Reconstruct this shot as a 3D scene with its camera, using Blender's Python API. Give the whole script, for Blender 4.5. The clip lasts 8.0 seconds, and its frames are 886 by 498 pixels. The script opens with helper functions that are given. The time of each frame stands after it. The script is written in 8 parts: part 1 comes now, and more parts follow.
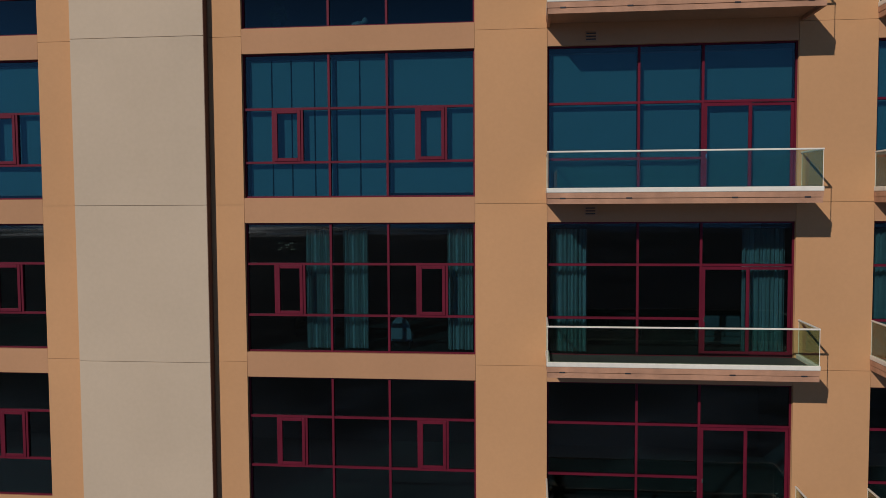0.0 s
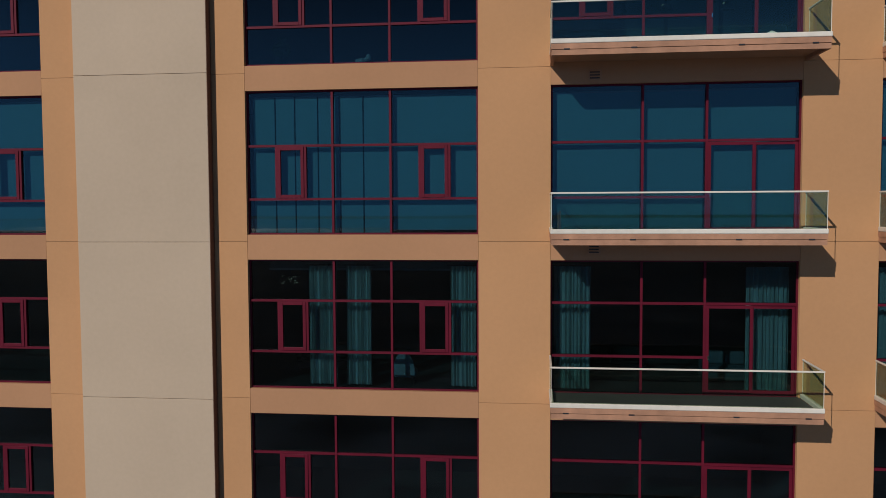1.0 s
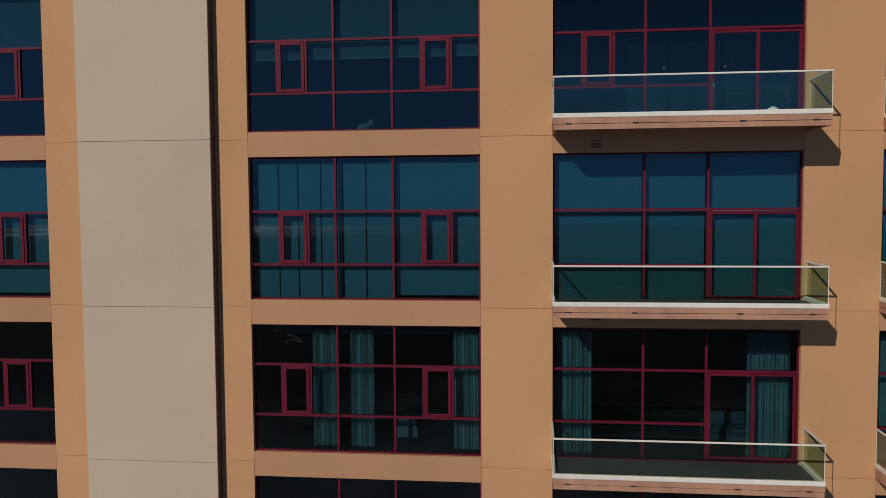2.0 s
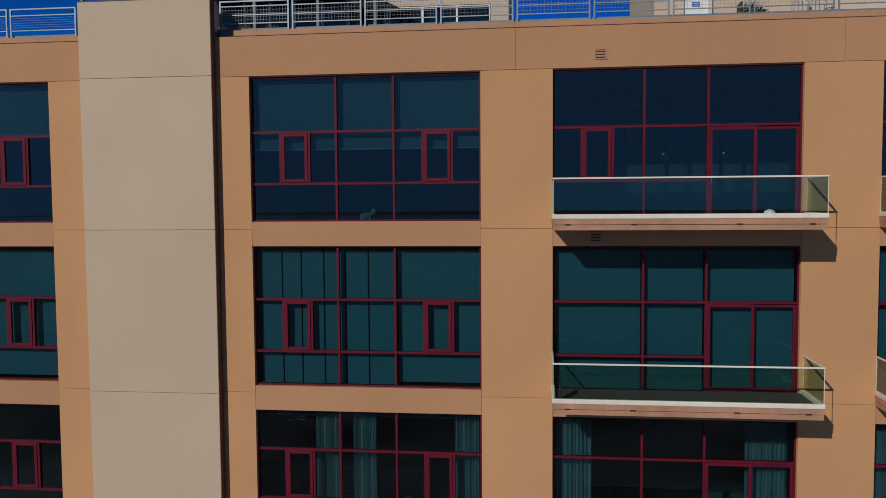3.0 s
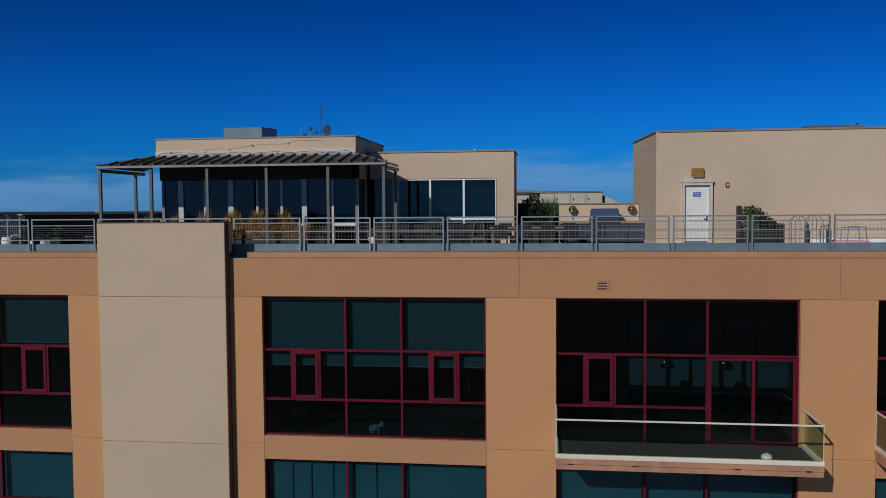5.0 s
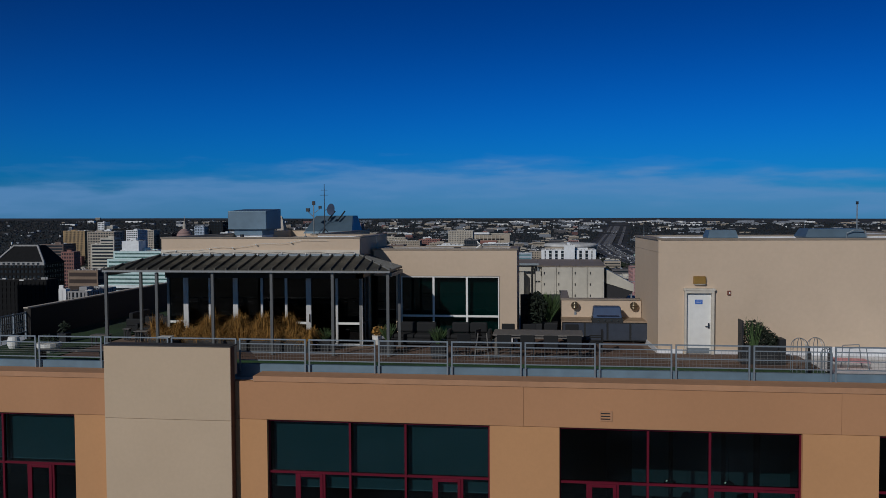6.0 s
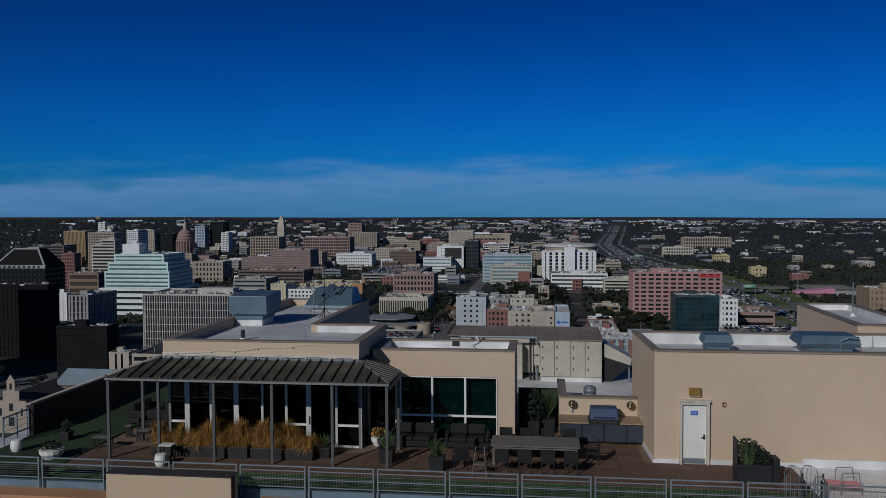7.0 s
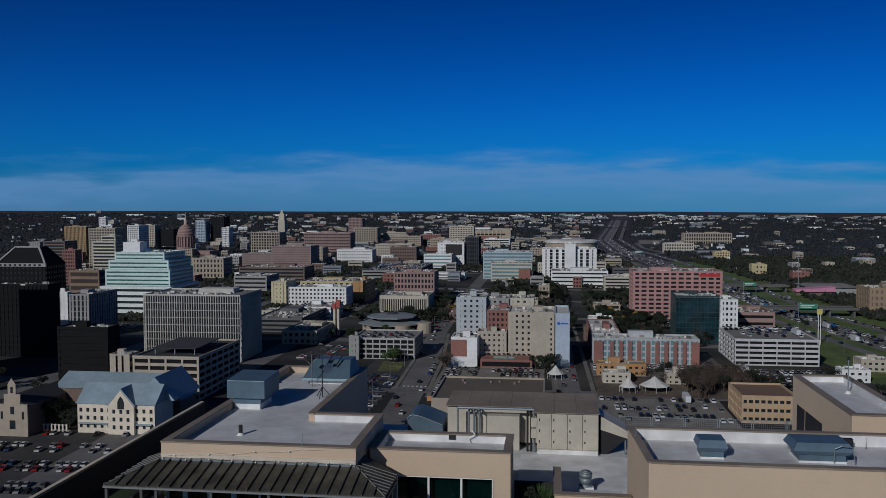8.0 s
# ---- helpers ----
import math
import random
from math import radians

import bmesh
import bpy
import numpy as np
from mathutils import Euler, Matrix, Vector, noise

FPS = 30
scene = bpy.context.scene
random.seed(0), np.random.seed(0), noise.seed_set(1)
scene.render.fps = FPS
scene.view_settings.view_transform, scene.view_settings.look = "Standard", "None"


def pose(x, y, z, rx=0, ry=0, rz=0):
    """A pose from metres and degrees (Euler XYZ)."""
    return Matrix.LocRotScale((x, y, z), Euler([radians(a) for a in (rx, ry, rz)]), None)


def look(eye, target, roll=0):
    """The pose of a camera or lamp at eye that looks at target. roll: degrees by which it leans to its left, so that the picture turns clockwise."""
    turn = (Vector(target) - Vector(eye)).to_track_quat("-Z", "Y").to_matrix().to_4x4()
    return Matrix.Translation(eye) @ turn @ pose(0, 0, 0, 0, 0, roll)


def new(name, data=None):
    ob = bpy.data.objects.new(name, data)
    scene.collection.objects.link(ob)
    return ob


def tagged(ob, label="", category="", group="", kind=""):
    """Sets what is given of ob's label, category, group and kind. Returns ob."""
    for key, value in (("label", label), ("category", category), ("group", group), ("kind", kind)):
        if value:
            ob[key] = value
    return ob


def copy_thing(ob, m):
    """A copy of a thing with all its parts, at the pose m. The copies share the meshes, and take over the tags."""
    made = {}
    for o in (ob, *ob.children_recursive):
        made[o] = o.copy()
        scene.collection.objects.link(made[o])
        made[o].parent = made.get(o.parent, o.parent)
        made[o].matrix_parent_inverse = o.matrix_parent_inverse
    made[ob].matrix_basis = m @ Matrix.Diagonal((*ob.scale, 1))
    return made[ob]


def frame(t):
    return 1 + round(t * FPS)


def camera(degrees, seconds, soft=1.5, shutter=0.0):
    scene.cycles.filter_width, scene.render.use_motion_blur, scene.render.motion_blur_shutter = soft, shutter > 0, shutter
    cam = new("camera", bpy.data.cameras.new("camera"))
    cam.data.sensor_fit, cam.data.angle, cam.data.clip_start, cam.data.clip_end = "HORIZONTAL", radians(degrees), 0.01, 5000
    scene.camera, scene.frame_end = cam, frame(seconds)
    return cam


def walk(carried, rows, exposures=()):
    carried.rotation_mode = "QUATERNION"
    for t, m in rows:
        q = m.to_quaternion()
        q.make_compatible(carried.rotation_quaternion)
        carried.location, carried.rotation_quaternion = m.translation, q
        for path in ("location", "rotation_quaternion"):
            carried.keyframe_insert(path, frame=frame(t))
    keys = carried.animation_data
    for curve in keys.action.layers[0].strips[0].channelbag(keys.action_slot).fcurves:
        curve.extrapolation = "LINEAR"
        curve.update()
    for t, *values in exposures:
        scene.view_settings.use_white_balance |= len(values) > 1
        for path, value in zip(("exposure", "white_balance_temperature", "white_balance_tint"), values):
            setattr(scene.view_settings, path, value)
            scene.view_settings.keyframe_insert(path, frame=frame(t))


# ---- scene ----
cam = camera(56.73, 8.0, soft=0.55)
PATH = [
    (0, (-0.210, -0.362, 66.872), (-10.91, 98.90, 61.20), -0.33),
    (0.5, (-0.206, -0.327, 67.301), (-11.03, 98.93, 61.66), -0.32),
    (1, (-0.244, -0.284, 67.903), (-11.21, 98.96, 62.41), -0.30),
    (1.5, (-0.275, -0.249, 68.772), (-11.31, 98.98, 63.16), -0.34),
    (2, (-0.265, -0.295, 69.897), (-11.40, 98.91, 64.02), -0.39),
    (2.5, (-0.217, -0.385, 71.192), (-11.54, 98.78, 65.09), -0.42),
    (3, (-0.141, -0.455, 72.560), (-11.81, 98.67, 66.45), -0.42),
    (3.5, (-0.056, -0.481, 73.966), (-12.18, 98.61, 68.11), -0.39),
    (4, (0.002, -0.573, 75.544), (-12.46, 98.49, 69.89), -0.41),
    (4.5, (0.024, -0.718, 77.167), (-12.60, 98.33, 71.73), -0.43),
    (5, (-0.005, -0.824, 78.781), (-12.67, 98.25, 73.84), -0.43),
    (5.5, (-0.060, -0.876, 80.470), (-12.72, 98.22, 76.08), -0.39),
    (6, (-0.106, -0.882, 82.344), (-12.77, 98.23, 78.25), -0.31),
    (6.5, (-0.098, -0.891, 84.410), (-12.80, 98.21, 80.21), -0.24),
    (7, (0.006, -1.018, 86.437), (-12.71, 98.08, 82.14), -0.27),
    (7.5, (0.134, -1.070, 88.617), (-12.62, 98.01, 84.07), -0.17),
    (8, (0.182, -0.968, 90.771), (-12.61, 98.08, 85.68), -0.18),
]
EXPOSURES = [(0.0, -0.36, 6400, 12), (3.5, -0.41, 6400, 12), (4.5, -0.46, 6380, 12), (6.0, -0.72, 6300, 10), (7.0, -0.81, 6300, 10), (8.0, -0.73, 6300, 10)]
walk(cam, [(t, look(eye, target, roll)) for t, eye, target, roll in PATH], EXPOSURES)

# ---------------------------------------------------------------- world, sun
SUN_AZ, SUN_EL = 205.0, 27.0
sun_way = Vector((math.sin(radians(SUN_AZ)) * math.cos(radians(SUN_EL)), math.cos(radians(SUN_AZ)) * math.cos(radians(SUN_EL)), math.sin(radians(SUN_EL))))
sun = new("sun", bpy.data.lights.new("sun", "SUN"))
sun.data.energy, sun.data.angle, sun.data.color = 3.4, radians(0.53), (1.0, 0.955, 0.905)
sun.matrix_world = look(sun_way * 300 + Vector((0, 0, 80)), (0, 0, 80))

world = bpy.data.worlds.new("sky")
scene.world = world
world.use_nodes = True
wn, wl = world.node_tree.nodes, world.node_tree.links
background = wn["Background"]
sky = wn.new("ShaderNodeTexSky")
sky.sky_type, sky.sun_disc = "NISHITA", False
sky.sun_elevation, sky.sun_rotation = radians(SUN_EL), radians(SUN_AZ)
sky.altitude, sky.air_density, sky.dust_density, sky.ozone_density = 250, 1.0, 0.3, 4.0
deep = wn.new("ShaderNodeHueSaturation")
deep.inputs["Saturation"].default_value, deep.inputs["Value"].default_value = 1.25, 1.0
wl.new(sky.outputs[0], deep.inputs["Color"])
tone = wn.new("ShaderNodeMixRGB")
tone.blend_type, tone.inputs[0].default_value, tone.inputs[2].default_value = "MULTIPLY", 1.0, (0.05, 0.40, 1.0, 1)
wl.new(deep.outputs[0], tone.inputs[1])
wcoord = wn.new("ShaderNodeTexCoord")
# the blue is deepest away from the sun and paler on the sun's side
toward = wn.new("ShaderNodeVectorMath")
toward.operation, toward.inputs[1].default_value = "DOT_PRODUCT", tuple(sun_way)
wl.new(wcoord.outputs["Generated"], toward.inputs[0])
pale = wn.new("ShaderNodeMapRange")
pale.interpolation_type = "SMOOTHSTEP"
pale.inputs["From Min"].default_value, pale.inputs["From Max"].default_value = -0.45, 0.10
wl.new(toward.outputs["Value"], pale.inputs[0])
hue = wn.new("ShaderNodeMixRGB")
hue.inputs[1].default_value, hue.inputs[2].default_value = (0.024, 0.395, 1.04, 1), (0.23, 0.27, 0.36, 1)
wl.new(pale.outputs[0], hue.inputs[0])
zsplit = wn.new("ShaderNodeSeparateXYZ")
wl.new(wcoord.outputs["Generated"], zsplit.inputs[0])
# high overhead the blue is less pure
high = wn.new("ShaderNodeMapRange")
high.interpolation_type = "SMOOTHSTEP"
high.inputs["From Min"].default_value, high.inputs["From Max"].default_value = 0.30, 0.58
wl.new(zsplit.outputs["Z"], high.inputs[0])
crest = wn.new("ShaderNodeMixRGB")
crest.inputs[2].default_value = (0.33, 0.36, 0.41, 1)
wl.new(high.outputs[0], crest.inputs[0])
wl.new(hue.outputs[0], crest.inputs[1])
# and it darkens from the horizon upwards
depth = wn.new("ShaderNodeMapRange")
depth.interpolation_type = "SMOOTHSTEP"
depth.inputs["From Min"].default_value, depth.inputs["From Max"].default_value = 0.05, 0.29
depth.inputs["To Min"].default_value, depth.inputs["To Max"].default_value = 1.22, 0.70
wl.new(zsplit.outputs["Z"], depth.inputs[0])
dim = wn.new("ShaderNodeVectorMath")
dim.operation = "SCALE"
wl.new(crest.outputs[0], dim.inputs[0])
wl.new(depth.outputs[0], dim.inputs["Scale"])
wl.new(dim.outputs[0], tone.inputs[2])
wsplit = wn.new("ShaderNodeSeparateXYZ")
wl.new(wcoord.outputs["Generated"], wsplit.inputs[0])
wmap = wn.new("ShaderNodeMapping")
wmap.inputs["Scale"].default_value = (7.0, 7.0, 44.0)
wl.new(wcoord.outputs["Generated"], wmap.inputs[0])
wnoise = wn.new("ShaderNodeTexNoise")
wnoise.inputs["Scale"].default_value, wnoise.inputs["Detail"].default_value = 1.6, 6.0
wl.new(wmap.outputs[0], wnoise.inputs["Vector"])
# a thin bank of cloud a few degrees above the horizon, ragged along its top
wedge = wn.new("ShaderNodeMath")
wedge.operation, wedge.inputs[1].default_value = "MULTIPLY_ADD", 0.062
wl.new(wnoise.outputs["Fac"], wedge.inputs[0])
# the bank stands highest to the north and sinks to both sides
wside = wn.new("ShaderNodeMath")
wside.operation, wside.inputs[1].default_value = "ADD", 0.12
wl.new(wsplit.outputs["X"], wside.inputs[0])
wsquare = wn.new("ShaderNodeMath")
wsquare.operation = "MULTIPLY"
wl.new(wside.outputs[0], wsquare.inputs[0])
wl.new(wside.outputs[0], wsquare.inputs[1])
wsink = wn.new("ShaderNodeMath")
wsink.operation, wsink.inputs[1].default_value = "MULTIPLY_ADD", 0.10
wl.new(wsquare.outputs[0], wsink.inputs[0])
wl.new(wsplit.outputs["Z"], wsink.inputs[2])
wl.new(wsink.outputs[0], wedge.inputs[2])
wramp = wn.new("ShaderNodeValToRGB")
els = wramp.color_ramp.elements
els[0].position, els[0].color = 0.0295, (0.42, 0.42, 0.42, 1)
els[1].position, els[1].color = 0.102, (0, 0, 0, 1)
for at, v in ((0.054, 0.52), (0.072, 0.78), (0.080, 0.52), (0.088, 0.16)):
    e = els.new(at)
    e.color = (v, v, v, 1)
wl.new(wedge.outputs[0], wramp.inputs[0])
wmix = wn.new("ShaderNodeMixRGB")
wmix.inputs[2].default_value = (2.25, 5.1, 9.8, 1)
wl.new(wramp.outputs[0], wmix.inputs[0])
wl.new(tone.outputs[0], wmix.inputs[1])
# bright clear air low on the sun's side
low_air = wn.new("ShaderNodeMapRange")
low_air.interpolation_type = "SMOOTHSTEP"
low_air.inputs["From Min"].default_value, low_air.inputs["From Max"].default_value = 0.30, 0.13
wl.new(wsplit.outputs["Z"], low_air.inputs[0])
sunside = wn.new("ShaderNodeMapRange")
sunside.interpolation_type = "SMOOTHSTEP"
sunside.inputs["From Min"].default_value, sunside.inputs["From Max"].default_value = -0.25, 0.5
wl.new(toward.outputs["Value"], sunside.inputs[0])
low_fac = wn.new("ShaderNodeMath")
low_fac.operation = "MULTIPLY"
wl.new(low_air.outputs[0], low_fac.inputs[0])
wl.new(sunside.outputs[0], low_fac.inputs[1])
wlow = wn.new("ShaderNodeMixRGB")
wlow.inputs[2].default_value = (1.7, 5.0, 11.0, 1)
wl.new(low_fac.outputs[0], wlow.inputs[0])
wl.new(wmix.outputs[0], wlow.inputs[1])
wl.new(wlow.outputs[0], background.inputs["Color"])
background.inputs["Strength"].default_value = 0.078

# ---------------------------------------------------------------- materials


def material(name, color, rough=0.8, metal=0.0, spec=0.5, vary=0.12, scale=6.0, stain=0.1, stain_scale=0.35, bump=0.0, bump_scale=60.0, per_object=0.0, island=0.0):
    """A painted, plastered or metal surface: grain and stains over a base colour, with fine relief."""
    m = bpy.data.materials.new(name)
    m.use_nodes = True
    n, l = m.node_tree.nodes, m.node_tree.links
    p = n["Principled BSDF"]
    p.inputs["Roughness"].default_value, p.inputs["Metallic"].default_value, p.inputs["Specular IOR Level"].default_value = rough, metal, spec
    co = n.new("ShaderNodeTexCoord")
    total = None
    for amount, sc, detail in ((vary, scale, 6), (stain, stain_scale, 4)):
        if amount <= 0:
            continue
        t = n.new("ShaderNodeTexNoise")
        t.inputs["Scale"].default_value, t.inputs["Detail"].default_value = sc, detail
        l.new(co.outputs["Object"], t.inputs["Vector"])
        r = n.new("ShaderNodeMapRange")
        r.inputs["From Min"].default_value, r.inputs["From Max"].default_value = 0.28, 0.72
        r.inputs["To Min"].default_value, r.inputs["To Max"].default_value = 1 - amount, 1 + amount
        l.new(t.outputs["Fac"], r.inputs[0])
        total = _times(n, l, total, r.outputs[0])
    if per_object or island:
        if per_object:
            src, amount = n.new("ShaderNodeObjectInfo").outputs["Random"], per_object
        else:
            src, amount = n.new("ShaderNodeNewGeometry").outputs["Random Per Island"], island
        r = n.new("ShaderNodeMapRange")
        r.inputs["To Min"].default_value, r.inputs["To Max"].default_value = 1 - amount, 1 + amount
        l.new(src, r.inputs[0])
        total = _times(n, l, total, r.outputs[0])
    base = n.new("ShaderNodeRGB")
    base.outputs[0].default_value = (*color, 1)
    if total is None:
        l.new(base.outputs[0], p.inputs["Base Color"])
    else:
        mul = n.new("ShaderNodeVectorMath")
        mul.operation = "SCALE"
        l.new(base.outputs[0], mul.inputs[0])
        l.new(total, mul.inputs["Scale"])
        l.new(mul.outputs[0], p.inputs["Base Color"])
    if bump:
        t = n.new("ShaderNodeTexNoise")
        t.inputs["Scale"].default_value, t.inputs["Detail"].default_value = bump_scale, 3
        l.new(co.outputs["Object"], t.inputs["Vector"])
        b = n.new("ShaderNodeBump")
        b.inputs["Strength"].default_value, b.inputs["Distance"].default_value = bump, 0.02
        l.new(t.outputs["Fac"], b.inputs["Height"])
        l.new(b.outputs[0], p.inputs["Normal"])
    return m


def _times(n, l, a, b):
    if a is None:
        return b
    k = n.new("ShaderNodeMath")
    k.operation = "MULTIPLY"
    l.new(a, k.inputs[0])
    l.new(b, k.inputs[1])
    return k.outputs[0]


def glass(name, tint, rough=0.0, ior=1.5, wave=0.0):
    """A thin tinted pane: clear through, glossy by Fresnel."""
    m = bpy.data.materials.new(name)
    m.use_nodes = True
    n, l = m.node_tree.nodes, m.node_tree.links
    n.remove(n["Principled BSDF"])
    clear = n.new("ShaderNodeBsdfTransparent")
    clear.inputs[0].default_value = (*tint, 1)
    gloss = n.new("ShaderNodeBsdfGlossy")
    gloss.inputs["Roughness"].default_value = rough
    fres = n.new("ShaderNodeFresnel")
    fres.inputs[0].default_value = ior
    mix = n.new("ShaderNodeMixShader")
    most = n.new("ShaderNodeMath")
    most.operation, most.inputs[1].default_value = "MINIMUM", 0.3
    l.new(fres.outputs[0], most.inputs[0])
    l.new(most.outputs[0], mix.inputs[0])
    l.new(clear.outputs[0], mix.inputs[1])
    l.new(gloss.outputs[0], mix.inputs[2])
    l.new(mix.outputs[0], n["Material Output"].inputs["Surface"])
    if wave:
        co = n.new("ShaderNodeTexCoord")
        t = n.new("ShaderNodeTexNoise")
        t.inputs["Scale"].default_value = 0.6
        l.new(co.outputs["Object"], t.inputs["Vector"])
        b = n.new("ShaderNodeBump")
        b.inputs["Strength"].default_value, b.inputs["Distance"].default_value = wave, 0.02
        l.new(t.outputs["Fac"], b.inputs["Height"])
        l.new(b.outputs[0], gloss.inputs["Normal"])
    return m


def glow(name, color, strength):
    m = bpy.data.materials.new(name)
    m.use_nodes = True
    p = m.node_tree.nodes["Principled BSDF"]
    p.inputs["Base Color"].default_value = (*color, 1)
    p.inputs["Emission Color"].default_value, p.inputs["Emission Strength"].default_value = (*color, 1), strength
    return m


STUCCO = material("tan_stucco", (0.525, 0.278, 0.128), 0.9, spec=0.2, vary=0.022, scale=9, stain=0.05, stain_scale=0.3, bump=0.12, bump_scale=90, per_object=0.02)
STUCCO_PINK = material("salmon_stucco", (0.455, 0.238, 0.120), 0.9, spec=0.2, vary=0.022, scale=9, stain=0.06, stain_scale=0.3, bump=0.12, bump_scale=90, per_object=0.02)
STUCCO_EDGE = material("tan_stucco_coping", (0.43, 0.23, 0.122), 0.85, vary=0.06, scale=4, stain=0.12, bump=0.2)
BEIGE = material("beige_stucco", (0.52, 0.40, 0.275), 0.9, spec=0.2, vary=0.022, scale=8, stain=0.05, stain_scale=0.3, bump=0.12, bump_scale=90, per_object=0.02)
CREAM = material("cream_stucco", (0.56, 0.44, 0.322), 0.9, spec=0.2, vary=0.025, scale=7, stain=0.06, stain_scale=0.4, bump=0.12, bump_scale=80)
BACKING = material("dark_backing", (0.19, 0.13, 0.09), 0.95, vary=0.1)
MAROON = material("maroon_aluminium", (0.112, 0.006, 0.018), 0.55, spec=0.15, vary=0.1, scale=12, stain=0.15, stain_scale=1.0)
FASCIA = material("pinkish_fascia", (0.42, 0.215, 0.122), 0.8, vary=0.1, scale=5, stain=0.18, stain_scale=1.4, bump=0.3, bump_scale=30)
WHITE_RAIL = material("cream_white_rail", (0.72, 0.66, 0.54), 0.5, vary=0.05, stain=0.1)
GALV = material("galvanised_steel", (0.22, 0.26, 0.29), 0.5, 0.4, vary=0.12, scale=14, stain=0.1)
FLASHING = material("blue_grey_flashing", (0.13, 0.20, 0.25), 0.6, 0.1, vary=0.08, scale=3, stain=0.2, stain_scale=0.8)
PANE = glass("tinted_window_glass", (0.372, 0.512, 0.545), 0.0, 1.5, 0.03)
CLEAR = glass("balcony_glass", (0.78, 0.88, 0.80), 0.0, 1.45)
PANE_MID = glass("grey_window_glass", (0.22, 0.40, 0.40), 0.0, 1.5, 0.03)
PANE_DARK = glass("dark_window_glass", (0.11, 0.22, 0.22), 0.0, 1.5, 0.03)
SHADE_UP = material("grey_roller_shade", (0.36, 0.41, 0.39), 0.9, vary=0.04, scale=20, stain=0.04)
SHADE_PENT = material("grey_green_shade", (0.36, 0.46, 0.42), 0.9, vary=0.05, scale=20, stain=0.05)
SHADE = material("pale_roller_shade", (0.45, 0.79, 0.82), 0.9, vary=0.04, scale=20, stain=0.04)
CURTAIN = material("grey_curtain", (0.88, 0.88, 0.82), 0.9, vary=0.12, scale=30, stain=0.08)
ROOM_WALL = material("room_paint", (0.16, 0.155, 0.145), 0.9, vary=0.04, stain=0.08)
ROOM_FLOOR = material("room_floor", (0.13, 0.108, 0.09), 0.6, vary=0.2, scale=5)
ROOM_CEIL = material("room_ceiling", (0.34, 0.33, 0.31), 0.9, vary=0.04)
UPHOLST = material("pale_upholstery", (0.62, 0.62, 0.62), 0.9, vary=0.06)
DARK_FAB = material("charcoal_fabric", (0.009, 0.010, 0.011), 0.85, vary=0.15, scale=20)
WHITE = material("white_paint", (0.74, 0.74, 0.70), 0.55, vary=0.04, stain=0.08)
MEMBRANE = material("white_roof_membrane", (0.55, 0.57, 0.59), 0.6, vary=0.06, scale=2, stain=0.22, stain_scale=0.5)
UPSTAND = material("white_membrane_upstand", (0.66, 0.67, 0.68), 0.55, vary=0.06, scale=2, stain=0.2, stain_scale=0.9)
COPING = material("brown_grey_coping", (0.25, 0.205, 0.155), 0.6, 0.1, vary=0.12, scale=3, stain=0.2)
SEAM = material("weathered_metal_roof", (0.082, 0.079, 0.064), 0.55, 0.3, vary=0.25, scale=5, stain=0.45, stain_scale=1.3, bump=0.1, bump_scale=8)
STEEL_GREY = material("grey_painted_steel", (0.20, 0.20, 0.19), 0.5, 0.2, vary=0.1)
DECK = material("brown_deck_paver", (0.125, 0.074, 0.050), 0.85, vary=0.2, scale=6, stain=0.18, per_object=0.14, bump=0.2)
# darker copy of the turf: shade on the lawn is put into its green
LAWN_SHADED = material("shaded_lawn", (0.017, 0.042, 0.011), 0.95, vary=0.4, scale=10, stain=0.5, stain_scale=0.5, bump=0.6, bump_scale=70)
TURF = material("artificial_turf", (0.022, 0.075, 0.018), 0.95, vary=0.4, scale=9, stain=0.4, stain_scale=0.6, bump=0.6, bump_scale=70)
HVAC_BLUE = material("blue_grey_sheet_metal", (0.105, 0.165, 0.215), 0.5, 0.35, vary=0.08, scale=3, stain=0.16, stain_scale=0.9)
HVAC_TAN = material("ivory_unit_panel", (0.46, 0.435, 0.37), 0.55, vary=0.05, scale=4, stain=0.12, stain_scale=0.8)
GRASS_DRY = material("dry_ornamental_grass", (0.33, 0.175, 0.04), 0.9, vary=0.3, scale=4, stain=0.25, island=0.35)
LEAF = material("leaf_green", (0.055, 0.10, 0.03), 0.8, vary=0.3, scale=2, island=0.4)
LEAF_DARK = material("oak_leaf", (0.014, 0.024, 0.012), 0.85, vary=0.3, scale=0.4, island=0.4)
LEAF_BARE = material("bare_twigs", (0.078, 0.055, 0.044), 0.9, vary=0.3, scale=0.4, island=0.4)
# far leaves: distance haze is put into the bluish base colour
LEAF_HAZE = material("haze_blue_leaf", (0.0115, 0.0185, 0.0245), 0.75, spec=0.5, vary=0.3, scale=0.02, island=0.3)
LEAF_GOLD = material("autumn_leaf", (0.22, 0.14, 0.03), 0.85, vary=0.3, scale=0.4, island=0.4)
BARK = material("bark", (0.09, 0.065, 0.05), 0.95, vary=0.3)
PLANTER = material("dark_planter", (0.014, 0.016, 0.018), 0.6, vary=0.15)
TEAK = material("weathered_wood", (0.15, 0.138, 0.125), 0.8, vary=0.25, scale=9, stain=0.15)
TILE_DARK = material("dark_balcony_tile", (0.055, 0.054, 0.052), 0.7, vary=0.15, scale=8, stain=0.2)
STONE = material("counter_stone", (0.30, 0.215, 0.14), 0.6, vary=0.15, scale=10)
GRILL_BLUE = material("blue_grill_cover", (0.03, 0.06, 0.13), 0.5, vary=0.1)
CHROME = material("chrome", (0.7, 0.7, 0.7), 0.15, 1.0, vary=0.05)
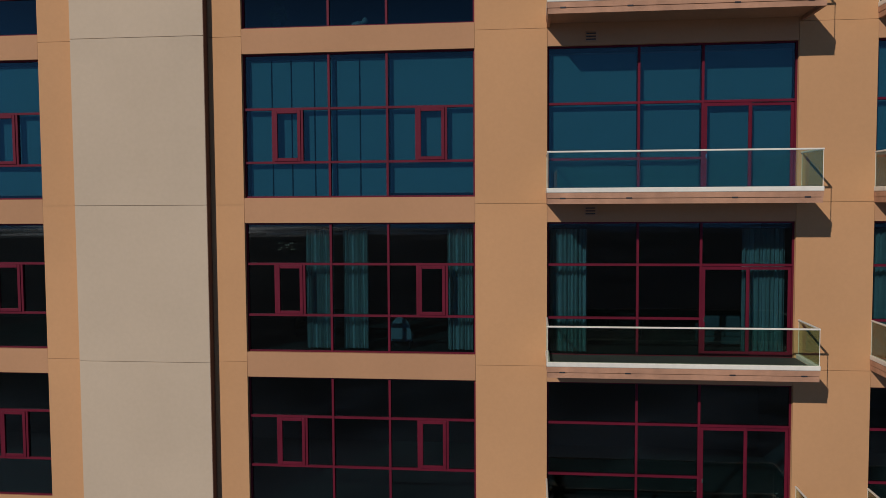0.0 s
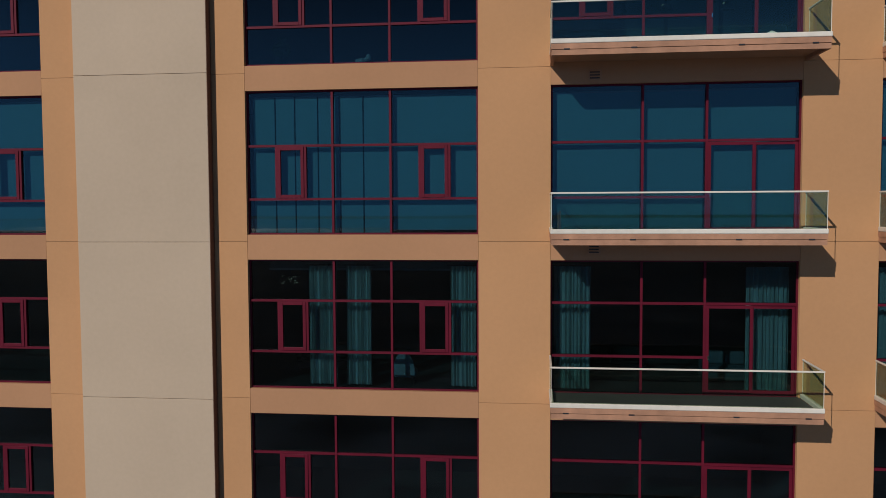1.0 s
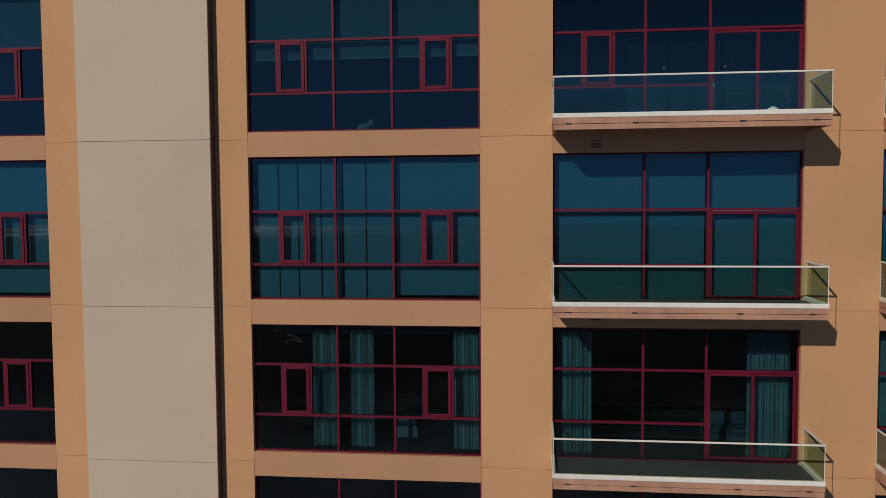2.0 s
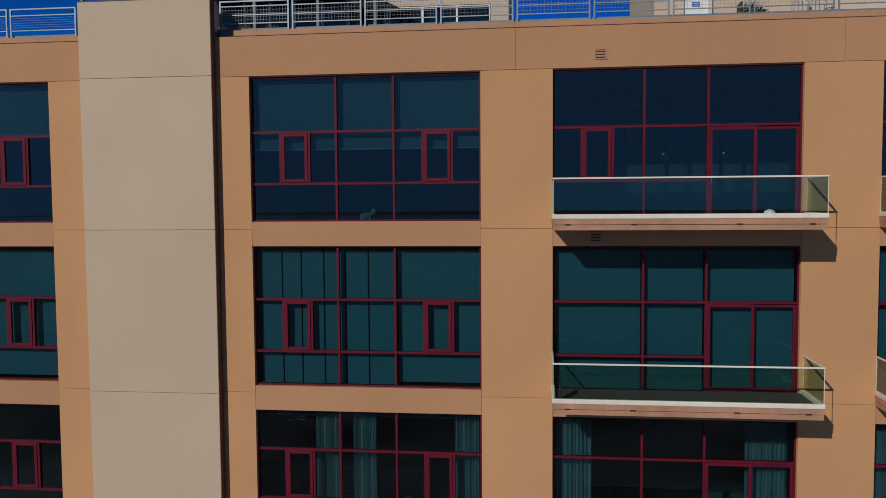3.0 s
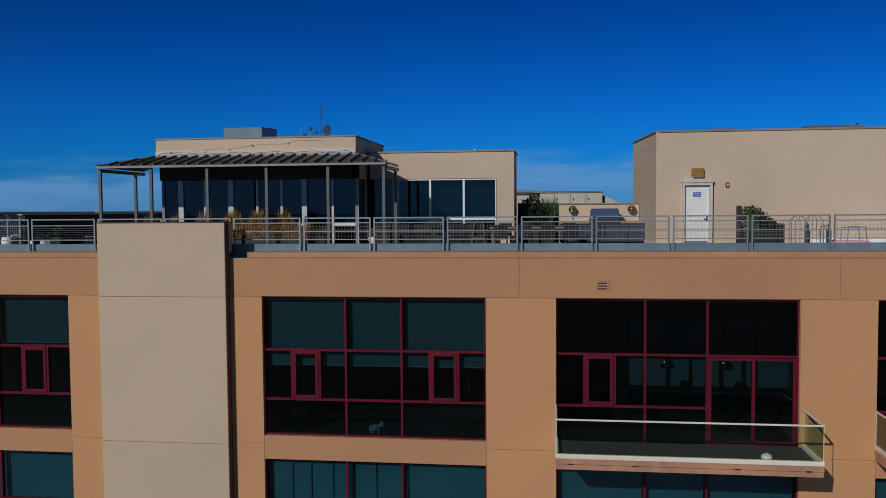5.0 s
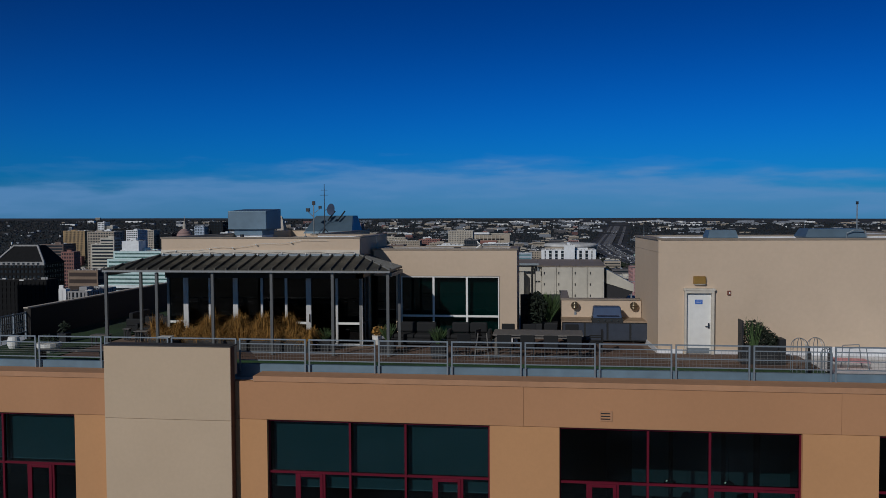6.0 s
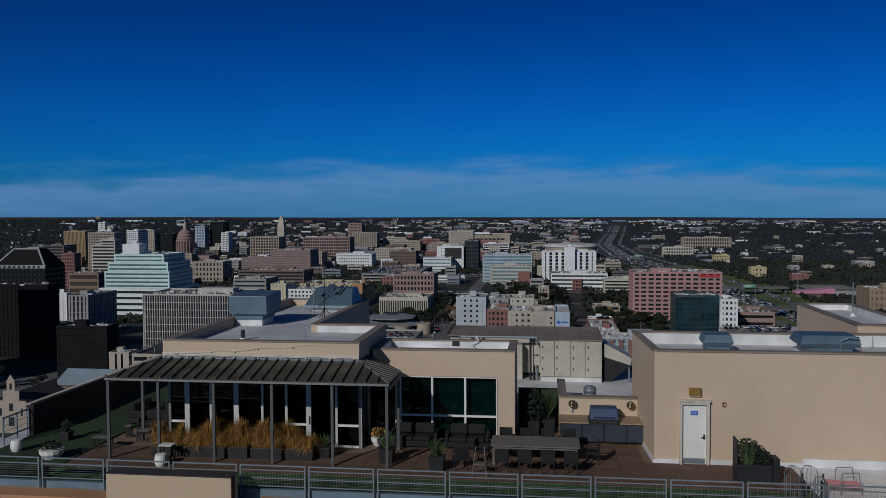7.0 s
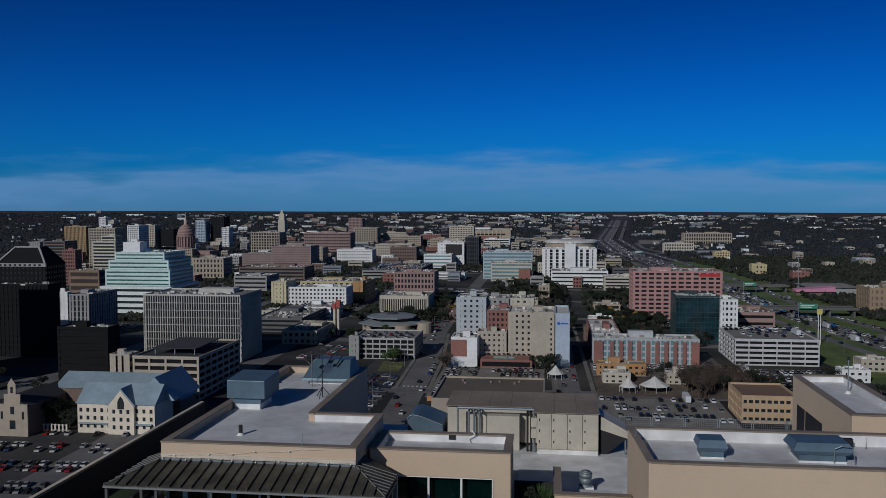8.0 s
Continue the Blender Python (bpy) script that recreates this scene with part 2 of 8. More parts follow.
BRONZE = material("bronze_lamp", (0.22, 0.18, 0.12), 0.3, 0.8, vary=0.1)
BRASS = material("brass_lamp", (0.30, 0.17, 0.035), 0.4, 0.4, vary=0.08)
BLUE_SIGN = material("blue_sign", (0.02, 0.13, 0.50), 0.5, vary=0.05)
RED = material("red_paint", (0.45, 0.03, 0.03), 0.5, vary=0.05)
PINK = material("pink_plastic", (0.75, 0.30, 0.32), 0.5, vary=0.05)
BLACK = material("black_metal", (0.015, 0.015, 0.017), 0.5, vary=0.1)

# ---------------------------------------------------------------- mesh tools


class Geo:
    """Vertices and faces of one mesh."""

    def __init__(self):
        self.v, self.f = [], []

    def box(self, x0, x1, y0, y1, z0, z1):
        k = len(self.v)
        self.v += [(x, y, z) for z in (z0, z1) for y in (y0, y1) for x in (x0, x1)]
        self.f += [tuple(k + i for i in q) for q in ((0, 2, 3, 1), (4, 5, 7, 6), (0, 1, 5, 4), (2, 6, 7, 3), (0, 4, 6, 2), (1, 3, 7, 5))]
        return self

    def poly(self, *pts):
        k = len(self.v)
        self.v += [tuple(p) for p in pts]
        self.f.append(tuple(range(k, k + len(pts))))
        return self

    def hull(self, low, high):
        """A prism or frustum between two rings of equal count, closed at both ends."""
        k, n = len(self.v), len(low)
        self.v += [tuple(p) for p in low] + [tuple(p) for p in high]
        self.f += [(k + i, k + (i + 1) % n, k + n + (i + 1) % n, k + n + i) for i in range(n)]
        self.f += [tuple(k + i for i in reversed(range(n))), tuple(k + n + i for i in range(n))]
        return self

    def ring(self, x, y, z, r, n=12, ry=None):
        return [(x + r * math.cos(2 * math.pi * i / n), y + (ry or r) * math.sin(2 * math.pi * i / n), z) for i in range(n)]

    def lathe(self, x, y, profile, n=12):
        """Stacked rings: rows of (radius, z)."""
        for (r0, z0), (r1, z1) in zip(profile, profile[1:]):
            self.hull(self.ring(x, y, z0, r0, n), self.ring(x, y, z1, r1, n))
        return self

    def tube(self, a, b, r0, r1=None, n=6):
        a, b = Vector(a), Vector(b)
        q = (b - a).to_track_quat("Z", "Y").to_matrix()
        r1 = r0 if r1 is None else r1
        ring = lambda c, r: [c + q @ Vector((r * math.cos(2 * math.pi * i / n), r * math.sin(2 * math.pi * i / n), 0)) for i in range(n)]
        return self.hull(ring(a, r0), ring(b, r1))

    def path(self, pts, r, n=6):
        for a, b in zip(pts, pts[1:]):
            self.tube(a, b, r, n=n)
        return self

    def mesh(self, name, mat):
        me = bpy.data.meshes.new(name)
        me.from_pydata(self.v, [], self.f)
        if mat:
            me.materials.append(mat)
        me.update()
        return me


def part(name, geo, mat, parent=None, label="", kind="", bevel=0.0, smooth=False):
    """One mesh object, under a thing or a part."""
    ob = new(name, geo.mesh(name, mat) if isinstance(geo, Geo) else geo)
    if smooth:
        ob.data.shade_smooth()
    if parent:
        ob.parent = parent
    if bevel:
        b = ob.modifiers.new("edge", "BEVEL")
        b.width, b.segments, b.limit_method = bevel, 2, "ANGLE"
    return tagged(ob, label, kind=kind)


def thing(name, label, category, x=0.0, y=0.0, z=0.0, rz=0.0, group="", kind=""):
    """A top-level thing: an empty at its base."""
    ob = new(name)
    ob.empty_display_size = 0.2
    ob.matrix_basis = pose(x, y, z, 0, 0, rz)
    return tagged(ob, label, category, group, kind)


def lone(name, geo, mat, label, category="", kind="structure", bevel=0.0, group=""):
    ob = part(name, geo, mat, bevel=bevel)
    return tagged(ob, label, category, group, kind)


# ---------------------------------------------------------------- the apartment building: walls and slabs
FACE = 22.96
WEST, EAST, NORTH = -22.3, 16.7, 48.6
DECK_Z = 77.35
BAYS = {"left": -13.042, "middle": 0.0, "balcony": 0.0, "next": 8.785}
FLOORS = [(71.92, 76.15, 1.61, 3.12), (67.03, 71.20, 1.59, 3.14), (62.49, 66.30, 1.21, 2.72), (57.90, 61.75, 1.20, 2.69)]
OPEN_X = [(-21.617, -14.847), (-8.575, -1.805), (0.235, 6.98), (9.02, 15.765)]
JOINTS = [76.17, 71.70, 66.83, 62.20, 57.50]

wall = Geo()
edges = [WEST] + [x for o in OPEN_X for x in o] + [EAST]
for a, b in zip(edges[::2], edges[1::2]):
    wall.box(a, b, FACE + 0.06, FACE + 0.40, 57.5, 77.3)
for a, b in OPEN_X:
    tops = [77.3] + [f[0] for f in FLOORS]
    lows = [f[1] for f in FLOORS] + [57.5]
    for hi, lo in zip(tops, lows):
        wall.box(a, b, FACE + 0.06, FACE + 0.40, lo, hi)
wall.box(WEST, EAST, FACE + 0.01, FACE + 0.40, 0, 57.48)
wall_south = lone("wall_south", wall, STUCCO, "tan stucco apartment facade with square windows", "wall")
shell = Geo()
shell.box(WEST, WEST + 0.3, FACE + 0.41, NORTH, 0, 77.25).box(EAST - 0.3, EAST, FACE + 0.41, NORTH, 0, 77.25)
shell.box(WEST + 0.31, EAST - 0.31, NORTH - 0.3, NORTH, 0, 77.25)
lone("wall_outer", shell, STUCCO, "plain tan stucco side and rear walls", "wall")
inner = Geo()
for x in (-11.7, -0.78, 8.02):
    inner.box(x - 0.1, x + 0.1, FACE + 0.41, 29.9, 57.5, 76.9)
inner.box(WEST + 0.31, EAST - 0.31, 29.91, 30.1, 57.5, 76.9)
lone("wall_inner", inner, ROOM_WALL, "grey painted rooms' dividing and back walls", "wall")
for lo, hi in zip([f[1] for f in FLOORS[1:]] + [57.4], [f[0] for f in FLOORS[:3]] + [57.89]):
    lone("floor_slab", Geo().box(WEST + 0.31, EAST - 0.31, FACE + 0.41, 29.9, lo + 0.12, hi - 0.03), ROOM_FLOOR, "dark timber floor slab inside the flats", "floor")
lone("ceiling", Geo().box(WEST + 0.31, EAST - 0.31, FACE + 0.41, NORTH - 0.31, 76.3, 77.0), ROOM_CEIL, "pale ceiling under the roof terrace", "ceiling")


# ---------------------------------------------------------------- windows of the facade
def window_unit(index, x0, x1, z0, z1, uprights, drops, casements=(), door=None):
    """A maroon aluminium window: outer frame, mullions, transoms, panes, casements and a sliding door."""
    what = "maroon aluminium window wall with a sliding balcony door" if door else "maroon aluminium window with two casements" if len(casements) > 1 else "maroon aluminium window with tinted glass"
    win = thing("window_%d" % index, what, "window", kind="structure")
    yf, yb, w = FACE + 0.12, FACE + 0.25, 0.048
    frame_geo = Geo().box(x0, x0 + w, yf, yb, z0, z1).box(x1 - w, x1, yf, yb, z0, z1)
    frame_geo.box(x0 + w, x1 - w, yf, yb, z0, z0 + w).box(x0 + w, x1 - w, yf, yb, z1 - w, z1)
    part("window_frame", frame_geo, MAROON, win)
    t1, t2 = z1 - drops[0], z1 - drops[1]
    xs = [x0] + list(uprights) + [x1]
    for x in uprights:
        part("mullion", Geo().box(x - 0.033, x + 0.033, yf - 0.012, yb, z0 + w, z1 - w), MAROON, win)
    for i, (a, b) in enumerate(zip(xs, xs[1:])):
        cols = [c for c in casements if a < c[0] < b]
        last_door = door and i == len(xs) - 2
        part("transom", Geo().box(a + 0.034, b - 0.034, yf - 0.006, yb - 0.01, t1 - 0.034, t1 + 0.034), MAROON, win)
        part("pane", Geo().box(a, b, yf + 0.05, yf + 0.062, t1, z1), PANE, win)
        if last_door:
            mid = door
            leaf_w = 0.085
            for la, lb, off in ((a + 0.036, mid + 0.03, 0.0), (mid - 0.03, b - 0.05, 0.045)):
                leaf = Geo().box(la, la + leaf_w, yf + off, yf + off + 0.04, z0 + 0.06, t1 - 0.045).box(lb - leaf_w, lb, yf + off, yf + off + 0.04, z0 + 0.06, t1 - 0.045)
                leaf.box(la + leaf_w, lb - leaf_w, yf + off, yf + off + 0.04, z0 + 0.06, z0 + 0.18).box(la + leaf_w, lb - leaf_w, yf + off, yf + off + 0.04, t1 - 0.13, t1 - 0.045)
                sash = part("sliding_door", leaf, MAROON, win)
                part("pane", Geo().box(la + leaf_w, lb - leaf_w, yf + off + 0.012, yf + off + 0.024, z0 + 0.18, t1 - 0.13), PANE, sash)
            part("door_handle", Geo().box(a + 0.085, a + 0.115, yf - 0.04, yf - 0.002, z0 + 1.02, z0 + 1.14), CHROME, win, "small steel pull handle")
            continue
        part("transom", Geo().box(a + 0.034, b - 0.034, yf - 0.006, yb - 0.01, t2 - 0.034, t2 + 0.034), MAROON, win)
        part("pane", Geo().box(a, b, yf + 0.05, yf + 0.062, z0, t2), PANE, win)
        if not cols:
            part("pane", Geo().box(a, b, yf + 0.05, yf + 0.062, t2, t1), PANE, win)
        for ca, cb in cols:
            part("pane", Geo().box(a, ca + 0.03, yf + 0.05, yf + 0.062, t2, t1), PANE, win)
            part("pane", Geo().box(cb - 0.03, b, yf + 0.05, yf + 0.062, t2, t1), PANE, win)
            jamb = Geo().box(ca - 0.02, ca + 0.05, yf - 0.004, yb, t2 + 0.035, t1 - 0.035).box(cb - 0.05, cb + 0.02, yf - 0.004, yb, t2 + 0.035, t1 - 0.035)
            part("jamb", jamb, MAROON, win)
            l, r, lo, hi, k = ca + 0.052, cb - 0.052, t2 + 0.036, t1 - 0.036, 0.095
            sash_geo = Geo().box(l, l + k, yf - 0.03, yf + 0.05, lo, hi).box(r - k, r, yf - 0.03, yf + 0.05, lo, hi)
            sash_geo.box(l + k, r - k, yf - 0.03, yf + 0.05, lo, lo + k).box(l + k, r - k, yf - 0.03, yf + 0.05, hi - k, hi)
            sash = part("casement", sash_geo, MAROON, win, bevel=0.008)
            part("pane", Geo().box(l + k, r - k, yf + 0.005, yf + 0.017, lo + k, hi - k), PANE, sash)
    return win


count = 0
for level, (z0, z1, d1, d2) in enumerate(FLOORS):
    for bay, shift in BAYS.items():
        count += 1
        if bay in ("left", "middle"):
            window_unit(count, -8.575 + shift, -1.805 + shift, z0, z1, (-6.03 + shift, -4.33 + shift), (d1, d2), ((-7.72 + shift, -6.83 + shift), (-3.50 + shift, -2.62 + shift)))
        else:
            window_unit(count, 0.235 + shift, 6.98 + shift, z0, z1, (2.76 + shift, 4.49 + shift), (d1, d2), ((1.03 + shift, 1.92 + shift),) if level == 0 else (), 5.77 + shift)

# ---------------------------------------------------------------- behind the glass: shades, curtains, furniture


def shade(x0, x1, z0, z1, y=23.34, label="pale roller shade pulled down behind glass", cloth=SHADE):
    s = thing("roller_shade", label, "blind", (x0 + x1) / 2, y, z0, group="window shades")
    w, h = (x1 - x0) / 2, z1 - z0
    part("cloth", Geo().box(-w, w, 0, 0.006, 0.03, h), cloth, s)
    part("hem_bar", Geo().box(-w, w, -0.012, 0.018, 0, 0.03), WHITE, s)
    part("roller", Geo().tube((-w, 0.02, h - 0.03), (w, 0.02, h - 0.03), 0.03, n=8), WHITE, s)
    return s


# full-length panels on the fourth storey: narrow gaps between the cloths
for bay in (-13.042, 0.0):
    for a, b in ((-8.46, -7.822), (-7.778, -7.232), (-7.188, -6.542), (-6.498, -5.892), (-5.838, -5.192), (-5.148, -4.34), (-4.28, -1.86)):
        shade(a + bay, b + bay, 67.06 if b < -2 else 67.15, 71.05)
for a, b in ((0.30, 2.72), (2.78, 4.45), (4.55, 6.92)):
    shade(a, b, 67.06, 71.05, 23.36)
    shade(a + 8.785, b + 8.785, 67.06, 71.05, 23.36)
for bay in (-13.042, 0.0):
    for a, b in ((-8.48, -6.08), (-5.98, -4.38), (-4.28, -1.86)):
        shade(a + bay, b + bay, 74.02 if bay == 0 else 74.6, 76.05, 23.34, "grey roller shade half drawn behind glass", SHADE_UP)


def curtain(x0, x1, z0, z1, y=23.62):
    c = thing("curtain", "long grey pleated curtain drawn aside behind glass", "curtain", (x0 + x1) / 2, y, z0, group="long curtains")
    n, w, h = max(6, int((x1 - x0) / 0.020)), x1 - x0, z1 - z0
    g = Geo()
    pts = [(-w / 2 + w * i / n, 0.075 * math.sin(i * 1.12 + 0.9 * math.sin(i * 0.21)) * (1 + 0.35 * math.sin(i * 0.37)) + 0.02 * math.sin(i * 0.13)) for i in range(n + 1)]
    for (xa, ya), (xb, yb) in zip(pts, pts[1:]):
        g.poly((xa, ya, 0), (xb, yb, 0), (xb, yb, h), (xa, ya, h))
    part("cloth", g, CURTAIN, c)
    part("curtain_rod", Geo().tube((-w / 2 - 0.1, 0, h + 0.02), (w / 2 + 0.1, 0, h + 0.02), 0.015), BLACK, c)


for a, b in ((-6.92, -6.10), (-5.78, -5.02), (-2.66, -1.88), (0.34, 1.40), (5.72, 6.90), (9.1, 10.1)):
    curtain(a, b, 62.52, 66.08)


track = thing("curtain_track", "pale ceiling track above the curtains", "curtain track", -5.0, 23.8, 65.93)
part("rail", Geo().box(-3.2, 3.1, -0.02, 0.02, 0.0, 0.055), UPHOLST, track)
part("pelmet", Geo().box(-3.2, 3.1, 0.021, 0.05, 0.0, 0.36), ROOM_CEIL, track)


def armchair(x, y, z, mat, label, w=0.75):
    c = thing("armchair", label, "armchair", x, y, z)
    part("seat", Geo().box(-w / 2, w / 2, -0.35, 0.35, 0.18, 0.44), mat, c, bevel=0.05)
    part("backrest", Geo().box(-w / 2, w / 2, 0.22, 0.42, 0.44, 0.95), mat, c, bevel=0.07)
    for s in (-1, 1):
        part("armrest", Geo().box(s * (w / 2 + 0.06) - 0.06, s * (w / 2 + 0.06) + 0.06, -0.35, 0.40, 0.18, 0.62), mat, c, bevel=0.04)
        for k in (-0.28, 0.30):
            part("leg", Geo().box(s * w * 0.4 - 0.03, s * w * 0.4 + 0.03, k - 0.03, k + 0.03, 0, 0.18), BLACK, c)


def sofa(x, y, z, w, mat, label, rz=0.0):
    c = thing("sofa", label, "sofa", x, y, z, rz)
    part("base", Geo().box(-w / 2, w / 2, -0.42, 0.42, 0.08, 0.30), mat, c, bevel=0.03)
    for i in range(2):
        part("seat_cushion", Geo().box(-w / 2 + 0.15 + i * (w - 0.3) / 2, -w / 2 + 0.15 + (i + 1) * (w - 0.3) / 2 - 0.02, -0.42, 0.2, 0.305, 0.46), mat, c, bevel=0.05)
        part("back_cushion", Geo().box(-w / 2 + 0.15 + i * (w - 0.3) / 2, -w / 2 + 0.15 + (i + 1) * (w - 0.3) / 2 - 0.02, 0.15, 0.36, 0.465, 0.86), mat, c, bevel=0.06)
    for s in (-1, 1):
        part("armrest", Geo().box(min(s * w / 2, s * (w / 2 - 0.14)), max(s * w / 2, s * (w / 2 - 0.14)), -0.40, 0.40, 0.305, 0.62), mat, c, bevel=0.05)
        for k in (-0.34, 0.34):
            part("leg", Geo().box(s * (w / 2 - 0.1) - 0.03, s * (w / 2 - 0.1) + 0.03, k - 0.03, k + 0.03, 0, 0.08), BLACK, c)


tub = thing("armchair", "pale rounded tub armchair with its back to the window", "armchair", -4.12, 24.15, 62.46)
back = [(-0.34 + 0.68 * k / 12, 0.52 + 0.48 * math.sin(math.pi * k / 12) ** 0.55) for k in range(13)]
part("backrest", Geo().hull([(x, -0.30, z) for x, z in [(-0.34, 0.30)] + back + [(0.34, 0.30)]], [(x * 0.92, -0.14, z - 0.03) for x, z in [(-0.34, 0.33)] + back + [(0.34, 0.33)]]), UPHOLST, tub, bevel=0.02)
part("seat", Geo().box(-0.33, 0.33, -0.135, 0.36, 0.20, 0.44), UPHOLST, tub, bevel=0.05)
for x in (-0.26, 0.26):
    for y in (-0.2, 0.28):
        part("leg", Geo().box(x - 0.025, x + 0.025, y - 0.025, y + 0.025, 0, 0.20), BLACK, tub)
sofa(5.62, 25.4, 62.46, 1.5, material("dim_upholstery", (0.30, 0.31, 0.31), 0.9, vary=0.08), "pale grey sofa beyond the balcony door")
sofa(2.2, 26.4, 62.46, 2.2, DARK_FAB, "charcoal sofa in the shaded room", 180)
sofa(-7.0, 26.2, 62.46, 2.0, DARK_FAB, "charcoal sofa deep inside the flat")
armchair(-1.0 + 2.1, 24.6, 71.89, DARK_FAB, "dark armchair behind the balcony window")

panelling = thing("wall_panelling", "grey panelled wall with dark upright joints inside the flat", "wall panel", 0, 27.5, 71.89)
PANELLING = material("grey_panel_paint", (0.25, 0.26, 0.245), 0.8, vary=0.08, scale=2)
for xa, xb in ((2.75, 3.97), (4.12, 5.7), (5.85, 6.74), (6.96, 8.02)):
    part("panel", Geo().box(xa, xb, -0.04, 0, 0.83, 3.1), PANELLING, panelling)
    part("cupboard", Geo().box(xa, xb, -0.5, -0.041, 0, 0.82), DARK_FAB, panelling, bevel=0.01)
part("backing", Geo().box(1.9, 7.8, 0.001, 0.06, 0, 3.6), BLACK, panelling)
lamp = thing("chandelier", "round chandelier of small lit bulbs in the room", "chandelier", -7.95, 25.2, 65.35)
part("stem", Geo().tube((0, 0, 0.30), (0, 0, 1.06), 0.012), BLACK, lamp)
part("ring", Geo().path([(0.30 * math.cos(i * math.pi / 6), 0.30 * math.sin(i * math.pi / 6), 0.28) for i in range(13)], 0.012), BLACK, lamp)
BULB = glow("warm_bulb", (1.0, 0.85, 0.6), 1.2)
for i in range(18):
    a, r, z = i * 2.4, 0.10 + 0.20 * ((i * 7) % 5) / 4, 0.05 + 0.20 * ((i * 3) % 4) / 3
    part("bulb", Geo().lathe(r * math.cos(a), r * math.sin(a), [(0.003, z - 0.011), (0.011, z), (0.003, z + 0.011)], 6), BULB, lamp)
for x in (3.75, 5.55):
    p = thing("pendant_lamp", "dark domed pendant lamp with a small bulb", "lamp", x, 25.6, 73.7, group="pendant lamps")
    part("shade", Geo().lathe(0, 0, [(0.22, 0.0), (0.17, 0.16), (0.03, 0.24)], 14), BLACK, p)
    part("cord", Geo().tube((0, 0, 0.24), (0, 0, 2.58), 0.008), BLACK, p)
    part("bulb", Geo().lathe(-0.1, -0.05, [(0.01, 0.13), (0.05, 0.17), (0.01, 0.21)], 8), BULB, p)
lump = Geo().lathe(0, 0, [(0.02, 0.10), (0.10, 0.12), (0.13, 0.19), (0.10, 0.27), (0.02, 0.29)], 10).lathe(0.20, 0, [(0.02, 0.20), (0.07, 0.24), (0.08, 0.32), (0.05, 0.38), (0.01, 0.40)], 10).lathe(-0.12, 0, [(0.05, 0), (0.09, 0.1), (0.08, 0.24), (0.01, 0.26)], 10)
lump.tube((0.06, 0, 0.20), (0.20, 0, 0.30), 0.07, 0.05, 8)
for k in (-0.12, 0.10):
    lump.tube((k, -0.04, 0), (k, -0.04, 0.16), 0.03)
v = lone("ornament", lump, WHITE, "small white ceramic ornament on the window sill", "ornament", "thing")
v.location = (-5.25, 23.6, 71.89)
pot = thing("potted_plant", "leafy plant in a dark pot inside the window", "plant", -7.7, 23.75, 71.89)
part("pot", Geo().lathe(0, 0, [(0.14, 0), (0.19, 0.3), (0.2, 0.32)], 12), PLANTER, pot)
rnd = random.Random(4)


def leaves(geo, rnd, n, cx, cy, cz, rx, ry, rz, size):
    """Small random leaf blades within an ellipsoid."""
    for _ in range(n):
        while True:
            p = Vector((rnd.uniform(-1, 1), rnd.uniform(-1, 1), rnd.uniform(-1, 1)))
            if p.length < 1:
                break
        p = Vector((cx + p.x * rx, cy + p.y * ry, cz + p.z * rz))
        u = Vector((rnd.gauss(0, 1), rnd.gauss(0, 1), rnd.gauss(0, 1))).normalized() * size * rnd.uniform(0.5, 1.2)
        w = u.orthogonal().normalized() * size * rnd.uniform(0.2, 0.5)
        geo.poly(p - u, p + w, p + u, p - w)
    return geo


part("foliage", leaves(Geo(), rnd, 90, 0, 0, 0.62, 0.3, 0.25, 0.35, 0.14), LEAF, pot)

# ---------------------------------------------------------------- balconies


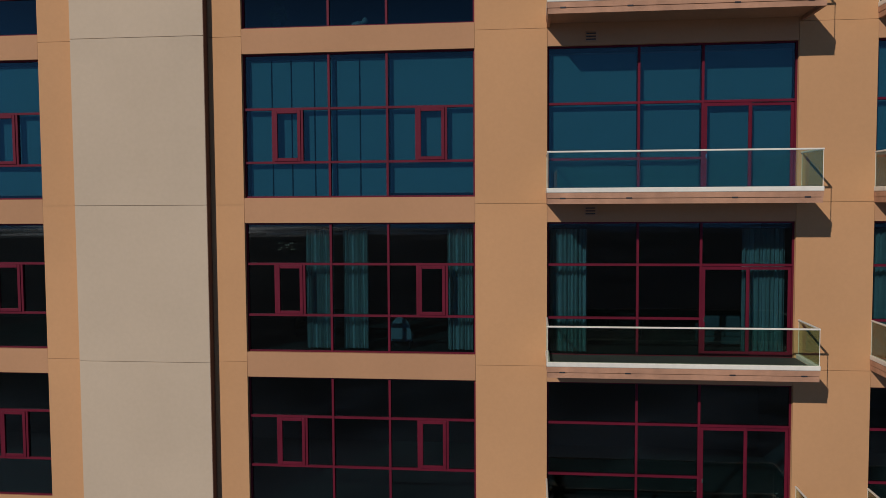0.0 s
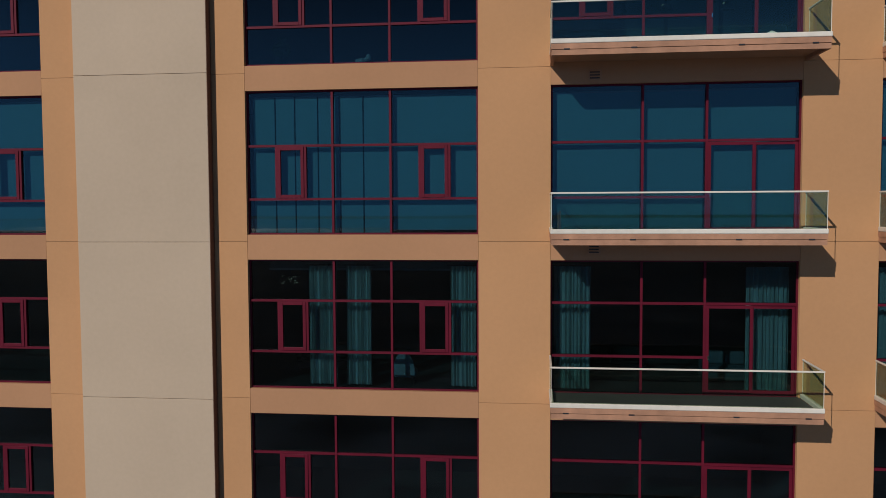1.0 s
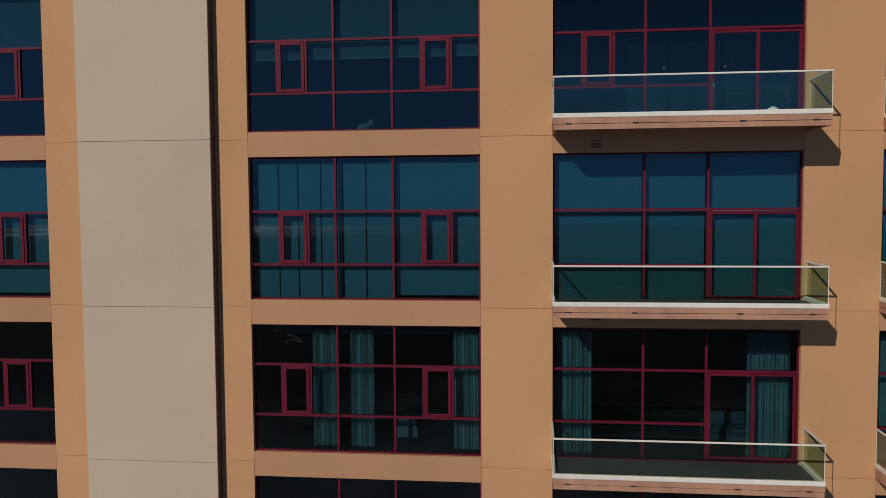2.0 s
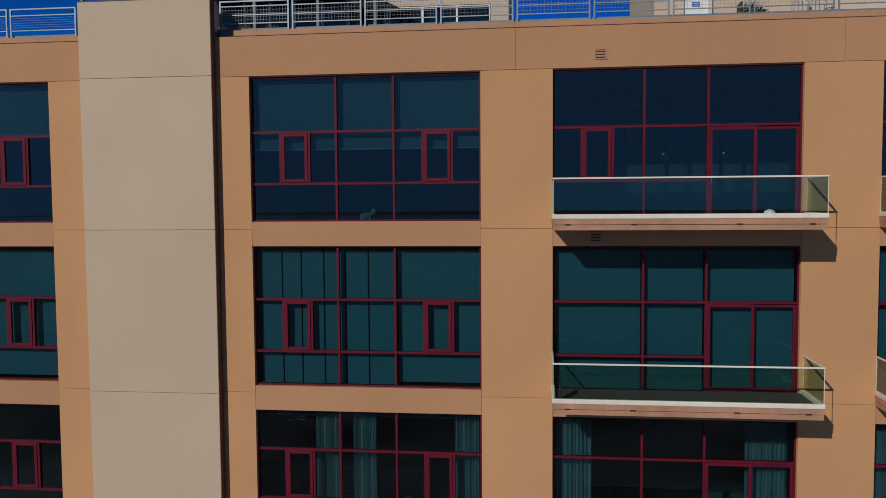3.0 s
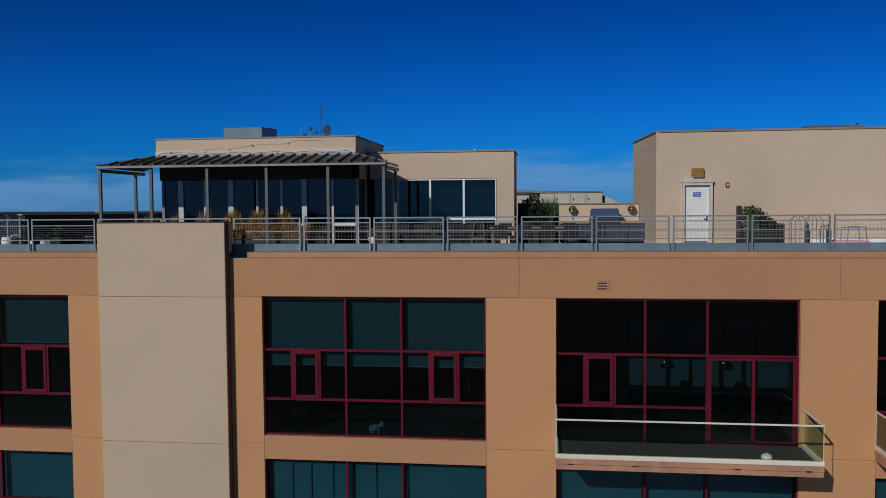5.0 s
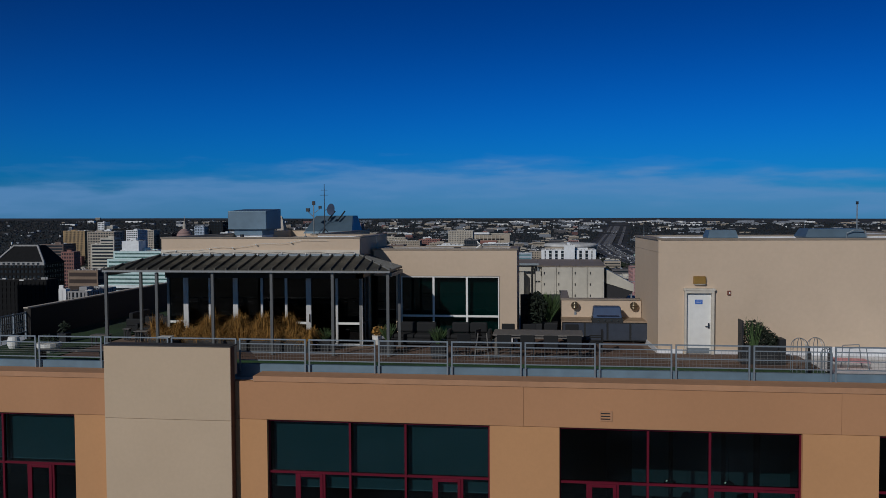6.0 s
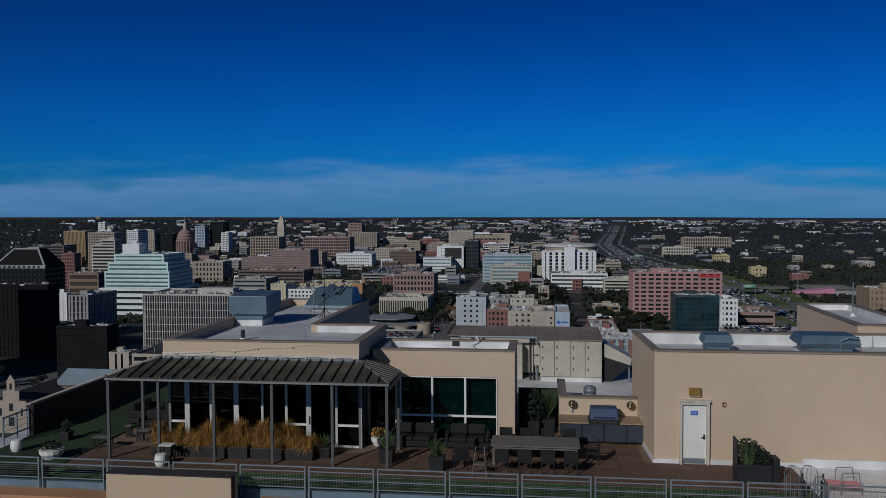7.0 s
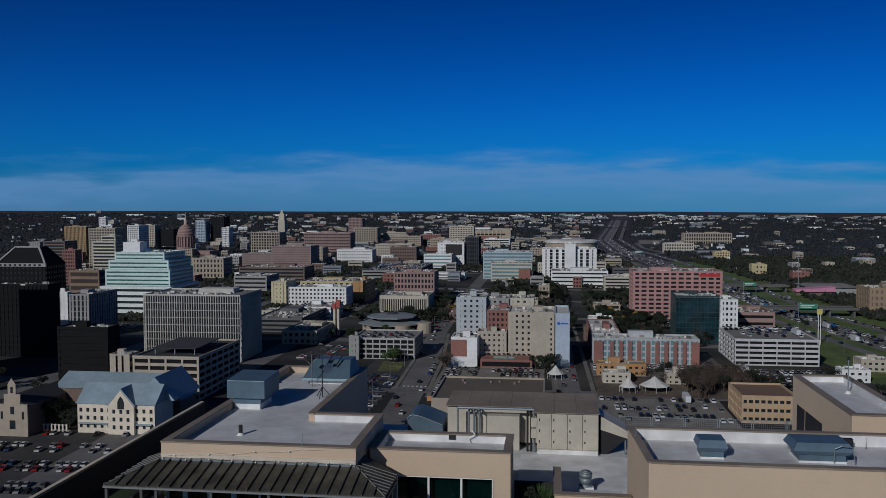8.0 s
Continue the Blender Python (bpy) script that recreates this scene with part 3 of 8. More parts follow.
def balcony(shift, z):
    """Slab with fascia, cream kerb and handrail, and clear glass on three sides. z: the top of the handrail."""
    b = thing("balcony", "projecting stucco balcony with glass balustrade and cream handrail", "balcony", 3.65 + shift, FACE, z - 1.38, group="balconies")
    l, r, f = -3.45, 3.47, -1.70
    part("slab", Geo().box(l + 0.03, r - 0.03, f + 0.03, 0.058, 0.10, 0.27), STUCCO_EDGE, b)
    for lo, hi, out in ((0.0, 0.135, 0.012), (0.150, 0.29, 0.0)):
        part("fascia", Geo().box(l + out, r - out, f + out, f + 0.10, lo, hi), FASCIA, b)
        part("fascia", Geo().box(l + out, l + 0.10, f + 0.101, -0.003, lo, hi), FASCIA, b)
        part("fascia", Geo().box(r - 0.10, r - out, f + 0.101, -0.003, lo, hi), FASCIA, b)
    part("drip_groove", Geo().box(l + 0.03, r - 0.03, f + 0.03, f + 0.09, 0.135, 0.150), FASCIA, b)
    for x in (-3.05, -1.35, 1.30, 3.08):
        part("scupper", Geo().box(x - 0.075, x + 0.075, f - 0.012, f + 0.004, 0.135, 0.165), BLACK, b, "small dark drain slot")
    kerb = Geo().box(l - 0.01, r + 0.01, f - 0.02, f + 0.09, 0.293, 0.42)
    kerb.box(l - 0.01, l + 0.09, f + 0.091, -0.003, 0.293, 0.42).box(r - 0.09, r + 0.01, f + 0.091, -0.003, 0.293, 0.42)
    part("kerb", kerb, WHITE_RAIL, b, bevel=0.02)
    part("floor_tiles", Geo().box(l + 0.101, r - 0.101, f + 0.101, 0.055, 0.274, 0.30), TILE_DARK, b)
    top = Geo().box(l, r, f - 0.005, f + 0.045, 1.335, 1.38)
    top.box(l, l + 0.05, f + 0.046, -0.003, 1.335, 1.38).box(r - 0.05, r, f + 0.046, -0.003, 1.335, 1.38)
    part("handrail", top, WHITE_RAIL, b, bevel=0.01)
    for x in (l + 0.005, r - 0.035):
        for y in (f + 0.005, -0.04):
            part("post", Geo().box(x + 0.008, x + 0.022, y + 0.008, y + 0.022, 0.42, 1.334), WHITE_RAIL, b)
    sheets = [Geo().box(l + 0.04, r - 0.04, f + 0.012, f + 0.024, 0.42, 1.334)]
    sheets += [Geo().box(x, x + 0.012, f + 0.04, -0.045, 0.42, 1.334) for x in (l + 0.015, r - 0.027)]
    for sheet in sheets:
        part("glass_panel", sheet, CLEAR, b).visible_shadow = False
    return b


for shift in (0.0, 8.785):
    for z in (73.09, 68.19, 63.61, 58.95):
        balcony(shift, z)
ball = lone("paper_lantern", Geo().lathe(0, 0, [(0.02, 0), (0.11, 0.03), (0.15, 0.10), (0.13, 0.17), (0.03, 0.22)], 14), WHITE, "round white lantern lying on the balcony floor", "lantern", "thing")
ball.location = (5.75, 21.55, 72.011)
agave = thing("potted_plant", "spiky plant in a clay pot on the balcony", "plant", 0.62, 21.7, 57.87)
part("pot", Geo().lathe(0, 0, [(0.16, 0), (0.22, 0.34), (0.24, 0.36)], 12), STONE, agave)
spikes = Geo()
for i in range(26):
    a, r = i * 2.4, 0.15 + 0.25 * (i % 4) / 3
    spikes.tube((0, 0, 0.34), (r * math.cos(a), r * math.sin(a), 0.66 + 0.25 * ((i * 5) % 3) / 2), 0.02, 0.003, 4)
part("foliage", spikes, LEAF, agave)
chair = thing("folding_chair", "dark folded chair leaning in the balcony corner", "chair", 0.42, 21.6, 67.11)
part("frame", Geo().box(-0.03, 0.01, -0.2, 0.22, 0, 0.55).box(0.012, 0.04, -0.18, 0.2, 0.05, 0.6), BLACK, chair)

# ---------------------------------------------------------------- roof edge
roof = Geo().box(WEST + 0.02, EAST - 0.02, FACE + 0.41, NORTH - 0.02, 77.05, 77.30)
roof_slab = lone("roof_slab", roof, MEMBRANE, "flat membrane roof of the apartment building", "roof")
cop = Geo().box(-9.0, EAST, FACE - 0.03, FACE + 0.79, 77.335, 77.50).box(WEST, -13.66, FACE - 0.03, FACE + 0.79, 77.335, 77.50)
lone("coping", cop, STUCCO_EDGE, "tan stucco coping along the roof edge", "coping", bevel=0.015)
flash = Geo().box(WEST, EAST, FACE + 0.80, FACE + 0.96, 77.302, 77.72)
lone("roof_kerb", flash, FLASHING, "blue-grey sheet metal kerb and flashing", "kerb")
SIDE_SHADE = material("side_shade_brown", (0.13, 0.062, 0.035), 0.85, vary=0.1)
FLASH_DARK = material("dark_cap_metal", (0.05, 0.045, 0.04), 0.6, 0.1)
pil = Geo().box(-13.60, -9.66, 22.72, 23.04, 0, 78.1)
pil.box(-13.60, -9.66, 23.042, 23.17, 77.60, 78.1)
pilaster = lone("pilaster", pil, BACKING, "tall beige stucco pilaster on the facade", "pilaster")
for lo, hi in zip([0] + JOINTS[::-1], JOINTS[::-1] + [78.14]):
    part("panel", Geo().box(-13.645, -9.59, 22.65, 23.02, lo + 0.0045, hi - 0.0045 if hi < 78.1 else 78.40), BEIGE, pilaster, bevel=0.01)
part("cap", Geo().box(-13.645, -9.59, 23.021, 23.20, 77.52, 78.40), BEIGE, pilaster, bevel=0.01)
# thin strip over the pilaster's east side, shade put into its brown
part("reveal", Geo().box(-9.589, -9.577, 22.66, 22.958, 0, 78.39), SIDE_SHADE, pilaster, "thin brown strip with side shade in it")
part("cap_rim", Geo().box(-13.655, -9.58, 22.64, 23.21, 78.403, 78.43), FLASH_DARK, pilaster, "dark metal cap edge")

# wall panels with open joints
for a, b in ((WEST, -21.62), (-14.845, -13.66), (-9.575, -8.577), (-1.803, 0.233), (6.982, 9.018), (15.767, EAST)):
    for lo, hi in zip(JOINTS[1:], JOINTS):
        part("panel", Geo().box(a + 0.0035, b - 0.0035, FACE, FACE + 0.07, lo + 0.0045, hi - 0.0045), STUCCO, wall_south)
for a, b in OPEN_X:
    for lo, hi in zip([f[1] for f in FLOORS[1:]], [f[0] for f in FLOORS]):
        part("panel", Geo().box(a + 0.002, b - 0.002, FACE + 0.004, FACE + 0.065, lo, hi), STUCCO_PINK, wall_south)
for a, b in ((WEST, -13.66), (-9.575, -0.81), (-0.81, 8.01), (8.01, EAST)):
    part("panel", Geo().box(a + 0.0035, b - 0.0035, FACE, FACE + 0.07, 76.178, 77.33), STUCCO_PINK, wall_south)


def wall_vent(x, z):
    v = thing("wall_vent", "small square louvred vent in the stucco", "vent", x, FACE, z, group="wall vents")
    part("frame", Geo().box(-0.18, 0.18, -0.02, 0.0, 0, 0.03).box(-0.18, 0.18, -0.02, 0.0, 0.27, 0.30).box(-0.18, -0.15, -0.02, 0.0, 0.03, 0.27).box(0.12, 0.18, -0.02, 0.0, 0.03, 0.27), STUCCO_EDGE, v)
    for k in range(3):
        part("slat", Geo().box(-0.15, 0.12, -0.012, 0.0, 0.045 + k * 0.08, 0.075 + k * 0.08), BLACK, v)


for x, z in ((1.56, 76.39), (1.45, 71.3), (1.45, 66.47)):
    wall_vent(x, z)

# ---------------------------------------------------------------- roof railing
railing = thing("roof_railing", "galvanised steel roof railing with wire mesh panels", "railing", 0, 23.69, 77.50)
posts = [-21.0, -18.75, -16.52, -14.25, -12.0, -9.75, -7.51, -5.31, -3.06, -0.84, 1.35, 3.56, 5.76, 8.01, 10.25, 12.5, 14.75, 16.5]
for a, b in zip(posts, posts[1:]):
    bay = Geo()
    l, r = a + 0.045, b - 0.045
    for x in (l, r - 0.045):
        bay.box(x, x + 0.045, -0.02, 0.02, 0.0, 1.03)
    bay.box(l + 0.046, r - 0.046, -0.02, 0.02, 0.99, 1.03)
    for z in ((0.85, 0.59, 0.34) if b > -9 else (0.80, 0.34)):
        bay.box(l + 0.046, r - 0.046, -0.014, 0.014, z, z + 0.03)
    panel = part("panel_frame", bay, GALV, railing)
    mesh = Geo()
    if b > -9:
        n = round((r - l) / 0.10)
        for i in range(1, n):
            x = l + (r - l) * i / n
            mesh.box(x - 0.0022, x + 0.0022, -0.003, 0.003, 0.37, 0.85)
        for i in range(1, 5):
            mesh.box(l + 0.046, r - 0.046, -0.006, -0.0035, 0.36 + i * 0.096, 0.366 + i * 0.096)
    else:
        for i in range(1, 6):
            mesh.box(l + 0.046, r - 0.046, -0.003, 0.003, 0.38 + i * 0.07, 0.386 + i * 0.07)
    part("wire_mesh", mesh, STEEL_GREY, panel)

# ---------------------------------------------------------------- roof terrace floor
lone("turf_strip", Geo().box(-17.6, 8.58, 23.93, 26.40, 77.302, 77.37), TURF, "green artificial turf strip along the railing", "turf")
lone("lawn", Geo().box(-21.2, -17.62, 23.93, 44.0, 77.302, 77.375), LAWN_SHADED, "green turf lawn with terrace shade in its colour", "lawn")
lone("white_gravel", Geo().box(8.6, 16.3, 23.93, 29.2, 77.302, 77.36), UPSTAND, "white membrane strip beside the stair house", "roof")
deck = lone("deck", Geo().box(-17.6, 9.0, 26.41, 33.3, 77.302, 77.325), BACKING, "brown paved roof terrace", "floor")


# ---------------------------------------------------------------- penthouse with the canopy
def roofed_block(name, label, x0, x1, y0, y1, z1, wall_mat, par=0.35, z0=77.303, thick=0.28, category="penthouse", inner=True, west=True):
    """Walls up to a parapet, a sunk membrane roof and copings."""
    b = thing(name, label, category, kind="structure")
    body = Geo().box(x0, x1, y0, y1, z0, z1 - par - 0.02)
    part("wall", body, wall_mat, b)
    rim = Geo()
    zp = z1 - par
    rim.box(x0, x1, y0, y0 + thick, zp - 0.019, z1 - 0.06).box(x0, x1, y1 - thick, y1, zp - 0.019, z1 - 0.06)
    if west:
        rim.box(x0, x0 + thick, y0 + thick, y1 - thick, zp - 0.019, z1 - 0.06)
    rim.box(x1 - thick, x1, y0 + thick, y1 - thick, zp - 0.019, z1 - 0.06)
    part("parapet", rim, wall_mat, b)
    part("roof", Geo().box(x0 + (thick if west else 0.0), x1 - thick, y0 + thick, y1 - thick, zp - 0.018, zp), MEMBRANE, b, "pale flat membrane roof")
    if inner:
        up = Geo()
        i0, i1, j0, j1 = x0 + thick, x1 - thick, y0 + thick, y1 - thick
        up.box(i0, i1, j1 - 0.03, j1 - 0.002, zp, z1 - 0.065).box(i0, i1, j0 + 0.002, j0 + 0.03, zp, z1 - 0.065)
        if west:
            up.box(i0 + 0.002, i0 + 0.03, j0 + 0.03, j1 - 0.03, zp, z1 - 0.065)
        up.box(i1 - 0.03, i1 - 0.002, j0 + 0.03, j1 - 0.03, zp, z1 - 0.065)
        part("upstand", up, UPSTAND, b, "white membrane upstand")
    o = 0.04
    cap = Geo().box(x0 - o, x1 + o, y0 - o, y0 + thick + 0.02, z1 - 0.06, z1).box(x0 - o, x1 + o, y1 - thick - 0.02, y1 + o, z1 - 0.06, z1)
    if west:
        cap.box(x0 - o, x0 + thick + 0.02, y0 + thick + 0.02, y1 - thick - 0.02, z1 - 0.06, z1)
    cap.box(x1 - thick - 0.02, x1 + o, y0 + thick + 0.02, y1 - thick - 0.02, z1 - 0.06, z1)
    part("coping", cap, COPING, b, "brown metal coping")
    return b


# body of the main penthouse stands back behind its glass front
FLASH_PALE = material("pale_flashing", (0.56, 0.50, 0.41), 0.7, vary=0.06, stain=0.2)
CANOPY_SHADE = material("canopy_shade", (0.05, 0.048, 0.045), 0.9)
pent = thing("penthouse", "cream stucco penthouse with a glazed front under a canopy", "penthouse", kind="structure")
X0, X1, Y0, YP, ARM, BACK = -15.05, -7.15, 29.84, 29.45, -10.22, 45.2
part("wall", Geo().box(X0, X1, YP, YP + 0.25, 80.60, 81.16), CREAM, pent)
# wall band behind the canopy, with the canopy's shade put into its colour
part("wall", Geo().box(X0, X1, YP + 0.251, Y0 + 0.20, 79.95, 80.75), CANOPY_SHADE, pent)
part("wall", Geo().box(X0, X0 + 0.22, Y0 + 0.251, 34.4, 77.303, 81.16), CREAM, pent)
part("wall", Geo().box(X1 - 0.22, X1, 31.2, 34.4, 77.303, 81.16).box(X1 - 0.22, X1, YP + 0.251, 31.199, 79.95, 81.16), CREAM, pent)
part("wall", Geo().box(X0, X1, 34.401, 34.7, 77.303, 81.16), CREAM, pent)
part("wall", Geo().box(X0, ARM, 34.71, BACK, 77.303, 81.16), CREAM, pent)
part("roof", Geo().box(X0 + 0.28, X1 - 0.28, YP + 0.28, 34.4, 81.162, 81.18), MEMBRANE, pent, "pale flat membrane roof")
part("roof", Geo().box(X0 + 0.28, ARM - 0.28, 34.401, BACK - 0.3, 81.162, 81.18), MEMBRANE, pent, "pale flat membrane roof")
runs = ((X0, X1, YP, YP + 0.28), (X0, X0 + 0.28, YP + 0.281, BACK), (X1 - 0.28, X1, YP + 0.281, 34.7), (ARM, X1 - 0.281, 34.42, 34.7), (ARM - 0.28, ARM - 0.001, 34.42, BACK), (X0 + 0.281, ARM - 0.281, BACK - 0.28, BACK))
for xa, xb, ya, yb in runs:
    part("parapet", Geo().box(xa, xb, ya, yb, 81.161, 81.50), CREAM, pent)
    part("coping", Geo().box(xa - 0.03, xb + 0.03, ya - 0.03, yb + 0.03, 81.50 + (0.003 if xb - xa < yb - ya else 0.0), 81.55 + (0.003 if xb - xa < yb - ya else 0.0)), COPING, pent, "brown metal coping")
part("upstand", Geo().box(ARM + 0.02, X1 - 0.29, 34.39, 34.415, 81.182, 81.47), UPSTAND, pent, "white membrane upstand")
part("soffit_band", Geo().box(X0, X1, YP - 0.05, YP - 0.002, 80.88, 81.06), FLASH_PALE, pent, "pale flashing above the canopy")
part("back_wall", Geo().box(X0 + 0.23, X1 - 0.23, 33.5, 33.6, 77.31, 80.7), ROOM_WALL, pent)
part("floor", Geo().box(X0 + 0.23, X1 - 0.23, Y0 + 0.26, 33.49, 77.305, 77.33), ROOM_FLOOR, pent)
for ya, yb in ((29.95, 30.55), (30.60, 31.18)):
    side_pane = part("window", Geo().box(X1 - 0.10, X1 - 0.085, ya, yb, 77.36, 79.95), PANE_DARK, pent)
    part("rail", Geo().box(X1 - 0.13, X1 - 0.06, ya, yb, 78.15, 78.21), STEEL_GREY, side_pane)
for y in (29.90, 30.57, 31.17):
    part("stile", Geo().box(X1 - 0.14, X1 - 0.05, y - 0.03, y + 0.03, 77.305, 79.95), STEEL_GREY, pent)
# glazed front: uprights, rails and panes
STILE = material("grey_white_aluminium", (0.52, 0.52, 0.50), 0.5, vary=0.05, stain=0.1)
stiles = [(-15.02, 0.10), (-14.29, 0.20), (-13.31, 0.08), (-12.25, 0.20), (-11.18, 0.09), (-10.20, 0.10), (-9.30, 0.20), (-8.36, 0.09), (-8.18, 0.09), (-7.22, 0.10)]
for (xa, wa), (xb, wb) in zip(stiles, stiles[1:]):
    pane = part("window", Geo().box(xa + wa / 2, xb - wb / 2, Y0 + 0.10, Y0 + 0.115, 77.36, 79.95), PANE_DARK, pent)
    for z in ((77.36, 78.19) if xb in (-14.29, -9.30, -7.22) else (77.36,)):
        part("rail", Geo().box(xa + wa / 2, xb - wb / 2, Y0 + 0.06, Y0 + 0.13, z - 0.04, z + 0.05), WHITE, pane)
for x, w in stiles:
    part("stile", Geo().box(x - w / 2, x + w / 2, Y0 + 0.04, Y0 + 0.15, 77.305, 79.95), STEEL_GREY if x < -15 else STILE, pent)
part("door_handle", Geo().box(-9.27, -9.24, Y0 - 0.01, Y0 + 0.038, 78.25, 78.55), CHROME, pent, "steel door pull")

# canopy: posts, beams and a hipped standing-seam roof round the front and both ends
POST_STEEL = material("dark_painted_steel", (0.10, 0.105, 0.105), 0.5, 0.2, vary=0.1)
STEEL_LIGHT = material("light_grey_steel", (0.22, 0.23, 0.23), 0.5, 0.2, vary=0.1)
canopy = thing("canopy", "grey steel terrace canopy with standing seam metal roof", "canopy", -11.0, 27.5, DECK_Z)
CX0, CX1 = -5.43, 5.39
for x in (-5.27, -3.30, -1.16, 1.05, 3.30, 5.30):
    part("post", Geo().box(x - 0.05, x + 0.05, -0.05, 0.05, 0, 2.96), POST_STEEL, canopy)
for x, y in ((-5.27, 2.6), (5.30, 2.25)):
    part("post", Geo().box(x - 0.05, x + 0.05, y - 0.05, y + 0.05, 0, 2.96), POST_STEEL, canopy)
part("gutter", Geo().box(CX0 + 0.09, CX1 + 0.01, -0.16, -0.06, 2.98, 3.05), STEEL_LIGHT, canopy)
part("beam", Geo().box(CX0 + 0.10, CX0 + 0.22, 0.06, 3.3, 2.84, 2.96).box(CX1 - 0.10, CX1 + 0.04, 0.06, 2.3, 2.84, 2.96), STEEL_GREY, canopy)
e0, e1, f0, f1, zl, zh, yk = CX0 + 0.10, CX1 + 0.0, X0 + 11.0, X1 + 11.0, 3.06, 3.50, 1.90
front = Geo().hull([(e0, -0.10, zl - 0.05), (e1, -0.10, zl - 0.05), (f1, yk, zh - 0.05), (f0, yk, zh - 0.05)], [(e0, -0.10, zl), (e1, -0.10, zl), (f1, yk, zh), (f0, yk, zh)])
part("roof", front, SEAM, canopy)
part("roof", Geo().hull([(e1, -0.10, zl - 0.05), (e1, 2.4, zl - 0.05), (f1, 3.4, zh - 0.05), (f1, yk, zh - 0.05)], [(e1, -0.10, zl), (e1, 2.4, zl), (f1, 3.4, zh), (f1, yk, zh)]), SEAM, canopy)
part("roof", Geo().hull([(e0, 3.4, zl - 0.05), (e0, -0.10, zl - 0.05), (f0, yk, zh - 0.05), (f0, 3.4, zh - 0.05)], [(e0, 3.4, zl), (e0, -0.10, zl), (f0, yk, zh), (f0, 3.4, zh)]), SEAM, canopy)
n = 25
for i in range(n + 1):
    x = e0 + (e1 - e0) * i / n
    run = 1.0 if f0 <= x <= f1 else max(0.05, (x - e0) / (f0 - e0)) if x < f0 else max(0.05, (e1 - x) / (e1 - f1))
    y2, z2 = -0.10 + (yk + 0.10) * run, zl + (zh - zl) * run
    part("seam", Geo().hull([(x - 0.022, -0.10, zl), (x + 0.022, -0.10, zl), (x + 0.022, y2, z2), (x - 0.022, y2, z2)], [(x - 0.018, -0.10, zl + 0.075), (x + 0.018, -0.10, zl + 0.075), (x + 0.018, y2, z2 + 0.075), (x - 0.018, y2, z2 + 0.075)]), SEAM, canopy)
for xe, xf in ((e0, f0), (e1, f1)):
    part("seam", Geo().tube((xe, -0.10, zl + 0.02), (xf, yk, zh + 0.02), 0.03, n=4), STEEL_GREY, canopy)
    for i in range(1, 9):
        y = -0.1 + (2.4 if xe > 0 else 3.4) * i / 8
        run = min(1.0, (y + 0.10) / (yk + 0.10))
        part("seam", Geo().tube((xe, y, zl + 0.015), (xe + (xf - xe) * run, y, zl + 0.015 + (zh - zl) * run), 0.022, n=4), STEEL_GREY, canopy)
part("flashing", Geo().box(f0, f1, yk - 0.09, yk - 0.06, zh - 0.02, zh + 0.07), GALV, canopy)
wp = [(-3.9 + 6.5 * i / 14, 1.86, 3.62 + 0.50 * i / 14 + 0.04 * math.sin(i * 1.7)) for i in range(15)]
light_string = thing("light_string", "thin white cable of bulbs along the wall", "cable", -11.0, 27.5, DECK_Z)
for p0, p1 in zip(wp, wp[1:]):
    part("cable", Geo().tube(p0, p1, 0.006, n=4), WHITE, light_string)
for i in (1, 4, 6, 8, 11):
    part("bulb", Geo().lathe(wp[i][0], wp[i][1], [(0.01, wp[i][2] - 0.07), (0.035, wp[i][2] - 0.03), (0.01, wp[i][2])], 6), WHITE, light_string)

ridge_string = thing("light_string", "string of small white bulbs along the canopy ridge", "cable", -11.0, 27.5, DECK_Z)
rs = [(-3.9 + 7.6 * i / 16, yk - 0.14, zh + 0.10 + 0.03 * math.sin(i * 2.1)) for i in range(17)]
for p0, p1 in zip(rs, rs[1:]):
    part("cable", Geo().tube(p0, p1, 0.007, n=4), BLACK, ridge_string)
for p0 in rs[::2]:
    part("bulb", Geo().lathe(p0[0], p0[1], [(0.01, p0[2] - 0.08), (0.04, p0[2] - 0.04), (0.01, p0[2])], 6), WHITE, ridge_string)

# second penthouse: one large white-framed window
pen2 = roofed_block("penthouse", "cream stucco penthouse room with a white framed window", -7.0, -1.30, 31.22, 33.9, 81.04, CREAM, 0.36, z0=79.95)
part("wall", Geo().box(-1.98, -1.30, 31.22, 31.5, 77.303, 79.949).box(-6.1, -5.92, 31.22, 31.5, 77.303, 79.949).box(-1.55, -1.30, 31.501, 33.9, 77.303, 79.949).box(-7.0, -1.551, 33.6, 33.9, 77.303, 79.949), CREAM, pen2)
part("wall", Geo().box(-1.60, -1.28, 31.18, 31.219, 77.303, 77.55), UPSTAND, pen2, "white base flashing")
for i, (xa, xb) in enumerate(((-5.90, -4.60), (-4.60, -3.27), (-3.27, -2.00))):
    for za, zb in ((77.40, 78.36), (78.36, 79.93)):
        w = part("window", Geo().box(xa, xb, 31.30, 31.315, za, zb), PANE_MID, pen2)
        f = Geo().box(xa, xa + 0.04, 31.25, 31.34, za, zb).box(xb - 0.04, xb, 31.25, 31.34, za, zb).box(xa + 0.041, xb - 0.041, 31.25, 31.34, za, za + 0.04).box(xa + 0.041, xb - 0.041, 31.25, 31.34, zb - 0.04, zb)
        part("frame", f, WHITE, w)
part("window", Geo().box(-7.1, -6.11, 31.30, 31.315, 77.36, 79.94), PANE_DARK, pen2)
part("floor", Geo().box(-6.9, -1.6, 31.51, 33.59, 77.303, 77.33), ROOM_FLOOR, pen2)
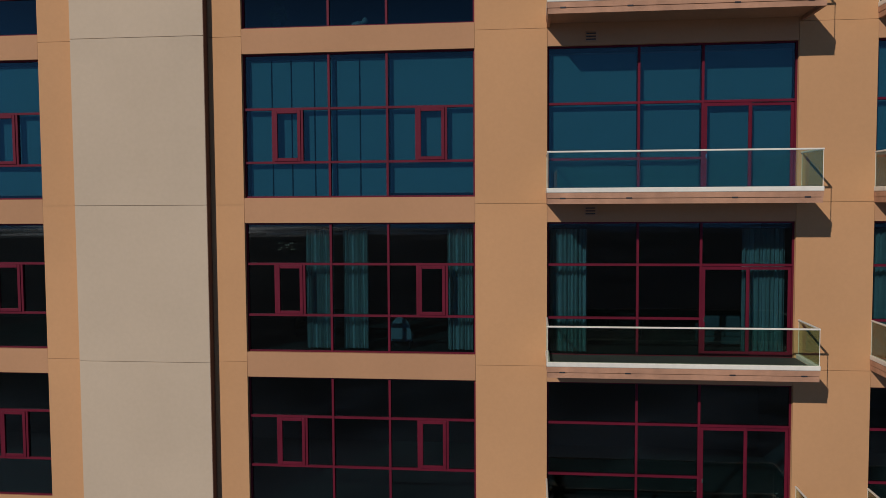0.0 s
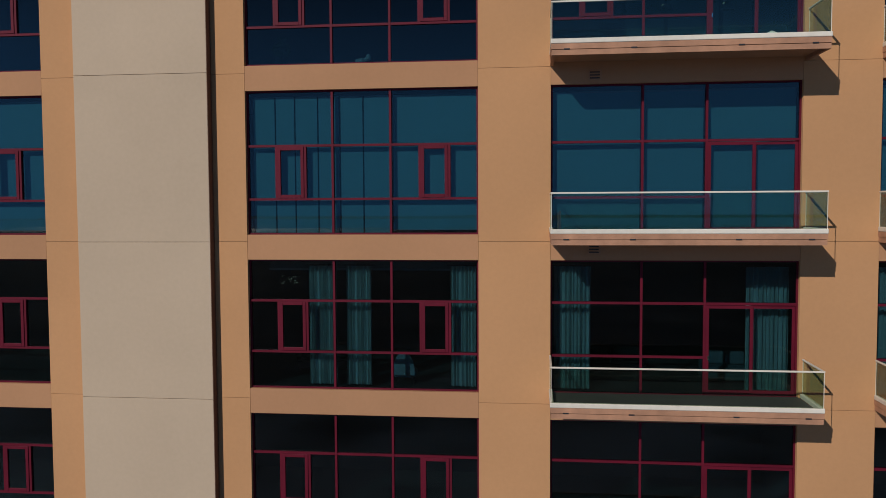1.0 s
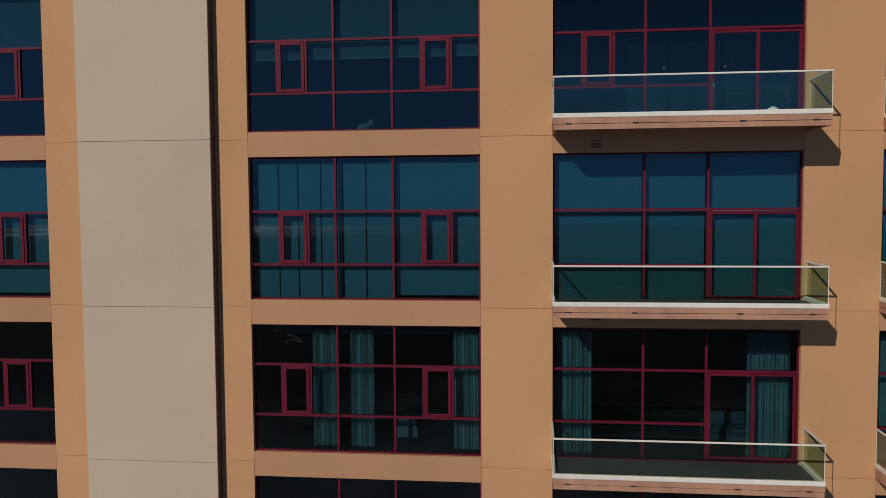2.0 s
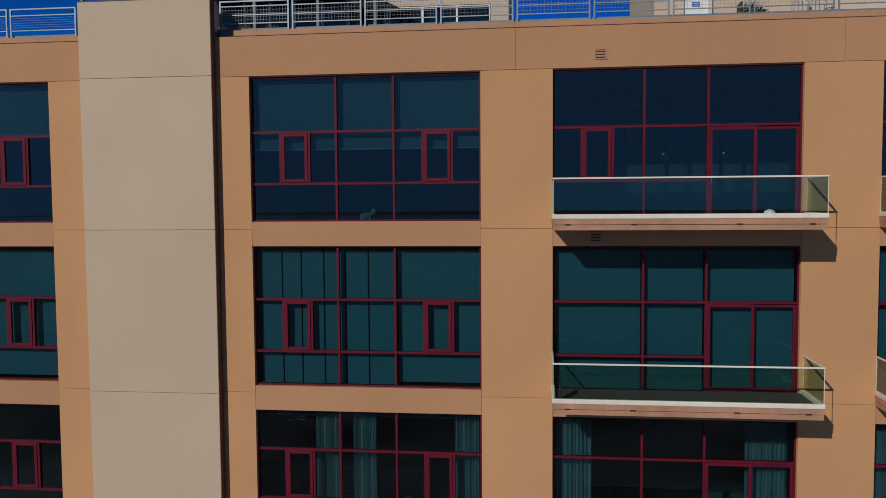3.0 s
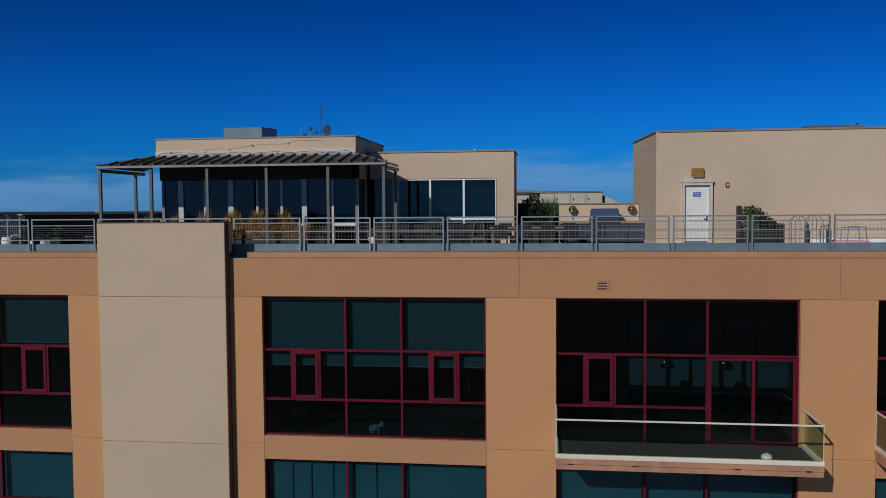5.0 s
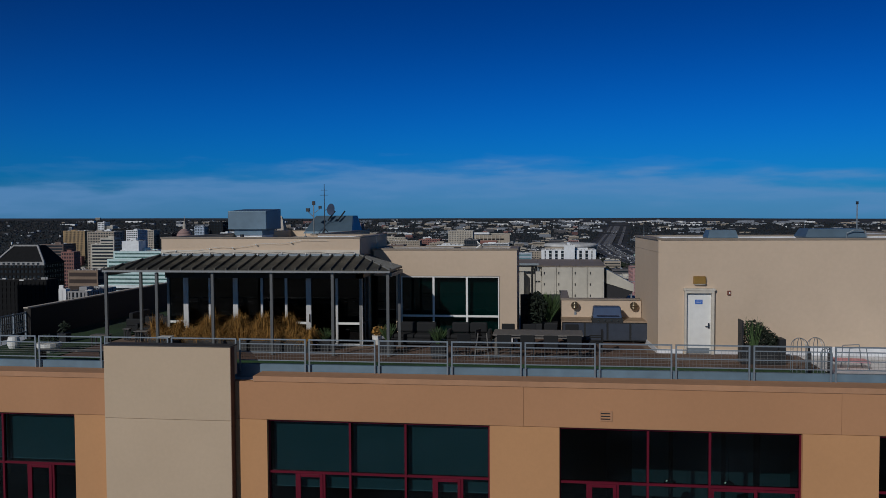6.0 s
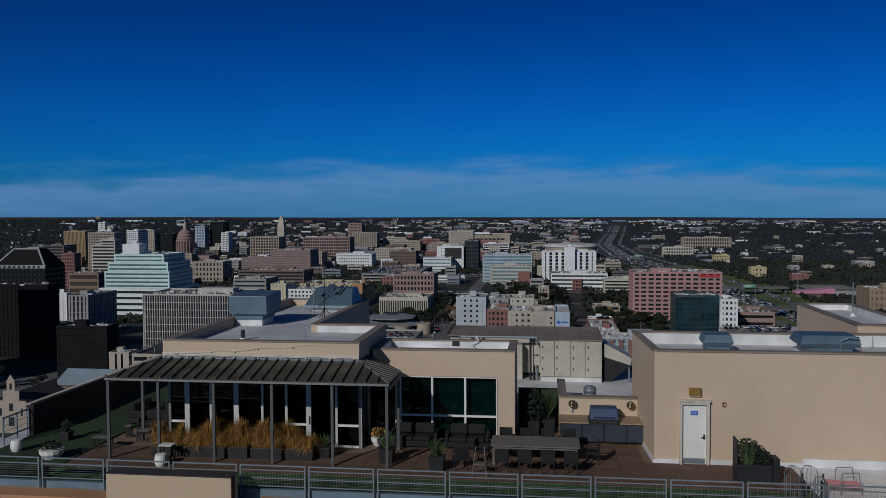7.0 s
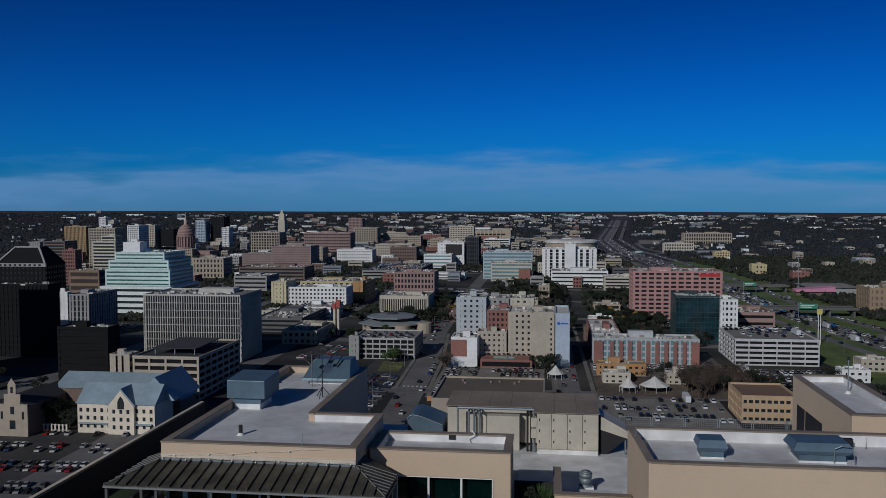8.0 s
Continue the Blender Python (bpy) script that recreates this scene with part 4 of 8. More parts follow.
for xa, xb in ((-5.86, -4.64), (-4.56, -3.31), (-3.23, -2.04)):
    shade(xa, xb, 77.42, 79.9, 31.62, "grey-green roller shade behind the terrace window", SHADE_PENT)
scup = Geo().box(-4.05, -3.75, 33.55, 33.588, 80.80, 81.0)
part("scupper", scup, BLACK, pen2, "dark overflow opening")
cable = lone("cable", Geo().path([(-3.1, 33.5, 80.70), (-3.2, 33.45, 80.9), (-2.9, 33.4, 81.1), (-3.05, 33.5, 81.25), (-3.0, 33.7, 81.06)], 0.02), WHITE, "loose white cable over the parapet", "cable", "thing")

# stair house with the white door
stair = roofed_block("stair_house", "cream stucco stair house with a white steel door", 3.95, 16.2, 29.24, 34.2, 81.48, CREAM, 0.50, west=False)
wedge = lambda z0, z1, o: Geo().hull([(3.949, 29.24 - o, z0), (3.949, 34.2 + o, z0), (3.53 - o, 34.2 + o, z0), (3.83 - o, 29.24 - o, z0)], [(3.949, 29.24 - o, z1), (3.949, 34.2 + o, z1), (3.53 - o, 34.2 + o, z1), (3.83 - o, 29.24 - o, z1)])
part("wall", wedge(77.303, 80.978, 0.0), CREAM, stair)
part("roof", wedge(80.979, 80.984, -0.05), MEMBRANE, stair)
edge = lambda a, b, c, d, z0, z1: Geo().hull([(a, 29.24, z0), (b, 29.24, z0), (d, 34.2, z0), (c, 34.2, z0)], [(a, 29.24, z1), (b, 29.24, z1), (d, 34.2, z1), (c, 34.2, z1)])
part("parapet", edge(3.83, 3.948, 3.53, 3.74, 80.985, 81.42), CREAM, stair)
part("parapet", Geo().box(3.75, 3.949, 33.92, 34.19, 80.985, 81.42), CREAM, stair)
part("upstand", Geo().hull([(3.935, 29.53, 80.986), (3.965, 29.53, 80.986), (3.78, 33.88, 80.986), (3.75, 33.88, 80.986)], [(3.935, 29.53, 81.41), (3.965, 29.53, 81.41), (3.78, 33.88, 81.41), (3.75, 33.88, 81.41)]), UPSTAND, stair, "white membrane upstand")
part("upstand", Geo().box(3.79, 4.22, 33.89, 33.915, 80.986, 81.41), UPSTAND, stair, "white membrane upstand")
part("base_flashing", wedge(77.305, 77.50, 0.03), UPSTAND, stair, "white base flashing")
part("coping", edge(3.79, 4.07, 3.49, 3.77, 81.421, 81.483), COPING, stair)
part("coping", Geo().box(3.78, 3.909, 33.90, 34.23, 81.421, 81.479), COPING, stair)
part("base_flashing", Geo().box(3.80, 4.70, 29.20, 29.238, 77.303, 77.50).box(5.78, 9.0, 29.20, 29.238, 77.303, 77.50).box(9.001, 16.2, 29.19, 29.238, 77.303, 77.66), UPSTAND, stair, "white base flashing")
FRAME_DARK = material("cream_door_frame", (0.60, 0.55, 0.46), 0.6, 0.1)
door = part("door", Geo().box(4.82, 5.66, 29.215, 29.236, 77.36, 79.52), WHITE, stair, "white painted steel door")
frm = Geo().box(4.73, 4.805, 29.09, 29.237, 77.303, 79.62).box(5.665, 5.76, 29.09, 29.237, 77.303, 79.62).box(4.70, 5.79, 29.06, 29.237, 79.625, 79.70)
frm.box(4.806, 5.664, 29.09, 29.237, 79.53, 79.62)
part("frame", frm, FRAME_DARK, door, "cream painted steel frame")
part("kick_plate", Geo().box(4.86, 5.62, 29.208, 29.2149, 77.37, 77.56), GALV, door, "steel kick plate")
part("handle", Geo().box(5.55, 5.60, 29.15, 29.2149, 78.28, 78.46).box(5.46, 5.60, 29.14, 29.16, 78.33, 78.36), CHROME, door, "chrome lever handle")
sign = part("sign", Geo().box(5.11, 5.37, 29.207, 29.2149, 79.13, 79.29), BLUE_SIGN, door, "small blue door sign")
part("sign_line", Geo().box(5.14, 5.34, 29.2045, 29.2069, 79.235, 79.25).box(5.16, 5.32, 29.2045, 29.2069, 79.17, 79.185), WHITE, sign)
lampbox = thing("wall_lamp", "brass coloured box lamp above the door", "lamp", 5.25, 29.24, 79.86)
part("housing", Geo().hull([(-0.21, -0.16, 0), (0.21, -0.16, 0), (0.21, 0, 0), (-0.21, 0, 0)], [(-0.21, -0.12, 0.27), (0.21, -0.12, 0.27), (0.21, 0, 0.27), (-0.21, 0, 0.27)]), BRASS, lampbox, bevel=0.015)
part("lens", Geo().box(-0.18, 0.18, -0.15, -0.02, -0.015, -0.001), WHITE, lampbox)
alarm = thing("alarm_strobe", "small dull red alarm strobe on the wall", "alarm", 6.28, 29.24, 79.46)
part("base", Geo().box(-0.06, 0.06, -0.05, 0, 0, 0.16), material("dull_red", (0.17, 0.06, 0.04), 0.6), alarm)
part("lens", Geo().box(-0.01, 0.03, -0.065, -0.051, 0.05, 0.11), WHITE, alarm)


def hood(name, label, x, y, w, d, h, z=80.985):
    """A sheet-metal roof ventilator: kerb, throat and an overhanging bevelled hood."""
    v = thing(name, label, "roof ventilator", x, y, z, group="roof ventilators")
    part("kerb", Geo().box(-w * 0.40, w * 0.40, -d * 0.40, d * 0.40, 0, h * 0.10), UPSTAND, v)
    part("throat", Geo().box(-w * 0.385, w * 0.385, -d * 0.385, d * 0.385, h * 0.10, h * 0.55), HVAC_BLUE, v)
    a, b = (w / 2, d / 2), (w * 0.43, d * 0.40)
    ring = lambda s, zz: [(-s[0], -s[1], zz), (s[0], -s[1], zz), (s[0], s[1], zz), (-s[0], s[1], zz)]
    g = Geo().hull(ring((w * 0.42, d * 0.42), h * 0.42), ring(a, h * 0.62)).hull(ring(a, h * 0.62), ring(b, h))
    part("hood", g, HVAC_BLUE, v)
    return v


hood("roof_ventilator", "blue-grey square sheet metal roof ventilator", 6.5, 31.9, 1.12, 1.1, 0.74)
big = hood("roof_ventilator", "broad blue-grey metal roof ventilator with conduit", 10.55, 32.0, 2.2, 1.5, 0.78)
part("conduit", Geo().path([(0.35, -0.78, 0.1), (0.35, -0.80, 0.62), (0.6, -0.82, 0.74), (1.0, -0.80, 0.70), (1.1, -0.80, 0.1)], 0.02), GALV, big)
bx = thing("junction_box", "small dark electrical box on the roof", "electrical box", 12.1, 33.4, 80.985)
part("box", Geo().box(-0.2, 0.2, -0.1, 0.1, 0.12, 0.45), BLACK, bx)
part("leg", Geo().box(-0.15, -0.11, -0.02, 0.02, 0, 0.12).box(0.11, 0.15, -0.02, 0.02, 0, 0.12), GALV, bx)
for x, y, z, h in ((4.75, 29.6, 80.985, 0.45), (12.9, 33.6, 80.985, 0.5), (10.2, 33.9, 81.48, 0.5), (3.70, 32.6, 81.483, 0.6), (-6.9, 31.4, 81.04, 0.5), (-9.3, 29.6, 81.552, 0.5)):
    r = lone("lightning_rod", Geo().tube((0, 0, 0), (0, 0, h), 0.012, 0.005, 5).lathe(0, 0, [(0.05, 0), (0.05, 0.03)], 8), GALV, "thin metal lightning rod on the parapet", "lightning rod", "thing", group="lightning rods")
    r.location = (x, y, z)

# far stair house
far = roofed_block("stair_house", "cream stucco plant house on the far roof corner", 13.75, 16.6, 37.6, 46.6, 81.40, CREAM, 0.35)
part("louvre", Geo().box(13.72, 13.748, 44.4, 45.7, 77.9, 79.9).box(13.72, 13.748, 41.6, 44.2, 77.9, 79.9), BLACK, far, "black louvred openings")
stub = thing("roof_pole", "thin grey steel pole standing on the roof", "pole", 15.6, 43.5, 81.05)
part("pole", Geo().tube((0, 0, 0), (0, 0, 1.75), 0.03, n=8), GALV, stub)
part("cap", Geo().box(-0.05, 0.05, -0.05, 0.05, 1.751, 1.9), BLACK, stub)
part("collar", Geo().lathe(0, 0, [(0.16, 0), (0.08, 0.15)], 10), UPSTAND, stub)

# low wall with grill, behind it a lower roof with the air unit
low = thing("grill_wall", "low cream stucco wall behind the grill counter", "wall", kind="structure")
part("wall", Geo().box(0.45, 3.60, 32.6, 32.9, 77.303, 78.90).box(0.45, 0.72, 32.901, 36.2, 77.303, 78.90), CREAM, low)
part("coping", Geo().box(0.41, 3.58, 32.56, 32.94, 78.90, 78.96).box(0.41, 0.76, 32.941, 36.2, 78.90, 78.96), COPING, low)
part("roof", Geo().box(0.73, 3.50, 32.91, 36.2, 77.303, 77.95), MEMBRANE, low)
for x in (0.98, 3.30):
    l = thing("globe_lamp", "round bronze wall lamp with half dome shade", "lamp", x, 32.6, 78.68, group="round wall lamps")
    part("dome", Geo().lathe(0, -0.16, [(0.16, 0.0), (0.155, 0.07), (0.10, 0.14), (0.02, 0.17)], 14), BRONZE, l, smooth=True)
    part("glass", Geo().lathe(0, -0.16, [(0.02, -0.16), (0.10, -0.12), (0.15, -0.05), (0.155, -0.001)], 14), BRONZE, l, smooth=True)
    part("arm", Geo().tube((0, -0.14, 0.02), (0, 0, 0.02), 0.02), BRONZE, l)
screen = lone("privacy_screen", Geo().box(-1.26, 0.44, 33.95, 34.05, 77.303, 78.98), PLANTER, "dark slatted privacy screen behind the planting", "screen", "thing")
outlet = lone("outlet", Geo().box(-0.04, 0.04, -0.03, 0, 0, 0.13), GALV, "small grey outdoor outlet box", "outlet", "thing")
outlet.location = (1.0, 32.598, 78.30)
CAB_STEEL = material("dark_steel_door", (0.045, 0.055, 0.075), 0.4, 0.2, vary=0.1)
counter = thing("grill_counter", "dark outdoor kitchen counter with stone top", "counter", 2.2, 32.62, DECK_Z)
for i in range(4):
    x = -1.74 + i * 0.87
    c = part("cabinet", Geo().box(x + 0.003, x + 0.867, -1.20, -0.03, 0.08, 0.80), PLANTER, counter)
    part("door", Geo().box(x + 0.04, x + 0.83, -1.22, -1.2005, 0.12, 0.76), CAB_STEEL, c)
    part("foot", Geo().box(x + 0.1, x + 0.16, -1.1, -1.04, 0, 0.08), BLACK, c)
for xa, xb in ((-1.78, -0.60), (0.60, 1.74)):
    part("worktop", Geo().box(xa, xb, -1.25, -0.025, 0.80, 0.86), STONE, counter, bevel=0.01)
grill = thing("grill", "blue lidded gas grill set in the counter", "grill", 2.2, 31.86, DECK_Z + 0.80)
part("firebox", Geo().box(-0.58, 0.58, -0.44, 0.40, 0.002, 0.16), PLANTER, grill)
part("lid", Geo().hull([(-0.56, -0.42, 0.16), (0.56, -0.42, 0.16), (0.56, 0.40, 0.16), (-0.56, 0.40, 0.16)], [(-0.52, -0.20, 0.58), (0.52, -0.20, 0.58), (0.52, 0.36, 0.58), (-0.52, 0.36, 0.58)]), GRILL_BLUE, grill, bevel=0.04)
part("handle", Geo().tube((-0.42, -0.46, 0.27), (0.42, -0.46, 0.27), 0.015).tube((-0.4, -0.46, 0.27), (-0.4, -0.36, 0.27), 0.012).tube((0.4, -0.46, 0.27), (0.4, -0.36, 0.27), 0.012), CHROME, grill)
for x in (-0.35, -0.1, 0.15, 0.4):
    part("knob", Geo().tube((x, -0.445, 0.08), (x, -0.475, 0.08), 0.03, n=8), CHROME, grill)
kit = thing("exhaust_fan", "round galvanised exhaust fan on a roof kerb", "exhaust fan", 1.95, 37.7, 77.421)
part("kerb", Geo().box(-0.36, 0.36, -0.36, 0.36, 0, 0.22), UPSTAND, kit)
part("drum", Geo().lathe(0, 0, [(0.34, 0.221), (0.34, 0.28), (0.27, 0.31), (0.27, 0.60), (0.30, 0.62), (0.30, 0.82), (0.20, 0.91), (0.02, 0.93)], 18), GALV, kit, smooth=True)

lone("roof_mid", Geo().box(-1.28, 13.7, 36.25, 43.0, 77.303, 77.42), UPSTAND, "white membrane over the middle roof", "roof")
unit = thing("air_handler", "large ivory rooftop air handling unit", "air handler", 0, 43.5, 77.31)
part("plinth", Geo().box(-0.4, 2.86, -0.02, 4.2, 0, 0.24), UPSTAND, unit)
xs = [-0.42, 0.35, 1.22, 2.02, 2.88]
for a, b in zip(xs, xs[1:]):
    p = part("panel", Geo().box(a + 0.012, b - 0.012, -0.06, 0.0, 0.30, 2.22), HVAC_TAN, unit, bevel=0.012)
    part("door", Geo().box(a + 0.09, b - 0.09, -0.075, -0.0605, 0.42, 2.08), HVAC_TAN, p)
    for z in (0.65, 1.25, 1.85):
        part("latch", Geo().box(a + 0.10, a + 0.15, -0.11, -0.0755, z, z + 0.12), BLACK, p)
part("body", Geo().box(-0.42, 2.88, 0.002, 4.2, 0.242, 2.26), HVAC_TAN, unit)
part("body", Geo().box(-5.48, -0.425, 1.2, 4.2, 0.242, 2.26), HVAC_TAN, unit)
part("inner_cabinet", Geo().box(-3.2, -1.4, 0.5, 1.199, 0.0, 1.9), HVAC_TAN, unit)
for i in range(7):
    a = -5.55 + i * 1.215
    part("roof_panel", Geo().hull([(a, 1.0 if a < -1 else -0.08, 2.262), (a + 1.205, 1.0 if a < -1 else -0.08, 2.262), (a + 1.205, 4.3, 2.262), (a, 4.3, 2.262)], [(a, 1.0 if a < -1 else -0.08, 2.30), (a + 1.205, 1.0 if a < -1 else -0.08, 2.30), (a + 1.205, 4.3, 2.42), (a, 4.3, 2.42)]), COPING, unit)
for x in (-0.75, -0.95, -3.6, -3.9, -4.2):
    part("pipe", Geo().path([(x, 0.4, 0.0), (x, 0.4, 2.1), (x, 1.1, 2.15)], 0.06, 8), GALV if x < -1 else PLANTER, unit)
part("pipe", Geo().tube((-4.8, 0.3, 2.35), (-0.6, 0.3, 2.35), 0.07, n=8).tube((-0.6, 0.3, 2.35), (-0.6, 0.3, 0), 0.07, n=8).tube((-4.8, 0.3, 2.35), (-4.8, 0.3, 0), 0.05, n=8), GALV, unit)
for z in (0.9, 1.5):
    part("switch_box", Geo().box(-0.75, -0.48, -0.16, 0.0, z, z + 0.5), HVAC_TAN, unit)
duct = thing("air_duct", "sloping ivory sheet metal duct beside the unit", "duct", 3.0, 43.6, 77.31)
part("duct", Geo().hull([(0, 0.2, 1.35), (1.45, 0.2, 0.9), (1.45, 2.2, 0.9), (0, 2.2, 1.35)], [(0, 0.2, 2.1), (1.45, 0.2, 1.3), (1.45, 2.2, 1.3), (0, 2.2, 2.1)]), HVAC_TAN, duct)
# black tapered solid fills the space below the duct
part("boot", Geo().hull([(0.02, 0.25, 0.0), (0.35, 0.25, 0.0), (0.35, 2.1, 0.0), (0.02, 2.1, 0.0)], [(0.02, 0.25, 1.30), (1.42, 0.25, 0.89), (1.42, 2.1, 0.89), (0.02, 2.1, 1.30)]), BLACK, duct, "black tapered body below the duct")
part("leg", Geo().box(1.3, 1.38, 0.3, 0.38, 0, 0.94).box(0.2, 0.28, 0.3, 0.38, 0, 1.28), GALV, duct)
elbow = thing("air_duct", "blue-grey sheet metal duct hood with a curved top", "duct", -6.72, 45.0, 77.303)
arc = [(-1.0, 0.0), (-1.0, 1.50), (-0.92, 1.64), (-0.72, 1.72), (-0.45, 1.70), (-0.1, 1.60), (0.4, 1.42), (1.0, 1.20), (1.0, 0.0)]
part("shell", Geo().hull([(x, -0.7, z) for x, z in arc], [(x, 2.0, z) for x, z in arc]), HVAC_BLUE, elbow)
part("rim", Geo().path([(x, -0.72, z + 0.02) for x, z in arc[1:-1]], 0.035, 6), GALV, elbow)
# this dark brown holds the shade of the wall's east side
W_SHADE = material("east_side_shade", (0.022, 0.019, 0.017), 0.9)
# rear railing and the terrace wall to the west
rear = thing("rear_railing", "galvanised wire mesh railing along the rear roof edge", "railing", 0, 47.7, 77.303)
for i in range(6):
    a, b = 4.3 + i * 1.9, 6.15 + i * 1.9
    g = Geo().box(a, a + 0.05, -0.025, 0.025, 0, 1.15).box(b - 0.05, b, -0.025, 0.025, 0, 1.15).box(a + 0.05, b - 0.05, -0.02, 0.02, 1.11, 1.15).box(a + 0.05, b - 0.05, -0.02, 0.02, 0.15, 0.18)
    p = part("panel_frame", g, GALV, rear)
    mg = Geo()
    for k in range(1, 16):
        x = a + (b - a) * k / 16
        mg.box(x - 0.004, x + 0.004, -0.004, 0.004, 0.18, 1.11)
    for k in range(1, 8):
        mg.box(a + 0.05, b - 0.05, -0.009, -0.0045, 0.18 + k * 0.116, 0.188 + k * 0.116)
    part("wire_mesh", mg, GALV, p)
lone("rear_kerb", Geo().box(-5.0, 16.3, 47.3, 48.55, 77.303, 77.55), FLASHING, "blue-grey metal rear roof edge", "kerb")
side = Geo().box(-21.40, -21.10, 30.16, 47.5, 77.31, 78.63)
lone("wall_west", side, W_SHADE, "terrace wall with side shade in its colour, pale coping", "wall")
lone("coping", Geo().box(-21.42, -21.22, 30.15, 47.55, 78.632, 78.67), FLASH_PALE, "pale coping on the terrace wall", "coping")

end_rail = thing("end_railing", "grey steel lattice railing at the end of the terrace wall", "railing", -21.3, 28.5, 77.376)
for y in (0.0, 0.83, 1.60):
    part("post", Geo().box(-0.03, 0.03, y, y + 0.05, 0, 1.13), GALV, end_rail)
for z in (0.28, 1.06):
    part("rail", Geo().box(-0.025, 0.025, 0.051, 0.829, z, z + 0.05).box(-0.025, 0.025, 0.881, 1.599, z, z + 0.05), GALV, end_rail)
for k in range(12):
    y = 0.12 + k * 0.125
    if abs(y - 0.85) > 0.06:
        part("bar", Geo().box(-0.005, 0.005, y, y + 0.010, 0.331, 1.059), GALV, end_rail)
for z in (0.52, 0.76):
    part("cross_bar", Geo().box(-0.02, -0.009, 0.051, 1.599, z, z + 0.014), GALV, end_rail)

# on the penthouse roof
unit2 = thing("air_conditioner", "blue-grey sheet metal rooftop air conditioner", "air conditioner", -14.02, 36.6, 81.182)
part("kerb", Geo().box(-0.66, 0.62, -0.42, 1.2, 0, 0.28), UPSTAND, unit2)
part("base", Geo().box(-0.70, 0.66, -0.46, 1.24, 0.28, 0.55), HVAC_BLUE, unit2)
part("housing", Geo().hull([(-0.95, -0.62, 0.55), (0.92, -0.62, 0.55), (0.92, 1.5, 0.55), (-0.95, 1.5, 0.55)], [(-0.95, -0.62, 1.42), (0.92, -0.62, 1.42), (0.92, 1.5, 1.52), (-0.95, 1.5, 1.52)]), HVAC_BLUE, unit2, bevel=0.03)
pipe = thing("vent_pipe", "black plastic vent pipe on the white roof", "pipe", -12.71, 31.9, 81.181)
part("pipe", Geo().tube((0, 0, 0), (0, 0, 0.42), 0.085, n=10), BLACK, pipe)
part("collar", Geo().lathe(0, 0, [(0.17, 0), (0.09, 0.1)], 10), UPSTAND, pipe)
hut = thing("lift_hood", "faceted blue-grey metal hood over the lift shaft", "roof hood", -11.75, 42.9, 81.182)
part("kerb", Geo().box(-1.0, 0.95, -0.75, 1.1, 0, 0.22), UPSTAND, hut)
ring = lambda x0, x1, y0, y1, z: [(x0, y0, z), (x1, y0, z), (x1, y1, z), (x0, y1, z)]
part("hood", Geo().hull(ring(-1.35, 1.35, -1.1, 1.5, 0.23), ring(-1.3, 1.3, -1.05, 1.45, 0.34)), HVAC_BLUE, hut)
part("hood_top", Geo().hull(ring(-1.3, 1.3, -1.05, 1.45, 0.341), ring(-0.98, 1.08, 0.1, 1.2, 1.18)), HVAC_BLUE, hut)
for k in (-0.05, 0.5):
    part("rib", Geo().tube((k - 0.1, -0.5, 0.92), (k + 0.15, 0.05, 1.42), 0.05, n=4), PLANTER, hut)
mast = thing("antenna_mast", "steel antenna mast with small dish and tripod", "antenna", -11.15, 39.0, 81.182)
part("mast", Geo().tube((0, 0, 0), (0, 0, 2.75), 0.028, 0.014, 6), PLANTER, mast)
for a in (0.4, 2.5, 4.6):
    part("leg", Geo().tube((0, 0, 0.55), (0.45 * math.cos(a), 0.45 * math.sin(a), 0), 0.02), PLANTER, mast)
part("dish", Geo().lathe(0, 0, [(0.02, 0), (0.15, 0.025), (0.24, 0.065), (0.29, 0.10)], 18), UPSTAND, mast).matrix_basis = pose(0.26, -0.05, 1.50, 96, 0, 64)
part("antenna_arm", Geo().tube((0, 0, 1.45), (0.24, -0.04, 1.50), 0.02).tube((-0.22, 0, 2.2), (0.2, 0, 2.2), 0.012).tube((-0.16, 0, 2.45), (0.15, 0, 2.45), 0.01), PLANTER, mast)
mast2 = thing("antenna_mast", "dark whip antenna with a camera head", "antenna", -12.4, 41.4, 81.182)
part("mast", Geo().tube((0, 0, 0), (0, 0, 1.75), 0.025, n=6).tube((0, 0, 1.1), (-0.3, 0, 1.4), 0.02).tube((0, 0, 1.3), (0.35, 0, 1.55), 0.015), STEEL_GREY, mast2)
part("head", Geo().box(-0.40, -0.22, -0.08, 0.08, 1.4, 1.58), BLACK, mast2)
part("head", Geo().box(0.28, 0.42, -0.07, 0.07, 1.55, 1.70), BLACK, mast2)
part("head", Geo().box(-0.07, 0.07, -0.07, 0.07, 1.75, 1.95), BLACK, mast2)
beacon = thing("beacon", "small red aviation beacon on a steel stub", "beacon")
part("stub", Geo().tube((0, 0, 0), (0, 0, 0.16), 0.05, n=8), GALV, beacon)
part("lens", Geo().lathe(0, 0, [(0.08, 0.161), (0.09, 0.27), (0.03, 0.33)], 12), RED, beacon)
beacon.location = (-14.93, 41.0, 81.555)

# ---------------------------------------------------------------- terrace furniture and planting


